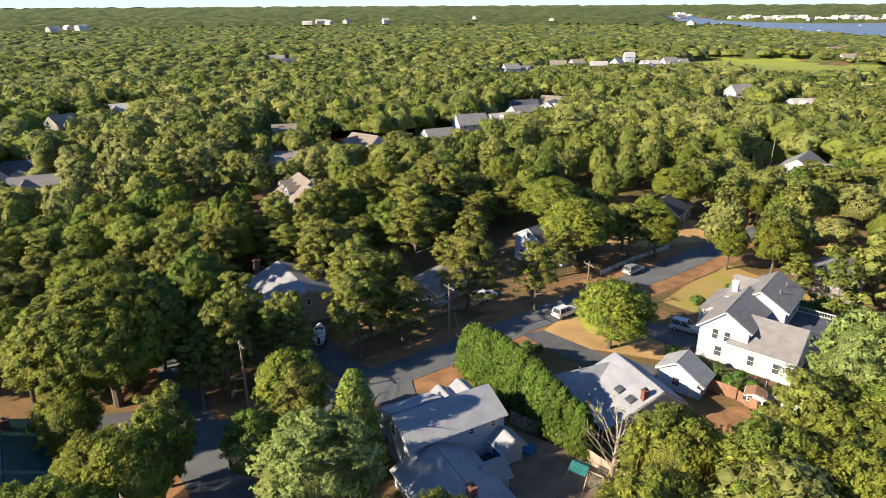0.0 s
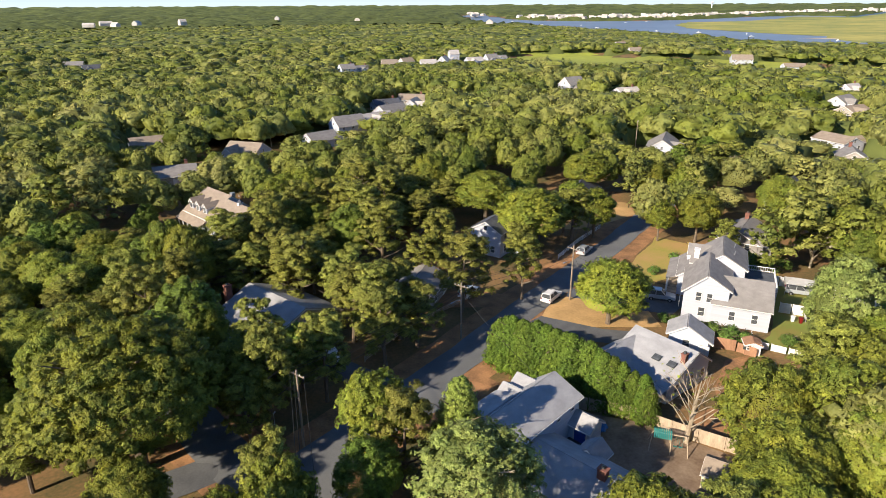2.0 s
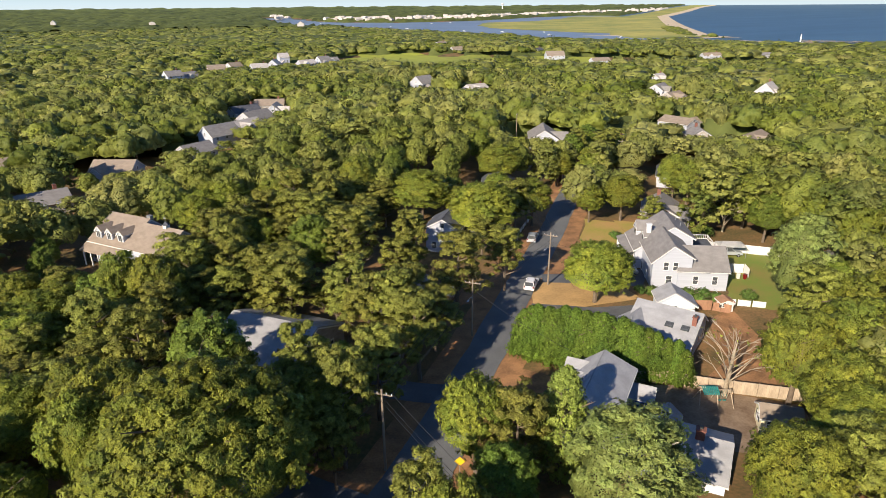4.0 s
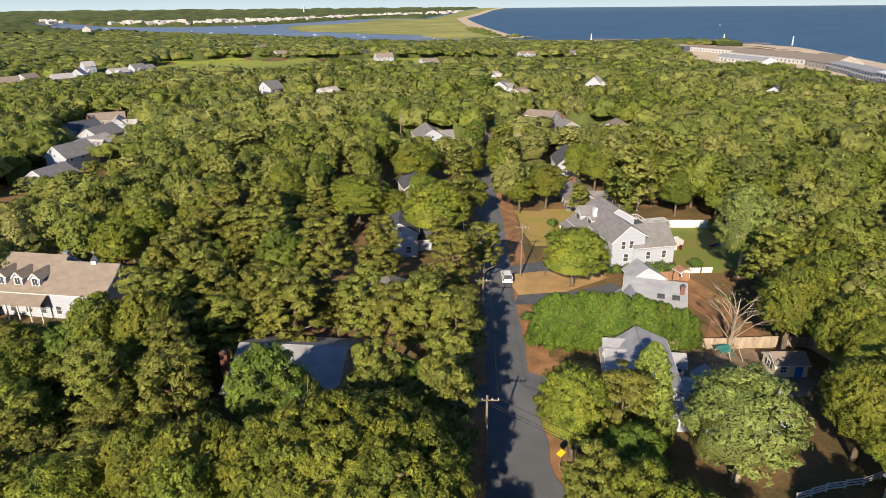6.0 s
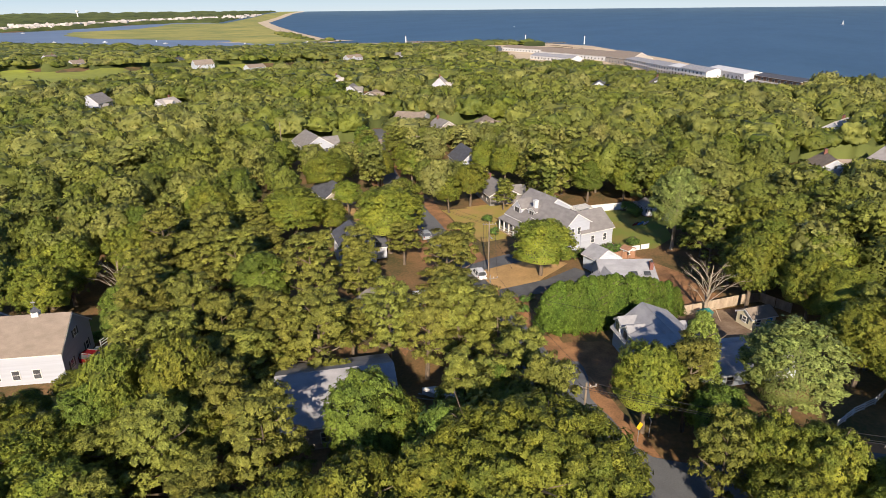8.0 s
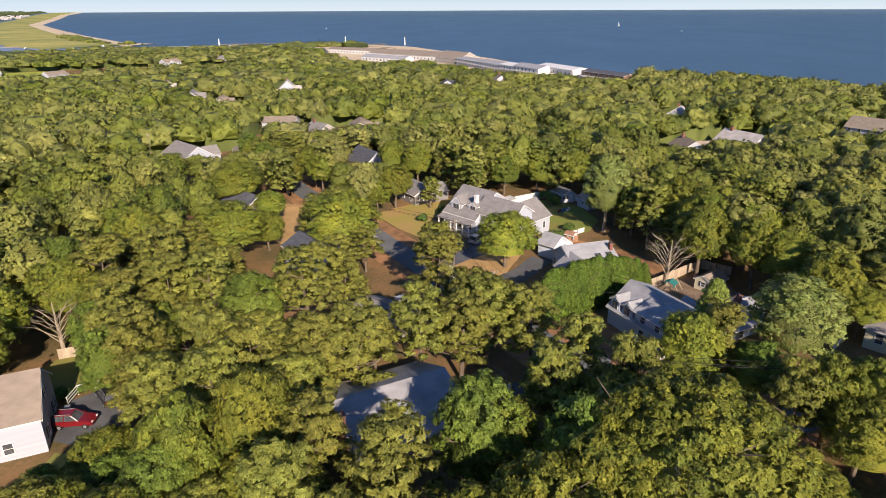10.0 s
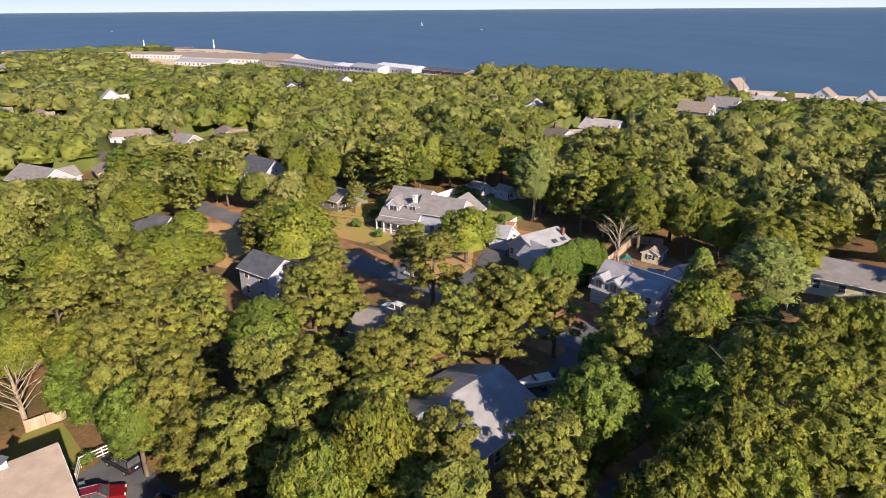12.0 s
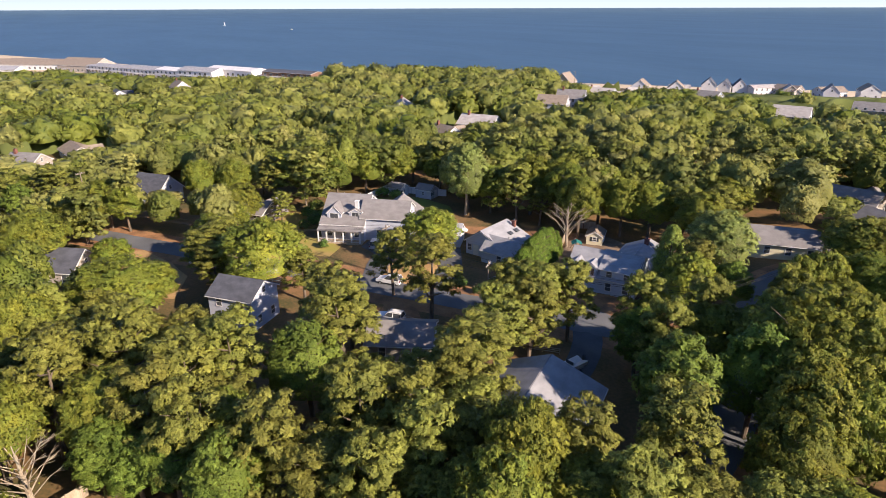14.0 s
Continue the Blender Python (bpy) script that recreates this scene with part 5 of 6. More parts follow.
TREES_BEHIND_THE_LAWN = [
    ("oak", 76, 72, 4.4, 11.6), ("maple", 74.5, 80.5, 3.8, 10.4), ("oak", 79, 88, 4.6, 12.0), ("pine", 76.5, 96, 3.8, 12.4), ("oak", 81, 104, 4.4, 11.8),
    ("maple", 84, 80, 4.4, 12.4), ("pine", 87, 96, 4.0, 13.0), ("oak", 85, 111, 4.4, 11.6), ("oak", 74, 63, 4.6, 12.2), ("maple", 78.5, 57, 4.2, 12.0),
    ("bare", 73.5, 89, 3.2, 9.6), ("oak", 67, 55, 4.4, 11.4), ("oak", 59, 54, 4.4, 12.2), ("oak", 45.5, 53.5, 4.6, 11.6), ("oak", 30.5, 127.8, 3.8, 8.2), ("oak", 46, 132.5, 3.6, 8.0),
]
HERO = TREES_BEHIND_THE_LAWN + TREES_ACROSS_THE_CORNER + TREES_BY_THE_CORNER + PINES_BY_THE_STREET + PINES_ABOVE_THE_WIDE_ROOF + TREES_BEHIND_THE_YARDS + TREES_BY_THE_PARKING_YARD
for kind, x, y, half, top in HERO:
    wide = half / KINDS[kind][0]
    low = -1.3 if (x, y) == (25.5, 80.5) else gz(x, y)
    plant(kind, x, y, wide, (top - low) / (KINDS[kind][1] * wide), z=low)
for (x0, y0), (x1, y1) in zip(MAIN_ROAD[8:], MAIN_ROAD[9:11]):  # trees that hang over the far end of the street
    d = Vector((x1 - x0, y1 - y0))
    for k in range(int(d.length / 7)):
        for side in (-4.6, 4.6):
            f = (k + RNG.uniform(0.2, 0.8)) * 7 / d.length
            plant(RNG.choice(("oak", "pine", "maple")), x0 + d.x * f - d.y / d.length * side, y0 + d.y * f + d.x / d.length * side, RNG.uniform(0.75, 1.0), RNG.uniform(0.8, 1.0))
for k in range(19):
    f = k / 18
    plant("cedar", 5.2 + 12.2 * f + RNG.uniform(-0.3, 0.3), 74.6 - 17.4 * f + RNG.uniform(-0.3, 0.3), RNG.uniform(0.95, 1.05) * (0.9 - 0.28 * f + 0.22 * math.sin(math.pi * f)), 1.12)
for x, y, s in ((36, 72.5, 1.2), (37.8, 71.3, 1.3), (39.6, 70.2, 1.2), (41.2, 68.9, 1.0), (35.2, 76.8, 0.9), (34.2, 78.2, 0.8), (36.6, 75.2, 0.9), (13.4, 80.3, 0.6), (15.0, 79.6, 0.5), (47.2, 66.5, 0.9),
                (43.5, 95, 0.8), (51, 99, 0.9), (-22, 136, 0.8), (-20, 134, 0.7), (9.5, 79.5, 0.8), (66, 68, 1.3), (70, 70, 1.2), (58, 92, 1.4), (60, 90, 1.2), (63, 92, 1.3), (56.5, 95, 1.0), (66, 89, 1.5)):
    plant("shrub", x, y, s, 1.0, variants=3)


# ---- where woods may stand ----
# yards, and among them gaps cut to open the camera's view of houses
CLEARINGS_BY_THE_CORNER = [
    [(7, 58), (10.5, 62), (17, 58), (26, 46.5), (21, 40), (13, 40), (8, 46)], [(41, 66), (47, 70), (58, 86), (63, 86), (73, 75), (67, 60), (54, 56), (46, 60)],
    [(12, 84), (24, 95), (40, 100), (57, 114), (63, 108), (56, 98), (47, 92), (34, 74), (26, 76)], [(-11, 61), (-3, 71), (8, 70), (9, 62), (0, 50), (-9, 52)],
    [(-39, 117), (-38, 130), (-33, 134), (-22, 135), (-20, 130.5), (-30, 119)], [(-36, 92), (-30, 100), (-25, 91), (-16, 85), (-18, 79), (-27, 79)],
    [(3, 112), (3, 124), (14, 124), (14, 112)], [(18, 55), (26, 58), (40, 70), (44, 64), (34, 55), (27, 49)],
]
CLEARINGS_BY_THE_STREET = [
    [(3, 78), (20, 60), (17, 55), (0, 72)], [(30, 68), (27, 76), (34, 84), (42, 92), (50, 96), (62, 88), (50, 70), (41, 62)],
    # second: opens the cupola house to the camera and the low sun
    [(9, 70), (14, 78), (26, 76), (30, 66), (24, 58), (19, 57)], [(-56, 124), (-54, 146), (-40, 152), (-30, 132), (-38, 124), (-48, 120)],
    [(-26, 135), (-20, 146), (-12, 143), (-12, 139.5), (-20, 133)], [(9, 110), (14, 121), (20, 112), (14, 106)],
    [(22, 57), (30, 72), (34, 66), (29, 56)], [(8, 76), (12, 85), (28, 77), (14, 76)],
]
CLEARINGS_AND_SUN_GAP = [
    [(36, 70), (44, 70), (48, 63), (42, 58), (34, 62)], [(-7, 52), (8, 54), (13, 44), (4, 39), (-5, 44)],
    [(-12, 92), (-4, 98), (10, 100), (14, 96), (12, 90)], [(-50, 56), (-42, 58), (-36, 50), (-36, 38), (-46, 40)],
    # first: out of view, cleared so the low sun reaches the great oak
    [(-75, 44), (-76, 62), (-54, 70), (-50, 56), (-56, 44)], [(30, 122), (36, 133), (47, 138), (58, 141), (64, 137), (62, 127), (50, 121), (40, 119)],
    [(-30, 54), (-34, 58), (-37, 66), (-32, 71), (-26, 69), (-21, 60), (-25, 53)], [(54, 95), (56, 104), (62, 106), (67, 97), (62, 91)],
]
# gaps cut where scattered trees would block the camera's view
SIGHT_GAPS = [
    [(-12, 97.5), (-12, 104.5), (-3, 106), (3, 104), (0, 95), (-8, 95)],
    [(-25, 33), (-25, 45), (-12, 43), (-6, 39.5), (5, 40.5), (5, 34.5), (-4, 33), (-6, 28), (-12, 29)], [(-14, 54), (-14, 60), (-8, 60), (-8, 54)],
    [(-20, 76), (-20, 82), (-14, 82), (-14, 75)], [(-23, 67), (-23, 70.5), (-19.5, 70.5), (-19.5, 67)], [(9, 101), (9, 109), (15, 109), (15, 101)],
    [(11, 122), (11, 127), (31, 129), (31, 120)], [(-6.5, 112), (-6.5, 117), (-1.5, 117), (-1.5, 112)], [(29, 50), (29, 54), (33, 54), (33, 50)],
]
CLEAR = SIGHT_GAPS + CLEARINGS_BY_THE_CORNER + CLEARINGS_BY_THE_STREET + CLEARINGS_AND_SUN_GAP


def may_stand(X, Y, margin=3.0):
    X, Y = np.asarray(X, float), np.asarray(Y, float)
    ok = ~(inside(SEA_AREA, X, Y) | inside(BAY, X, Y) | inside(MARSH_AREA, X, Y) | inside(MARSH_AREA, X + 18, Y + 28))
    ok &= near_line(COAST, X, Y) > 45
    ok &= near_line(MAIN_ROAD, X, Y) > 3.6 + min(margin, 0.4)
    ok &= ~((near_line(MAIN_ROAD, X, Y) < 6.4) & (X > -14) & (X < 47))
    ok &= near_line(SIDE_ROAD, X, Y) > 3.0 + margin * 0.3
    ok &= near_line(BAY[2:9], X, Y) > 70
    for poly in CLEAR:
        ok &= ~inside(poly, X, Y)
    for hx, hy, turn, length, width in HOUSES:
        c, s = math.cos(radians(turn)), math.sin(radians(turn))
        dx, dy = X - hx, Y - hy
        ok &= ~((np.abs(dx * c + dy * s) < length / 2 + margin) & (np.abs(-dx * s + dy * c) < width / 2 + margin))
    ok &= ~((X > 308) & (X < 800) & (near_line(COAST, X, Y) < np.where(X < 480, 64, 150)) & (Y > -30) & (Y < 400))
    ok &= ~((X > 100) & (X < 260) & (near_line(COAST, X, Y) < 75) & (Y < -140))
    return ok


# points on the camera's path, each with the range of house y it views
CAMERA_SIDES = [((-17, 3), (130, 900)), ((-72, 44), (90, 900)), ((-80, 112), (-400, 215))]


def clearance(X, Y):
    """The height that trees may reach: from the houses farther off towards the camera they are cut low, to keep the
    houses in view.
    """
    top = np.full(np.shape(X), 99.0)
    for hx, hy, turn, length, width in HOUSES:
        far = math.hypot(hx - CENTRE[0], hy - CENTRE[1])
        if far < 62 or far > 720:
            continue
        for (sx, sy), (low, high) in CAMERA_SIDES:
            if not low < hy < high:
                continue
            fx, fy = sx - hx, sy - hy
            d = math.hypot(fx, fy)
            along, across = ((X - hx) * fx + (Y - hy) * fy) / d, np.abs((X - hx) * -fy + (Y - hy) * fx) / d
            # strip from the house towards the camera, trees capped below its sight line
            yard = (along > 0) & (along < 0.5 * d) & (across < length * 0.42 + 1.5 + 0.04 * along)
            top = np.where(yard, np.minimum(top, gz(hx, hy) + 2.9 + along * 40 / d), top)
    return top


def scatter(seed, r0, r1, cell, margin, behind=False):
    """Jittered places in a ring, on the side that the shore and the town lie."""
    g = np.random.default_rng(seed)
    k = np.arange(-r1, r1, cell)
    X, Y = np.meshgrid(k, k)
    X, Y = X.ravel() + g.uniform(-0.6, 0.6, X.size) * cell, Y.ravel() + g.uniform(-0.6, 0.6, Y.size) * cell
    r, a = np.hypot(X, Y), np.degrees(np.arctan2(Y, X))
    seen = (r < 100) | ((a > -85) & (a < 138))
    ok = (r >= r0) & (r < r1) & (~seen if behind else seen)
    X, Y = X[ok] + CENTRE[0], Y[ok] + CENTRE[1]
    ok = may_stand(X, Y, margin)
    return X[ok], Y[ok], g


taken = [(h[1], h[2], h[3] * 0.95) for h in HERO]
X, Y, g = scatter(3, 0, 66, 6.0, 0.9)
for x, y in zip(X, Y):
    if any(math.hypot(x - a, y - b) < d for a, b, d in taken):
        continue
    p = noise.noise(Vector((x * 0.03, y * 0.03, 4.0))) + RNG.uniform(-0.35, 0.35)
    kind = "pine" if p > 0.0 else "maple" if p < -0.38 else "oak"
    s = RNG.uniform(0.72, 1.05)
    plant(kind, x, y, s, RNG.uniform(0.80, 0.96) / (0.55 + 0.5 * s) * (0.9 if kind == "pine" else 1.0))


def stand(name, label, seed, r0, r1, cell, margin, rings, around, sprays, size, tall, wide, lift=2.5, kinds=("oak", "pine", "oak"), behind=False, lobed=False):
    """Many trees of one ring, joined."""
    X, Y, g = scatter(seed, r0, r1, cell, margin, behind)
    Z = ground_z(X, Y) + 1.2 * np.sin(X * 0.055 + 1.3 * np.sin(Y * 0.021)) * np.sin(Y * 0.047 + 0.9) * min(1.0, r0 / 130)
    thin = (Y < -110) & (near_line(COAST, X, Y) < 190) & (g.uniform(size=len(X)) < 0.9)
    X, Y, Z = X[~thin], Y[~thin], Z[~thin]
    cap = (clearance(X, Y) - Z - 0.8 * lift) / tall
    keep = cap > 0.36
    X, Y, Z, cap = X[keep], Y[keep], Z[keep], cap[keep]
    pick = g.integers(0, 6, len(X))
    out, edge, tone = [], [], []
    for v in range(6):
        if lobed:  # here rings and around count the lumps and the sprays on each
            (V, F, D), n0 = crown_arrays(kinds[v % len(kinds)], wide, tall, rings, around, size, seed * 10 + v), rings * 8
        else:
            V, F, D, n0 = dome_arrays(kinds[v % len(kinds)], wide, tall, rings, around, sprays, size, seed * 10 + v)
        idx = np.nonzero(pick == v)[0]
        m = len(idx)
        if not m:
            continue
        a, s = g.uniform(0, 6.283, m), 0.62 + 0.8 * g.beta(1.8, 3.0, m)
        h = (0.72 + 0.3 * s) * g.uniform(0.88, 1.1, m)
        s, h = s * np.clip(cap[idx] / h, 0.6, 1.0) ** 0.6, np.minimum(h, cap[idx])
        c, sn = np.cos(a)[:, None], np.sin(a)[:, None]
        W, M = np.empty((m, len(V), 3), np.float32), np.empty((m, len(V), 3), np.float32)
        for Q, S, k, dx, dy, dz in ((W, V, s[:, None], X[idx][:, None], Y[idx][:, None], (Z[idx] + lift * s)[:, None]), (M, D, 1.0, 0.0, 0.0, 0.0)):
            Q[:, :, 0] = (S[:, 0] * c - S[:, 1] * sn) * k + dx
            Q[:, :, 1] = (S[:, 0] * sn + S[:, 1] * c) * k + dy
            Q[:, :, 2] = S[:, 2] * (h[:, None] if Q is W else 1.0) + dz
        G = F[None] + (np.arange(m) * len(V))[:, None, None]
        edge.append(np.tile((np.arange(len(F)) >= n0).astype(np.int32), m))
        tone.append(np.repeat(np.clip(g.normal(0.5, 0.2, m) + 0.22 * np.sin(X[idx] * 0.031 + 2 * np.sin(Y[idx] * 0.017)) * np.sin(Y[idx] * 0.027 + 1), 0, 1), len(V)))
        out.append((W.reshape(-1, 3), G.reshape(-1, 3), M.reshape(-1, 3)))
    V, F, M = join(out)
    ob = big_mesh(name, V, F, WOODS, None, WOODS_EDGE, np.concatenate(edge), M)
    ob.data.attributes.new("tree_tone", "FLOAT", "POINT").data.foreach_set("value", np.concatenate(tone).astype(np.float32))
    return tagged(ob, label, "woods", kind="stuff")


stand("woods", "mixed oak and pitch pine woods around the houses", 21, 66, 135, 7.6, 1.2, 48, 15, 0, 0.46, 11.4, 4.9, lift=1.8, lobed=True)
stand("woods", "mixed oak and pine woods", 22, 135, 330, 8.8, 5.0, 6, 12, 160, 0.76, 9.6, 5.6, lift=1.0)
stand("far_woods", "unbroken woods in the distance", 23, 330, 720, 11.6, 7.0, 4, 9, 28, 1.3, 8.2, 7.2, lift=0.3)
stand("far_woods", "unbroken woods in the distance", 24, 720, 1500, 15.0, 0.0, 4, 8, 5, 1.8, 7.4, 9.5, lift=-1.0)
stand("woods", "mixed oak and pine woods west of the street", 25, 100, 420, 11.5, 2.0, 6, 12, 40, 0.9, 8.6, 6.4, lift=1.0, behind=True)


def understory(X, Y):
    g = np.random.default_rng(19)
    # the undergrowth is capped for the same camera views
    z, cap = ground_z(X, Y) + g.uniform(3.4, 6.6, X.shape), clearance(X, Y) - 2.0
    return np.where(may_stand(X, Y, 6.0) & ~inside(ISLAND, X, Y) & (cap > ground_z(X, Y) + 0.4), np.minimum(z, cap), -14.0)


tagged(polar_sheet("undergrowth", np.geomspace(150, 1520, 76), 400, understory, HAZED_WOODS, -88, 140), "dense green undergrowth between the trees", "undergrowth", kind="stuff")


def canopy(X, Y):
    g = np.random.default_rng(9)
    z = land(X, Y) + 7.0 + g.uniform(-7.5, 4.0, X.shape)
    bare = inside(SEA_AREA, X, Y) | inside(BAY, X, Y) | inside(ISLAND, X, Y) | (near_line(SPIT, X, Y) < 170) | (near_line(BAY[3:12], X, Y) < 25)
    return np.where(bare, -12.0, z)


tagged(polar_sheet("distant_forest", np.geomspace(1480, 4900, 76), 560, canopy, HAZED_WOODS, -90, 140), "green forest reaching to the horizon, darkened for haze", "forest", kind="stuff")


# ---- cars ----
def car(x, y, turn, paint, label, length=4.7, width=1.85, height=1.68, wagon=True, z=None):
    """Body drawn from its side outline, glass band, wheels, lamps; x is its nose."""
    c = thing("car", x, y, (gz(x, y) if z is None else z) + 0.1, turn, label, "car", "parked cars")
    L, W, H = length / 2, width / 2, height
    side = [(-L, 0.45), (-L + 0.1, 0.95), (-L * 0.98 + 0.05, 1.02), (L * 0.42, 1.02), (L - 0.15, 0.82), (L, 0.62), (L - 0.03, 0.35), (-L + 0.06, 0.30)]
    bm = extrude_profile([(a, b) for a, b in side], "y", -W, W)
    bmesh.ops.bevel(bm, geom=list(bm.edges), offset=0.06, segments=2, affect="EDGES")
    part("body", bm, PAINT[paint], c)
    back = -L * 0.93 if wagon else -L * 0.62
    bm = bmesh.new()
    low = [(back, 1.0), (L * 0.36, 1.0)]
    high = [(back + (0.22 if wagon else 0.6), H), (L * 0.02, H)]
    vs = [bm.verts.new((a, s * (W - 0.06), b)) for s in (-1, 1) for a, b in low] + [bm.verts.new((a, s * (W - 0.24), b)) for s in (-1, 1) for a, b in high]
    for q in ((0, 1, 5, 4), (3, 2, 6, 7), (1, 3, 7, 5), (2, 0, 4, 6), (4, 5, 7, 6)):
        bm.faces.new([vs[i] for i in q])
    bmesh.ops.recalc_face_normals(bm, faces=bm.faces)
    part("cabin_glass", bm, GLASS, c)
    part("roof_panel", boxes((high[0][0] - 0.03, high[1][0] + 0.03, -W + 0.22, W - 0.22, H - 0.03, H + 0.045), bevel=0.03), PAINT[paint], c)
    for s in (-1, 1):
        part("roof_rail", boxes((high[0][0] + 0.1, high[1][0] - 0.1, s * (W - 0.32) - 0.025, s * (W - 0.32) + 0.025, H + 0.05, H + 0.11)), STEEL, c)
        for a, b in ((low[0][0] + 0.02, high[0][0]), (back + length * 0.30, back + length * 0.31), (low[1][0], high[1][0])):
            bm = bmesh.new()
            tube(bm, (a, s * (W - 0.05), 0.98), (b, s * (W - 0.23), H), 0.05, 0.05, 4)
            part("pillar", bm, PAINT[paint], c)
        part("headlight", boxes((L - 0.2, L - 0.02, s * (W - 0.3) - 0.2, s * (W - 0.3) + 0.2, 0.62, 0.78), bevel=0.03), TRIM, c, "clear headlight")
        part("tail_light", boxes((-L - 0.01, -L + 0.12, s * (W - 0.18) - 0.12, s * (W - 0.18) + 0.12, 0.75, 1.0), bevel=0.02), PAINT["red"], c, "red tail light")
        part("mirror", boxes((L * 0.3, L * 0.3 + 0.14, s * (W + 0.1) - 0.1, s * (W + 0.1) + 0.1, 1.02, 1.16), bevel=0.03), PAINT[paint], c)
        for a in (-L * 0.6, L * 0.62):
            bm = bmesh.new()
            tube(bm, (a, s * (W - 0.22), 0.23), (a, s * (W + 0.01), 0.23), 0.34, 0.34, 14)
            w = part("wheel", bm, RUBBER, c)
            bm = bmesh.new()
            tube(bm, (a, s * (W - 0.02), 0.23), (a, s * (W + 0.025), 0.23), 0.21, 0.19, 10)
            part("rim", bm, STEEL, w)
    part("number_plate", boxes((-L - 0.03, -L - 0.005, -0.2, 0.2, 0.7, 0.82)), TRIM, c)


car(20.8, 91.0, 38, "white", "white estate car parked at the kerb", z=0)
car(38.6, 85.8, -35, "silver", "silver sport utility car on the driveway", 4.9, 1.95, 1.75)
car(8.0, 96.8, 40, "white", "white estate car beside the low house")
car(-26.6, 131.0, -80, "red", "shiny red estate car in the parking yard")
car(-21.4, 130.2, 48, "black", "black car beside the white gate")
car(-29.6, 124.2, 48, "black", "black car in tree shade")
car(36.5, 108.5, 40, "silver", "grey car at the roadside under trees")
car(62.5, 80.2, -40, "silver", "silver car under a white canopy")
for k, (x, y) in enumerate(((640, 340), (655, 346), (668, 338), (684, 345), (700, 336), (715, 342), (730, 330), (648, 322), (676, 320), (706, 316), (742, 338), (756, 330))):
    car(x, y, 70, ("white", "silver", "black", "red")[k % 4], "car in the beach car park", z=gz(x, y) + 0.45)


# ---- poles and cables ----
def utility_pole(x, y, height, turn, arm=True, lamp=True, transformer=False):
    p = thing("utility_pole", x, y, gz(x, y), turn, "weathered wooden utility pole with street lamp arm" if lamp else "weathered wooden utility pole with crossarm", "utility pole", "utility poles")
    bm = bmesh.new()
    tube(bm, (0, 0, -0.6), (0, 0, height), 0.17, 0.11, 10)
    part("pole", bm, POLE, p)
    if arm:
        part("crossarm", boxes((-1.2, 1.2, -0.06, 0.06, height - 0.65, height - 0.52), bevel=0.01), POLE, p)
        for s in (-1.1, -0.5, 0.5, 1.1):
            bm = bmesh.new()
            tube(bm, (s, 0, height - 0.52), (s, 0, height - 0.32), 0.05, 0.035, 6)
            part("insulator", bm, TRIM, p)
    if lamp:
        bm = bmesh.new()
        tube(bm, (0, 0, height - 3.0), (0, 1.0, height - 2.4), 0.045, 0.04, 6)
        tube(bm, (0, 1.0, height - 2.4), (0, 2.2, height - 2.3), 0.04, 0.035, 6)
        a = part("lamp_arm", bm, STEEL, p)
        part("lamp_head", boxes((-0.13, 0.13, 2.15, 2.75, height - 2.38, height - 2.24), bevel=0.04), STEEL, a)
    if transformer:
        bm = bmesh.new()
        tube(bm, (0.36, 0, height - 2.2), (0.36, 0, height - 1.2), 0.24, 0.24, 12)
        part("transformer", bm, STEEL, p, "grey transformer can")


def cable(points, sag, label):
    cu = bpy.data.curves.new("cable", "CURVE")
    cu.dimensions, cu.bevel_depth, cu.bevel_resolution = "3D", 0.022, 1
    for a, b in zip(points, points[1:]):
        sp = cu.splines.new("POLY")
        sp.points.add(12)
        for k in range(13):
            f = k / 12
            q = Vector(a).lerp(Vector(b), f)
            sp.points[k].co = (q.x, q.y, q.z - sag * 4 * f * (1 - f), 1)
    cu.materials.append(WIRE)
    ob = new("cable", cu)
    return tagged(ob, label, "cable", "overhead cables")


POLES = [(-22.8, 64.5, 10.2), (2.0, 82.8, 9.3), (23.8, 90.0, 9.9), (41.5, 116.5, 9.5), (72, 137, 9.5), (94, 136, 10.0), (-23.5, 38.0, 9.5)]
for k, (x, y, h) in enumerate(POLES):
    utility_pole(x, y, h, 128 if k != 2 else 38 + 80, True, k in (1, 2, 3), k == 4)
for off in (-1.1, 0.5, 1.1):
    cable([(x - 0.62 * off, y + 0.78 * off, gz(x, y) + h - 0.3) for x, y, h in (POLES[6], POLES[0], POLES[1])], 0.5, "thin black overhead power cable")
    cable([(x - 0.62 * off, y + 0.78 * off, gz(x, y) + h - 0.3) for x, y, h in (POLES[1], POLES[2], POLES[3], POLES[4])], 0.6, "thin black overhead power cable")
cable([(-22.8, 64.5, 8.0), (2.0, 82.8, 7.6), (23.8, 90, 8.0)], 0.7, "thick black overhead telephone cable")
cable([(23.8, 90, 8.4), (26.5, 86.2, 0.1)], 0.0, "taut guy wire from pole to ground")
cable([(23.8, 90, 8.2), (37.0, 80.2, 5.0)], 0.6, "service cable to the white house")
cable([(2.0, 82.8, 7.8), (5.6, 63.6, 4.6)], 0.6, "service cable to the dormered house")
for x, y, h in ((-161, 233, 11), (-65, 156, 10), (36, 262, 10), (-20, 232, 10), (100, 190, 10), (300, 40, 10), (230, -130, 10), (310, 70, 10)):
    utility_pole(x, y, h, 40, True, False)


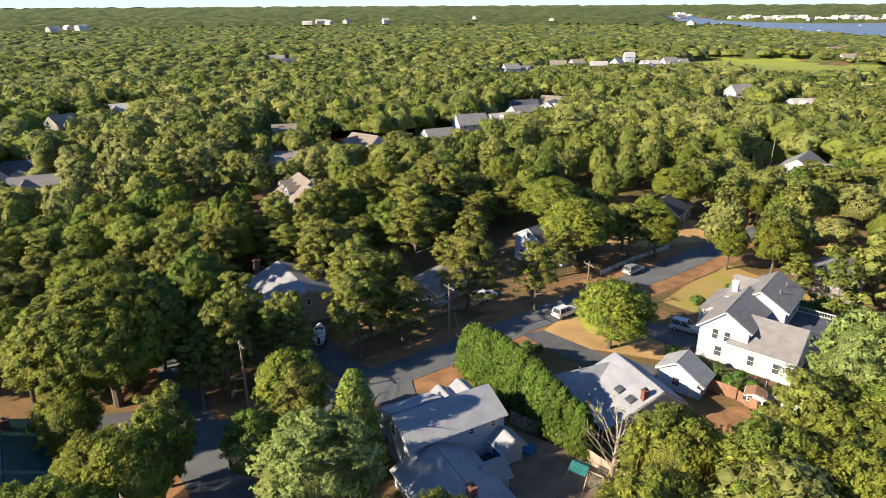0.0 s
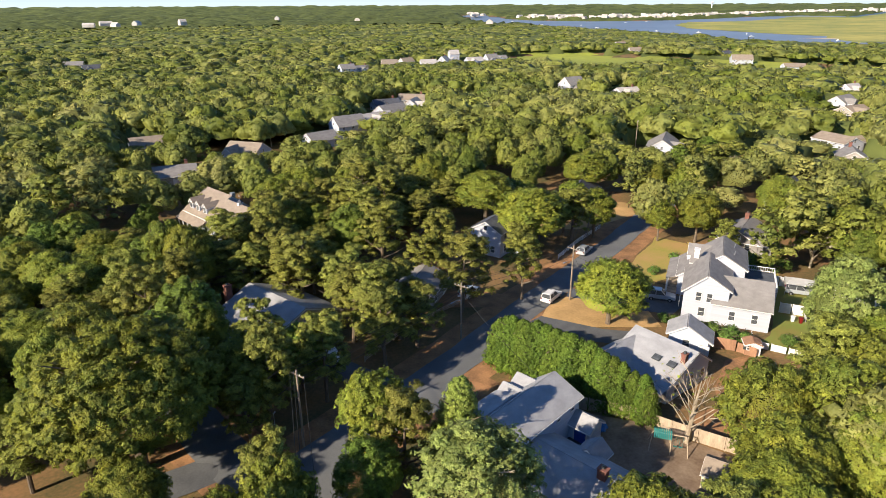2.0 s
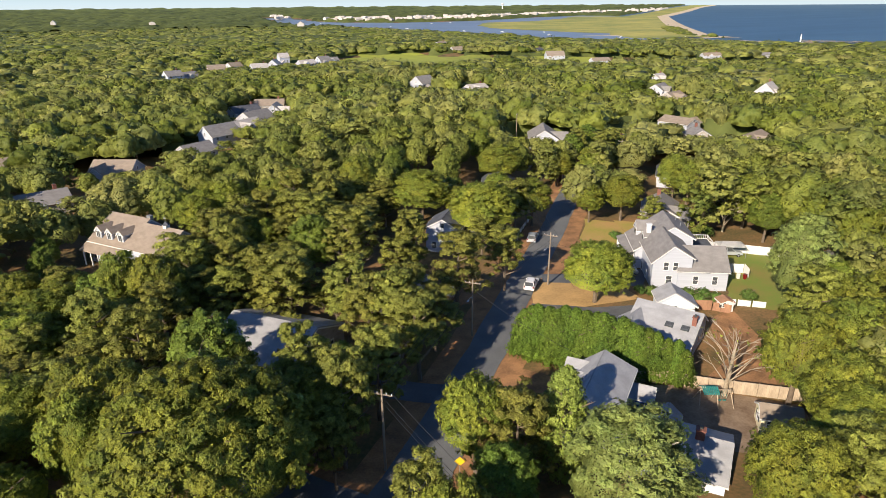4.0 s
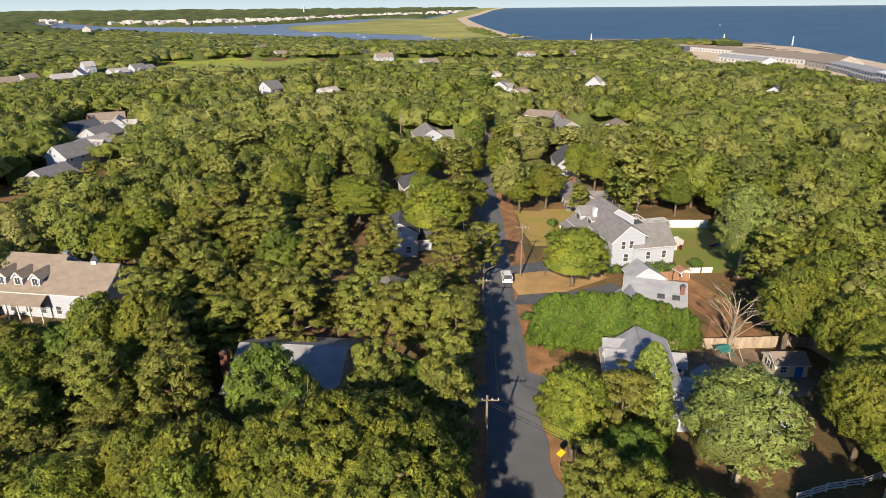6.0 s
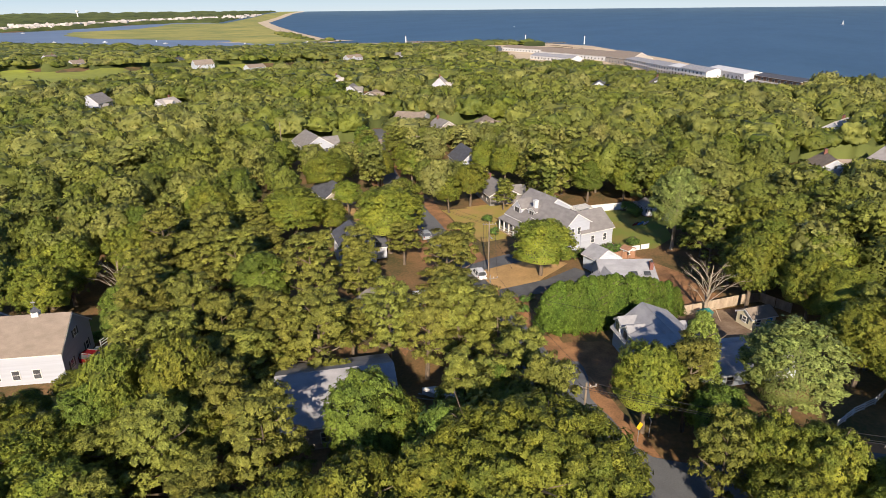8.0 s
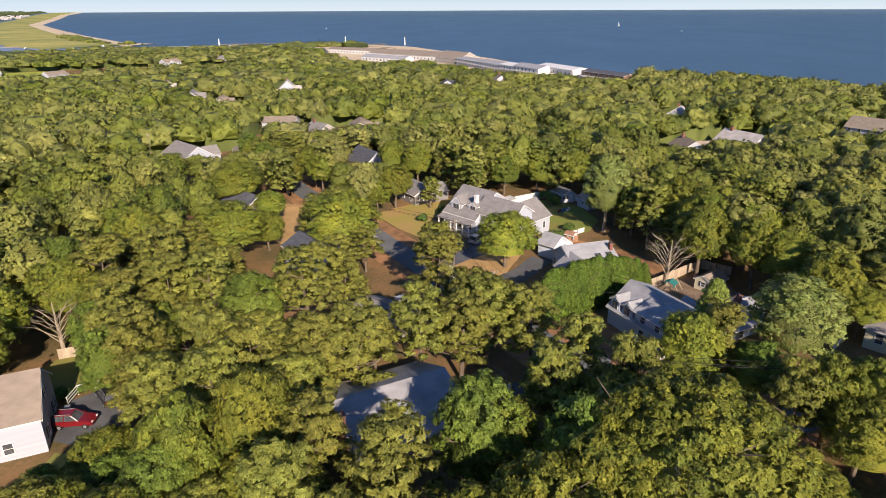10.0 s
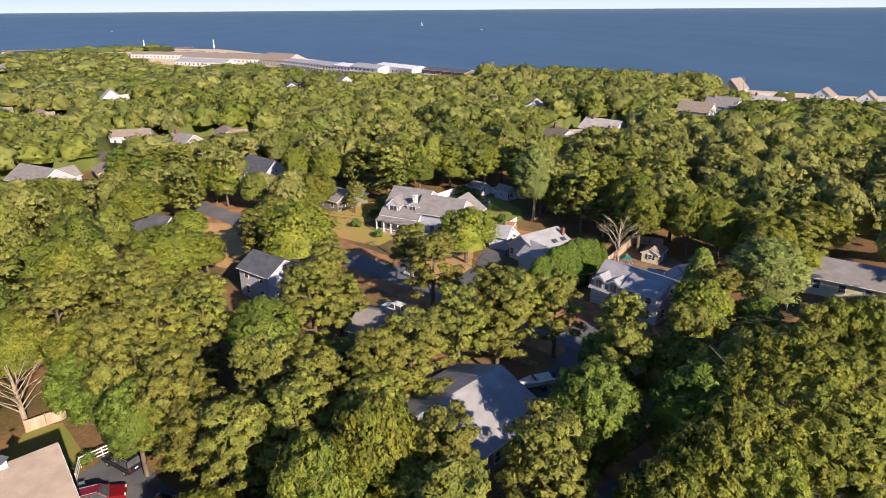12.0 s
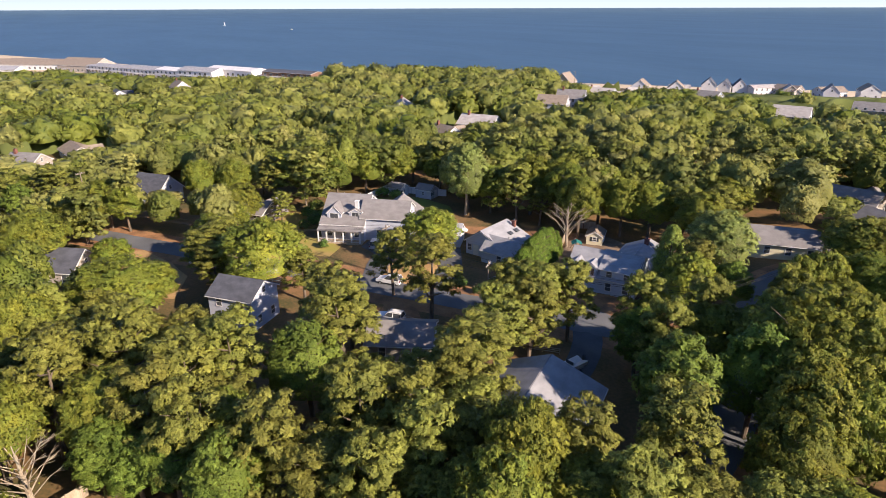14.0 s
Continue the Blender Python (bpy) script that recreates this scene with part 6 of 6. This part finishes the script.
# ---- fences ----
def board_fence(points, height, material, label, name="fence", board=0.14, gap=0.012, rails=False):
    """Posts and single boards along a line."""
    f = thing(name, points[0][0], points[0][1], gz(*points[0]), 0, label, "fence")
    ox, oy, oz = points[0][0], points[0][1], gz(*points[0])
    for (x0, y0), (x1, y1) in zip(points, points[1:]):
        length = math.hypot(x1 - x0, y1 - y0)
        a = math.degrees(math.atan2(y1 - y0, x1 - x0))
        n = max(1, round(length / 2.4))
        for k in range(n):
            px, py = x0 + (x1 - x0) * k / n - ox, y0 + (y1 - y0) * k / n - oy
            w = length / n
            base = gz(px + ox, py + oy) - oz
            post = part("post", boxes((-0.06, 0.06, -0.06, 0.06, -0.3, height + 0.08), bevel=0.01), material, f)
            post.matrix_basis = pose(px, py, base, 0, 0, a)
            if rails:
                for t in (0.35, 0.68, 0.98):
                    q = part("rail", boxes((0.06, w - 0.06, -0.025, 0.025, height * t - 0.07, height * t + 0.07)), material, f)
                    q.matrix_basis = pose(px, py, base, 0, 0, a)
                continue
            m = int((w - 0.14) / (board + gap))
            back, face = [], []
            for q in range(m):
                s = 0.07 + q * (board + gap)
                d = -0.02 - 0.006 * ((q * 5) % 3)
                face += [(s, d), (s + board, d), (s + board, 0.0), (s + board + gap, 0.0)]
            outline = face + [(face[-1][0], 0.03), (face[0][0], 0.03)]
            bm = bmesh.new()
            low, top = [bm.verts.new((u, v, 0.05)) for u, v in outline], [bm.verts.new((u, v, height)) for u, v in outline]
            for q in range(len(outline)):
                o = (q + 1) % len(outline)
                bm.faces.new((low[q], low[o], top[o], top[q]))
            bm.faces.new(top)
            p = part("panel", bm, material, f)
            p.matrix_basis = pose(px, py, base, 0, 0, a)
    return f


board_fence([(9.6, 62.6), (15.4, 58.4), (18.6, 54.3), (22.5, 50.0), (25.8, 46.4)], 1.85, FENCE, "weathered wooden board fence behind the sandy yard")
board_fence([(25.8, 46.4), (27.5, 44.0), (24.5, 39.5)], 1.7, FENCE, "weathered wooden board fence at the yard's end")
board_fence([(60.5, 85.8), (64.5, 80.8), (71.5, 71.5)], 1.8, TRIM, "white panel fence along the back lawn", "white_fence", 0.3)
board_fence([(71.5, 71.5), (74.5, 67.0), (62.5, 55.5)], 1.8, TRIM, "white panel fence behind the sheds", "white_fence", 0.3)
board_fence([(43.6, 70.2), (42.2, 68.0), (46.8, 63.0)], 1.1, TRIM, "low white panel fence by the white house", "white_fence", 0.3)
board_fence([(54.0, 75.8), (56.8, 73.5), (55.2, 71.5)], 1.8, TRIM, "white panel screen around the bins", "white_fence", 0.3)
board_fence([(36.2, 69.8), (38.9, 67.6)], 1.8, CEDAR, "reddish new cedar fence panel", "cedar_fence")
board_fence([(38.9, 67.6), (40.3, 65.2)], 1.5, CEDAR, "reddish new cedar fence panel", "cedar_fence")
board_fence([(-13, 80.5), (-6, 87.0), (2, 92.0), (8, 95.5)], 0.9, FENCE, "grey split rail fence along the street", "rail_fence", rails=True)
board_fence([(30, 107), (38, 114), (47, 120.5)], 1.0, TRIM, "white post and rail fence beside the street", "rail_fence", rails=True)
board_fence([(-20.6, 134.6), (-18.2, 130.8)], 1.3, TRIM, "white gate and rail fence at the parking yard", "rail_fence", rails=True)
board_fence([(-23.2, 134.2), (-20.6, 134.6)], 1.3, TRIM, "white gate and rail fence at the parking yard", "rail_fence", rails=True)
board_fence([(-12.8, 142.6), (-10.8, 138.8)], 1.6, FENCE, "weathered wooden board fence beyond the lawn")
board_fence([(-8.5, 38.5), (-5.5, 36.5), (-2.5, 33.8), (1.5, 31.5)], 1.0, TRIM, "white rail fence before the cream house", "rail_fence", rails=True)


# ---- yard things ----
def shed(x, y, turn, w, d, eave, ridge, wall, roof, label, doorpaint=None, name="garden_shed", side_door=False):
    s = thing(name, x, y, gz(x, y), turn, label, "shed", "garden sheds")
    gable_block(s, "y", -d / 2, d / 2, -w / 2, w / 2, eave, eave, 0, ridge, wall, roof, 0, 0.2)
    if side_door:
        door(s, w / 2, d * 0.22, 0.05, "+x", 1.1, 1.8, doorpaint)
        window(s, w / 2, -d * 0.25, 1.3, "+x", 0.8, 0.8)
        window(s, 0, -d / 2, 1.3, "-y", 0.7, 0.8, True)
    else:
        door(s, w * 0.2, -d / 2, 0.05, "-y", 1.0, 1.8, doorpaint)
        window(s, -w * 0.27, -d / 2, 1.3, "-y", 0.5, 0.7, True)
        window(s, w / 2, 0, 1.3, "+x", 0.5, 0.7)
    window(s, -w / 2, 0, 1.3, "-x", 0.5, 0.7)


shed(18.6, 45.2, -140, 3.2, 4.4, 2.0, 2.9, CREAM, TAN_SHINGLE, "small cream garden shed with bright blue door", BRIGHT_BLUE, side_door=True)
shed(70.5, 65.5, -60, 3.4, 4.2, 2.2, 3.2, SIDING, SHINGLE, "white garden shed with grey roof by the lawn")
shed(65.0, 60.0, -60, 3.4, 4.6, 2.2, 3.3, SIDING, SHINGLE, "white garden shed with dark door and window")
shed(40.6, 66.8, -30, 2.0, 1.8, 1.7, 2.1, CEDAR, CEDAR, "small reddish cedar store box", None, "store_box")


def swing_set(x, y, turn):
    s = thing("swing_set", x, y, gz(x, y), turn, "wooden swing set with a striped teal canopy", "swing set")
    bm = bmesh.new()
    tube(bm, (-1.8, 0, 2.0), (1.8, 0, 2.0), 0.07, 0.07, 6)
    part("beam", bm, FENCE, s)
    for a in (-1.8, 0.2, 1.8):
        for b in (-1.2, 1.2):
            bm = bmesh.new()
            tube(bm, (a + (0.3 if a > 1 else -0.3 if a < -1 else 0), b, -0.05), (a, 0, 2.05), 0.06, 0.05, 6)
            part("leg", bm, FENCE, s)
    for k in range(9):
        part("canopy_slat", extrude_profile([(-1.0, 1.95), (0, 2.45), (1.0, 1.95), (1.0, 1.98), (0, 2.49), (-1.0, 1.98)], "x", -1.7 + k * 0.22, -1.55 + k * 0.22), TEAL, s, "teal canvas strip")
    for a in (0.7, 1.3):
        part("swing_seat", boxes((a - 0.2, a + 0.2, -0.1, 0.1, 0.5, 0.54), (a - 0.19, a - 0.17, -0.01, 0.01, 0.54, 2.0), (a + 0.17, a + 0.19, -0.01, 0.01, 0.54, 2.0)), TEAL, s)


swing_set(16.6, 52.2, -35)


def boat(x, y, turn):
    b = thing("boat", x, y, gz(x, y) + 0.75, turn, "small white motor boat on a trailer", "boat")
    bm = bmesh.new()
    rings = []
    for k in range(9):
        f = k / 8
        w = 0.95 * (1 - max(0, f - 0.45) ** 2 / 0.31)
        w = max(w, 0.04)
        x0 = -2.6 + 5.2 * f
        rings.append([bm.verts.new(p) for p in ((x0, -w, 0.75 + 0.2 * f), (x0, -w * 0.75, 0.1), (x0, 0, -0.2 + 0.35 * f * f), (x0, w * 0.75, 0.1), (x0, w, 0.75 + 0.2 * f), (x0, w * 0.8, 0.72 + 0.2 * f), (x0, 0, 0.45 + (0.55 if f > 0.5 else 0.0)), (x0, -w * 0.8, 0.72 + 0.2 * f))])
    for r, q in zip(rings, rings[1:]):
        for i in range(8):
            bm.faces.new((r[i], q[i], q[(i + 1) % 8], r[(i + 1) % 8]))
    bm.faces.new(rings[0])
    bm.faces.new(list(reversed(rings[-1])))
    bmesh.ops.recalc_face_normals(bm, faces=bm.faces)
    part("hull", bm, TRIM, b)
    part("windscreen", boxes((0.1, 0.16, -0.6, 0.6, 0.9, 1.35)), GLASS, b)
    part("console", boxes((-0.5, 0.1, -0.4, 0.4, 0.4, 1.05), bevel=0.05), TRIM, b)
    part("outboard_motor", boxes((-3.0, -2.62, -0.2, 0.2, 0.2, 1.15), bevel=0.08), SHUTTER, b)
    t = part("trailer", boxes((-2.4, 3.2, -0.5, -0.42, -0.35, -0.25), (-2.4, 3.2, 0.42, 0.5, -0.35, -0.25), (-1.0, -0.9, -0.9, 0.9, -0.4, -0.3)), STEEL, b)
    for s in (-1, 1):
        bm = bmesh.new()
        tube(bm, (-0.95, s * 0.85, -0.42), (-0.95, s * 1.05, -0.42), 0.3, 0.3, 12)
        part("wheel", bm, RUBBER, t)


boat(-17.6, 82.6, 100)


def kayak(x, y, turn, material, label, lift=0.0):
    bm = bmesh.new()
    bmesh.ops.create_uvsphere(bm, u_segments=16, v_segments=8, radius=1)
    bmesh.ops.scale(bm, verts=bm.verts, vec=(1.6, 0.36, 0.2))
    ob = thing("kayak", x, y, gz(x, y) + 0.26 + lift, turn, label, "kayak", "kayaks on the lawn")
    part("hull", bm, material, ob, smooth=True)
    part("cockpit_rim", boxes((-0.4, 0.4, -0.2, 0.2, 0.16, 0.21), bevel=0.02), SHUTTER, ob)


kayak(60.8, 67.3, -20, PAINT["red"], "red kayak lying on the lawn")
kayak(61.6, 66.3, -20, TARP, "blue kayak lying on the lawn")
kayak(62.3, 65.2, -15, TRIM, "white kayak lying on the lawn")


def canopy_tent(x, y, turn):
    c = thing("canopy_tent", x, y, gz(x, y), turn, "white fabric canopy tent over a car", "canopy")
    bm = bmesh.new()
    r = [bm.verts.new(p) for p in ((-2.6, -1.7, 2.3), (2.6, -1.7, 2.3), (2.6, 1.7, 2.3), (-2.6, 1.7, 2.3), (-1.6, 0, 3.0), (1.6, 0, 3.0))]
    for q in ((0, 1, 5, 4), (2, 3, 4, 5), (1, 2, 5), (3, 0, 4)):
        bm.faces.new([r[i] for i in q])
    bmesh.ops.solidify(bm, geom=bm.faces[:], thickness=0.03)
    part("fabric", bm, TRIM, c)
    for a in (-2.5, 2.5):
        for b in (-1.6, 1.6):
            bm = bmesh.new()
            tube(bm, (a, b, -0.05), (a, b, 2.32), 0.04, 0.04, 6)
            part("leg", bm, STEEL, c)


canopy_tent(62.5, 80.2, -40)


def road_sign(x, y, turn):
    s = thing("road_sign", x, y, gz(x, y), turn, "yellow diamond warning sign on a metal post", "road sign")
    bm = bmesh.new()
    tube(bm, (0, 0, -0.3), (0, 0, 2.5), 0.04, 0.04, 6)
    part("post", bm, STEEL, s)
    p = part("sign_plate", boxes((-0.4, 0.4, -0.015, 0.015, -0.4, 0.4)), YELLOW, s)
    p.matrix_basis = pose(0, -0.06, 2.2, 0, 45, 0)


def street_sign(x, y, turn):
    s = thing("street_sign", x, y, gz(x, y), turn, "narrow street name sign on a metal post", "street sign")
    bm = bmesh.new()
    tube(bm, (0, 0, -0.3), (0, 0, 2.4), 0.035, 0.035, 6)
    part("post", bm, STEEL, s)
    pl = part("name_plate", boxes((-0.45, 0.45, -0.012, 0.012, 2.2, 2.4)), TRIM, s)
    part("lettering", boxes((-0.36, 0.36, -0.018, -0.0125, 2.27, 2.33)), SHUTTER, pl, "dark bar of lettering")


street_sign(-25.8, 68.6, 60)
road_sign(-16.9, 59.1, -35)
street_sign(-15.6, 58.0, 20)


def bin_(x, y, material, label):
    b = thing("wheeled_bin", x, y, gz(x, y), 20, label, "bin", "wheeled bins")
    bm = bmesh.new()
    tube(bm, (0, 0, 0), (0, 0, 0.95), 0.26, 0.34, 4)
    part("bin_body", bm, material, b)
    part("lid", boxes((-0.33, 0.33, -0.33, 0.33, 0.955, 1.03), bevel=0.03), material, b)


bin_(53.6, 72.6, TRIM, "pale wheeled bin by the screen")
bin_(54.4, 71.8, PAINT["red"], "red wheeled bin by the screen")
bin_(-25.5, 133.0, STEEL, "grey wheeled bin by the gate")
bin_(-24.5, 133.3, STEEL, "grey wheeled bin by the gate")


def tarp_heap(x, y):
    bm = bmesh.new()
    bmesh.ops.create_icosphere(bm, subdivisions=3, radius=1)
    for v in bm.verts:
        v.co *= 1 + 0.3 * noise.noise(v.co * 2.1)
        v.co = Vector((v.co.x * 0.95, v.co.y * 0.7, max(-0.1, v.co.z * 0.65)))
    ob = thing("tarp_heap", x, y, gz(x, y) + 0.1, 30, "crumpled blue tarpaulin heap in the yard", "tarpaulin")
    part("tarpaulin", bm, TARP, ob)


tarp_heap(11.2, 57.6)


# ---- the far shore, jetty, boats at sea ----
SHORE_WALL = mat("pale_shore_walls", (0.62, 0.57, 0.52), 0.8, (0.36, 0.32, 0.29), 0.05, 0.5, 0.0)


def small_houses(name, label, places, seed):
    """Many tiny gabled houses, joined."""
    g = np.random.default_rng(seed)
    V, F = [], []
    for x, y, z in places:
        l, w, e, r = g.uniform(7, 15), g.uniform(5, 7), g.uniform(4, 8), g.uniform(2, 5)
        a = g.uniform(0, 3.14)
        c, s = math.cos(a), math.sin(a)
        o = len(V)
        for px, py, pz in ((-l, -w, 0), (l, -w, 0), (l, w, 0), (-l, w, 0), (-l, -w, e), (l, -w, e), (l, w, e), (-l, w, e), (-l, 0, e + r), (l, 0, e + r)):
            V.append((x + px * c - py * s, y + px * s + py * c, z + pz))
        F += [tuple(o + i for i in q) for q in ((0, 1, 5, 4), (1, 2, 6), (1, 6, 9), (1, 9, 5), (2, 3, 7, 6), (3, 0, 4), (3, 4, 8), (3, 8, 7), (4, 5, 9, 8), (6, 7, 8, 9))]
    return tagged(mesh_ob(name, V, F, SHORE_WALL), label, "houses", kind="stuff")


gs = np.random.default_rng(31)
shore = []
for (x0, y0), (x1, y1), n in (((880, 2080), (1010, 1880), 14), ((1010, 1880), (1250, 1870), 22), ((1250, 1870), (1480, 1960), 24), ((1480, 1960), (2000, 2150), 30), ((2000, 2150), (2500, 2150), 24), ((2500, 2150), (3300, 2600), 20),
                              ((800, 2300), (900, 2700), 8)):
    for k in range(n * 2):
        f = gs.uniform()
        shore.append((x0 + (x1 - x0) * f + gs.uniform(-15, 25), y0 + (y1 - y0) * f + gs.uniform(-5, 90), float(land(np.array([x0]), np.array([y0]))[0]) + gs.uniform(0, 7)))
small_houses("shore_houses", "rows of small pale houses along the far shore", shore, 5)
small_houses("far_buildings", "pale flat buildings showing above the far trees",
             [(x, y, 4 + gs.uniform(0, 4)) for x, y in ((-330, 1500), (-300, 1510), (-280, 1495), (-700, 1150), (-680, 1160), (-650, 1150), (60, 1900), (480, 1350), (-900, 1060), (-240, 1500), (-150, 1480), (250, 1700))], 6)


def rock_jetty(points, label):
    g = np.random.default_rng(3)
    P = []
    for (x0, y0), (x1, y1) in zip(points, points[1:]):
        n = int(math.hypot(x1 - x0, y1 - y0) / 2.2)
        for k in range(n):
            for _ in range(2):
                P.append((x0 + (x1 - x0) * k / n + g.uniform(-3, 3), y0 + (y1 - y0) * k / n + g.uniform(-3, 3), WATER + g.uniform(0, 1.3)))
    P = np.array(P)
    V, F, _ = blobs(P, g.uniform(1.2, 2.2, len(P)), g, 0.7)
    return tagged(big_mesh("jetty", V, F, ROCK), label, "jetty", kind="stuff")


ROCK = mat("dark_granite", (0.20, 0.19, 0.18), 0.9, (0.10, 0.095, 0.09), 0.3, 3, 0.5, 4)
rock_jetty([(905, 520), (935, 430), (962, 330)], "dark granite boulder jetty at the inlet")
rock_jetty([(880, 300), (930, 260)], "dark granite boulder jetty by the beach")


def beacon(x, y, z, h):
    b = thing("beacon", x, y, z, 0, "pale navigation beacon on the shore", "beacon", "shore beacons")
    bm = bmesh.new()
    tube(bm, (0, 0, -1), (0, 0, h), 1.1, 0.7, 8)
    part("tower", bm, TRIM, b)
    bm = bmesh.new()
    tube(bm, (0, 0, h), (0, 0, h + 1.6), 0.9, 0.5, 8)
    part("lantern", bm, DARK_SHINGLE, b)


beacon(904, 227, -6.5, 11)
beacon(962, 332, -6.0, 9)
beacon(890, 512, -6.0, 9)


def sail_boat(x, y, turn, length=9, sail=True):
    b = thing("sailing_boat" if sail else "motor_boat", x, y, WATER, turn, "small white sailing boat on the sea" if sail else "small white motor boat on the water", "boat", "boats on the water")
    bm = bmesh.new()
    L = length / 2
    r = [bm.verts.new(p) for p in ((-L, -1.1, 1.1), (L * 0.4, -1.2, 1.2), (L, 0, 1.5), (L * 0.4, 1.2, 1.2), (-L, 1.1, 1.1), (-L, 0, -0.4), (L * 0.7, 0, -0.4))]
    for q in ((0, 1, 2, 3, 4), (0, 5, 6, 1), (1, 6, 2), (2, 6, 3), (3, 6, 5, 4), (4, 5, 0)):
        bm.faces.new([r[i] for i in q])
    part("hull", bm, TRIM, b)
    if sail:
        bm = bmesh.new()
        tube(bm, (0.5, 0, 1), (0.5, 0, 13), 0.1, 0.06, 6)
        part("mast", bm, STEEL, b)
        part("sail", extrude_profile([(-3.8, 2.2), (0.35, 2.0), (0.35, 12.6)], "y", -0.04, 0.04), TRIM, b)
    else:
        part("cabin", boxes((-1, 1.2, -0.8, 0.8, 1.1, 2.4), bevel=0.1), TRIM, b)


sail_boat(1900, -260, 60)
sail_boat(1480, -330, 20, 11, False)
sail_boat(1700, 560, 40, 10, False)
for x, y in ((760, 1150), (790, 1060), (830, 980), (740, 1350), (780, 1500), (720, 1600), (770, 900), (800, 760), (860, 680), (1000, 1650), (1100, 1700), (720, 1800), (760, 1900), (700, 1420)):
    sail_boat(x, y, (x * 7) % 180, 9, False)
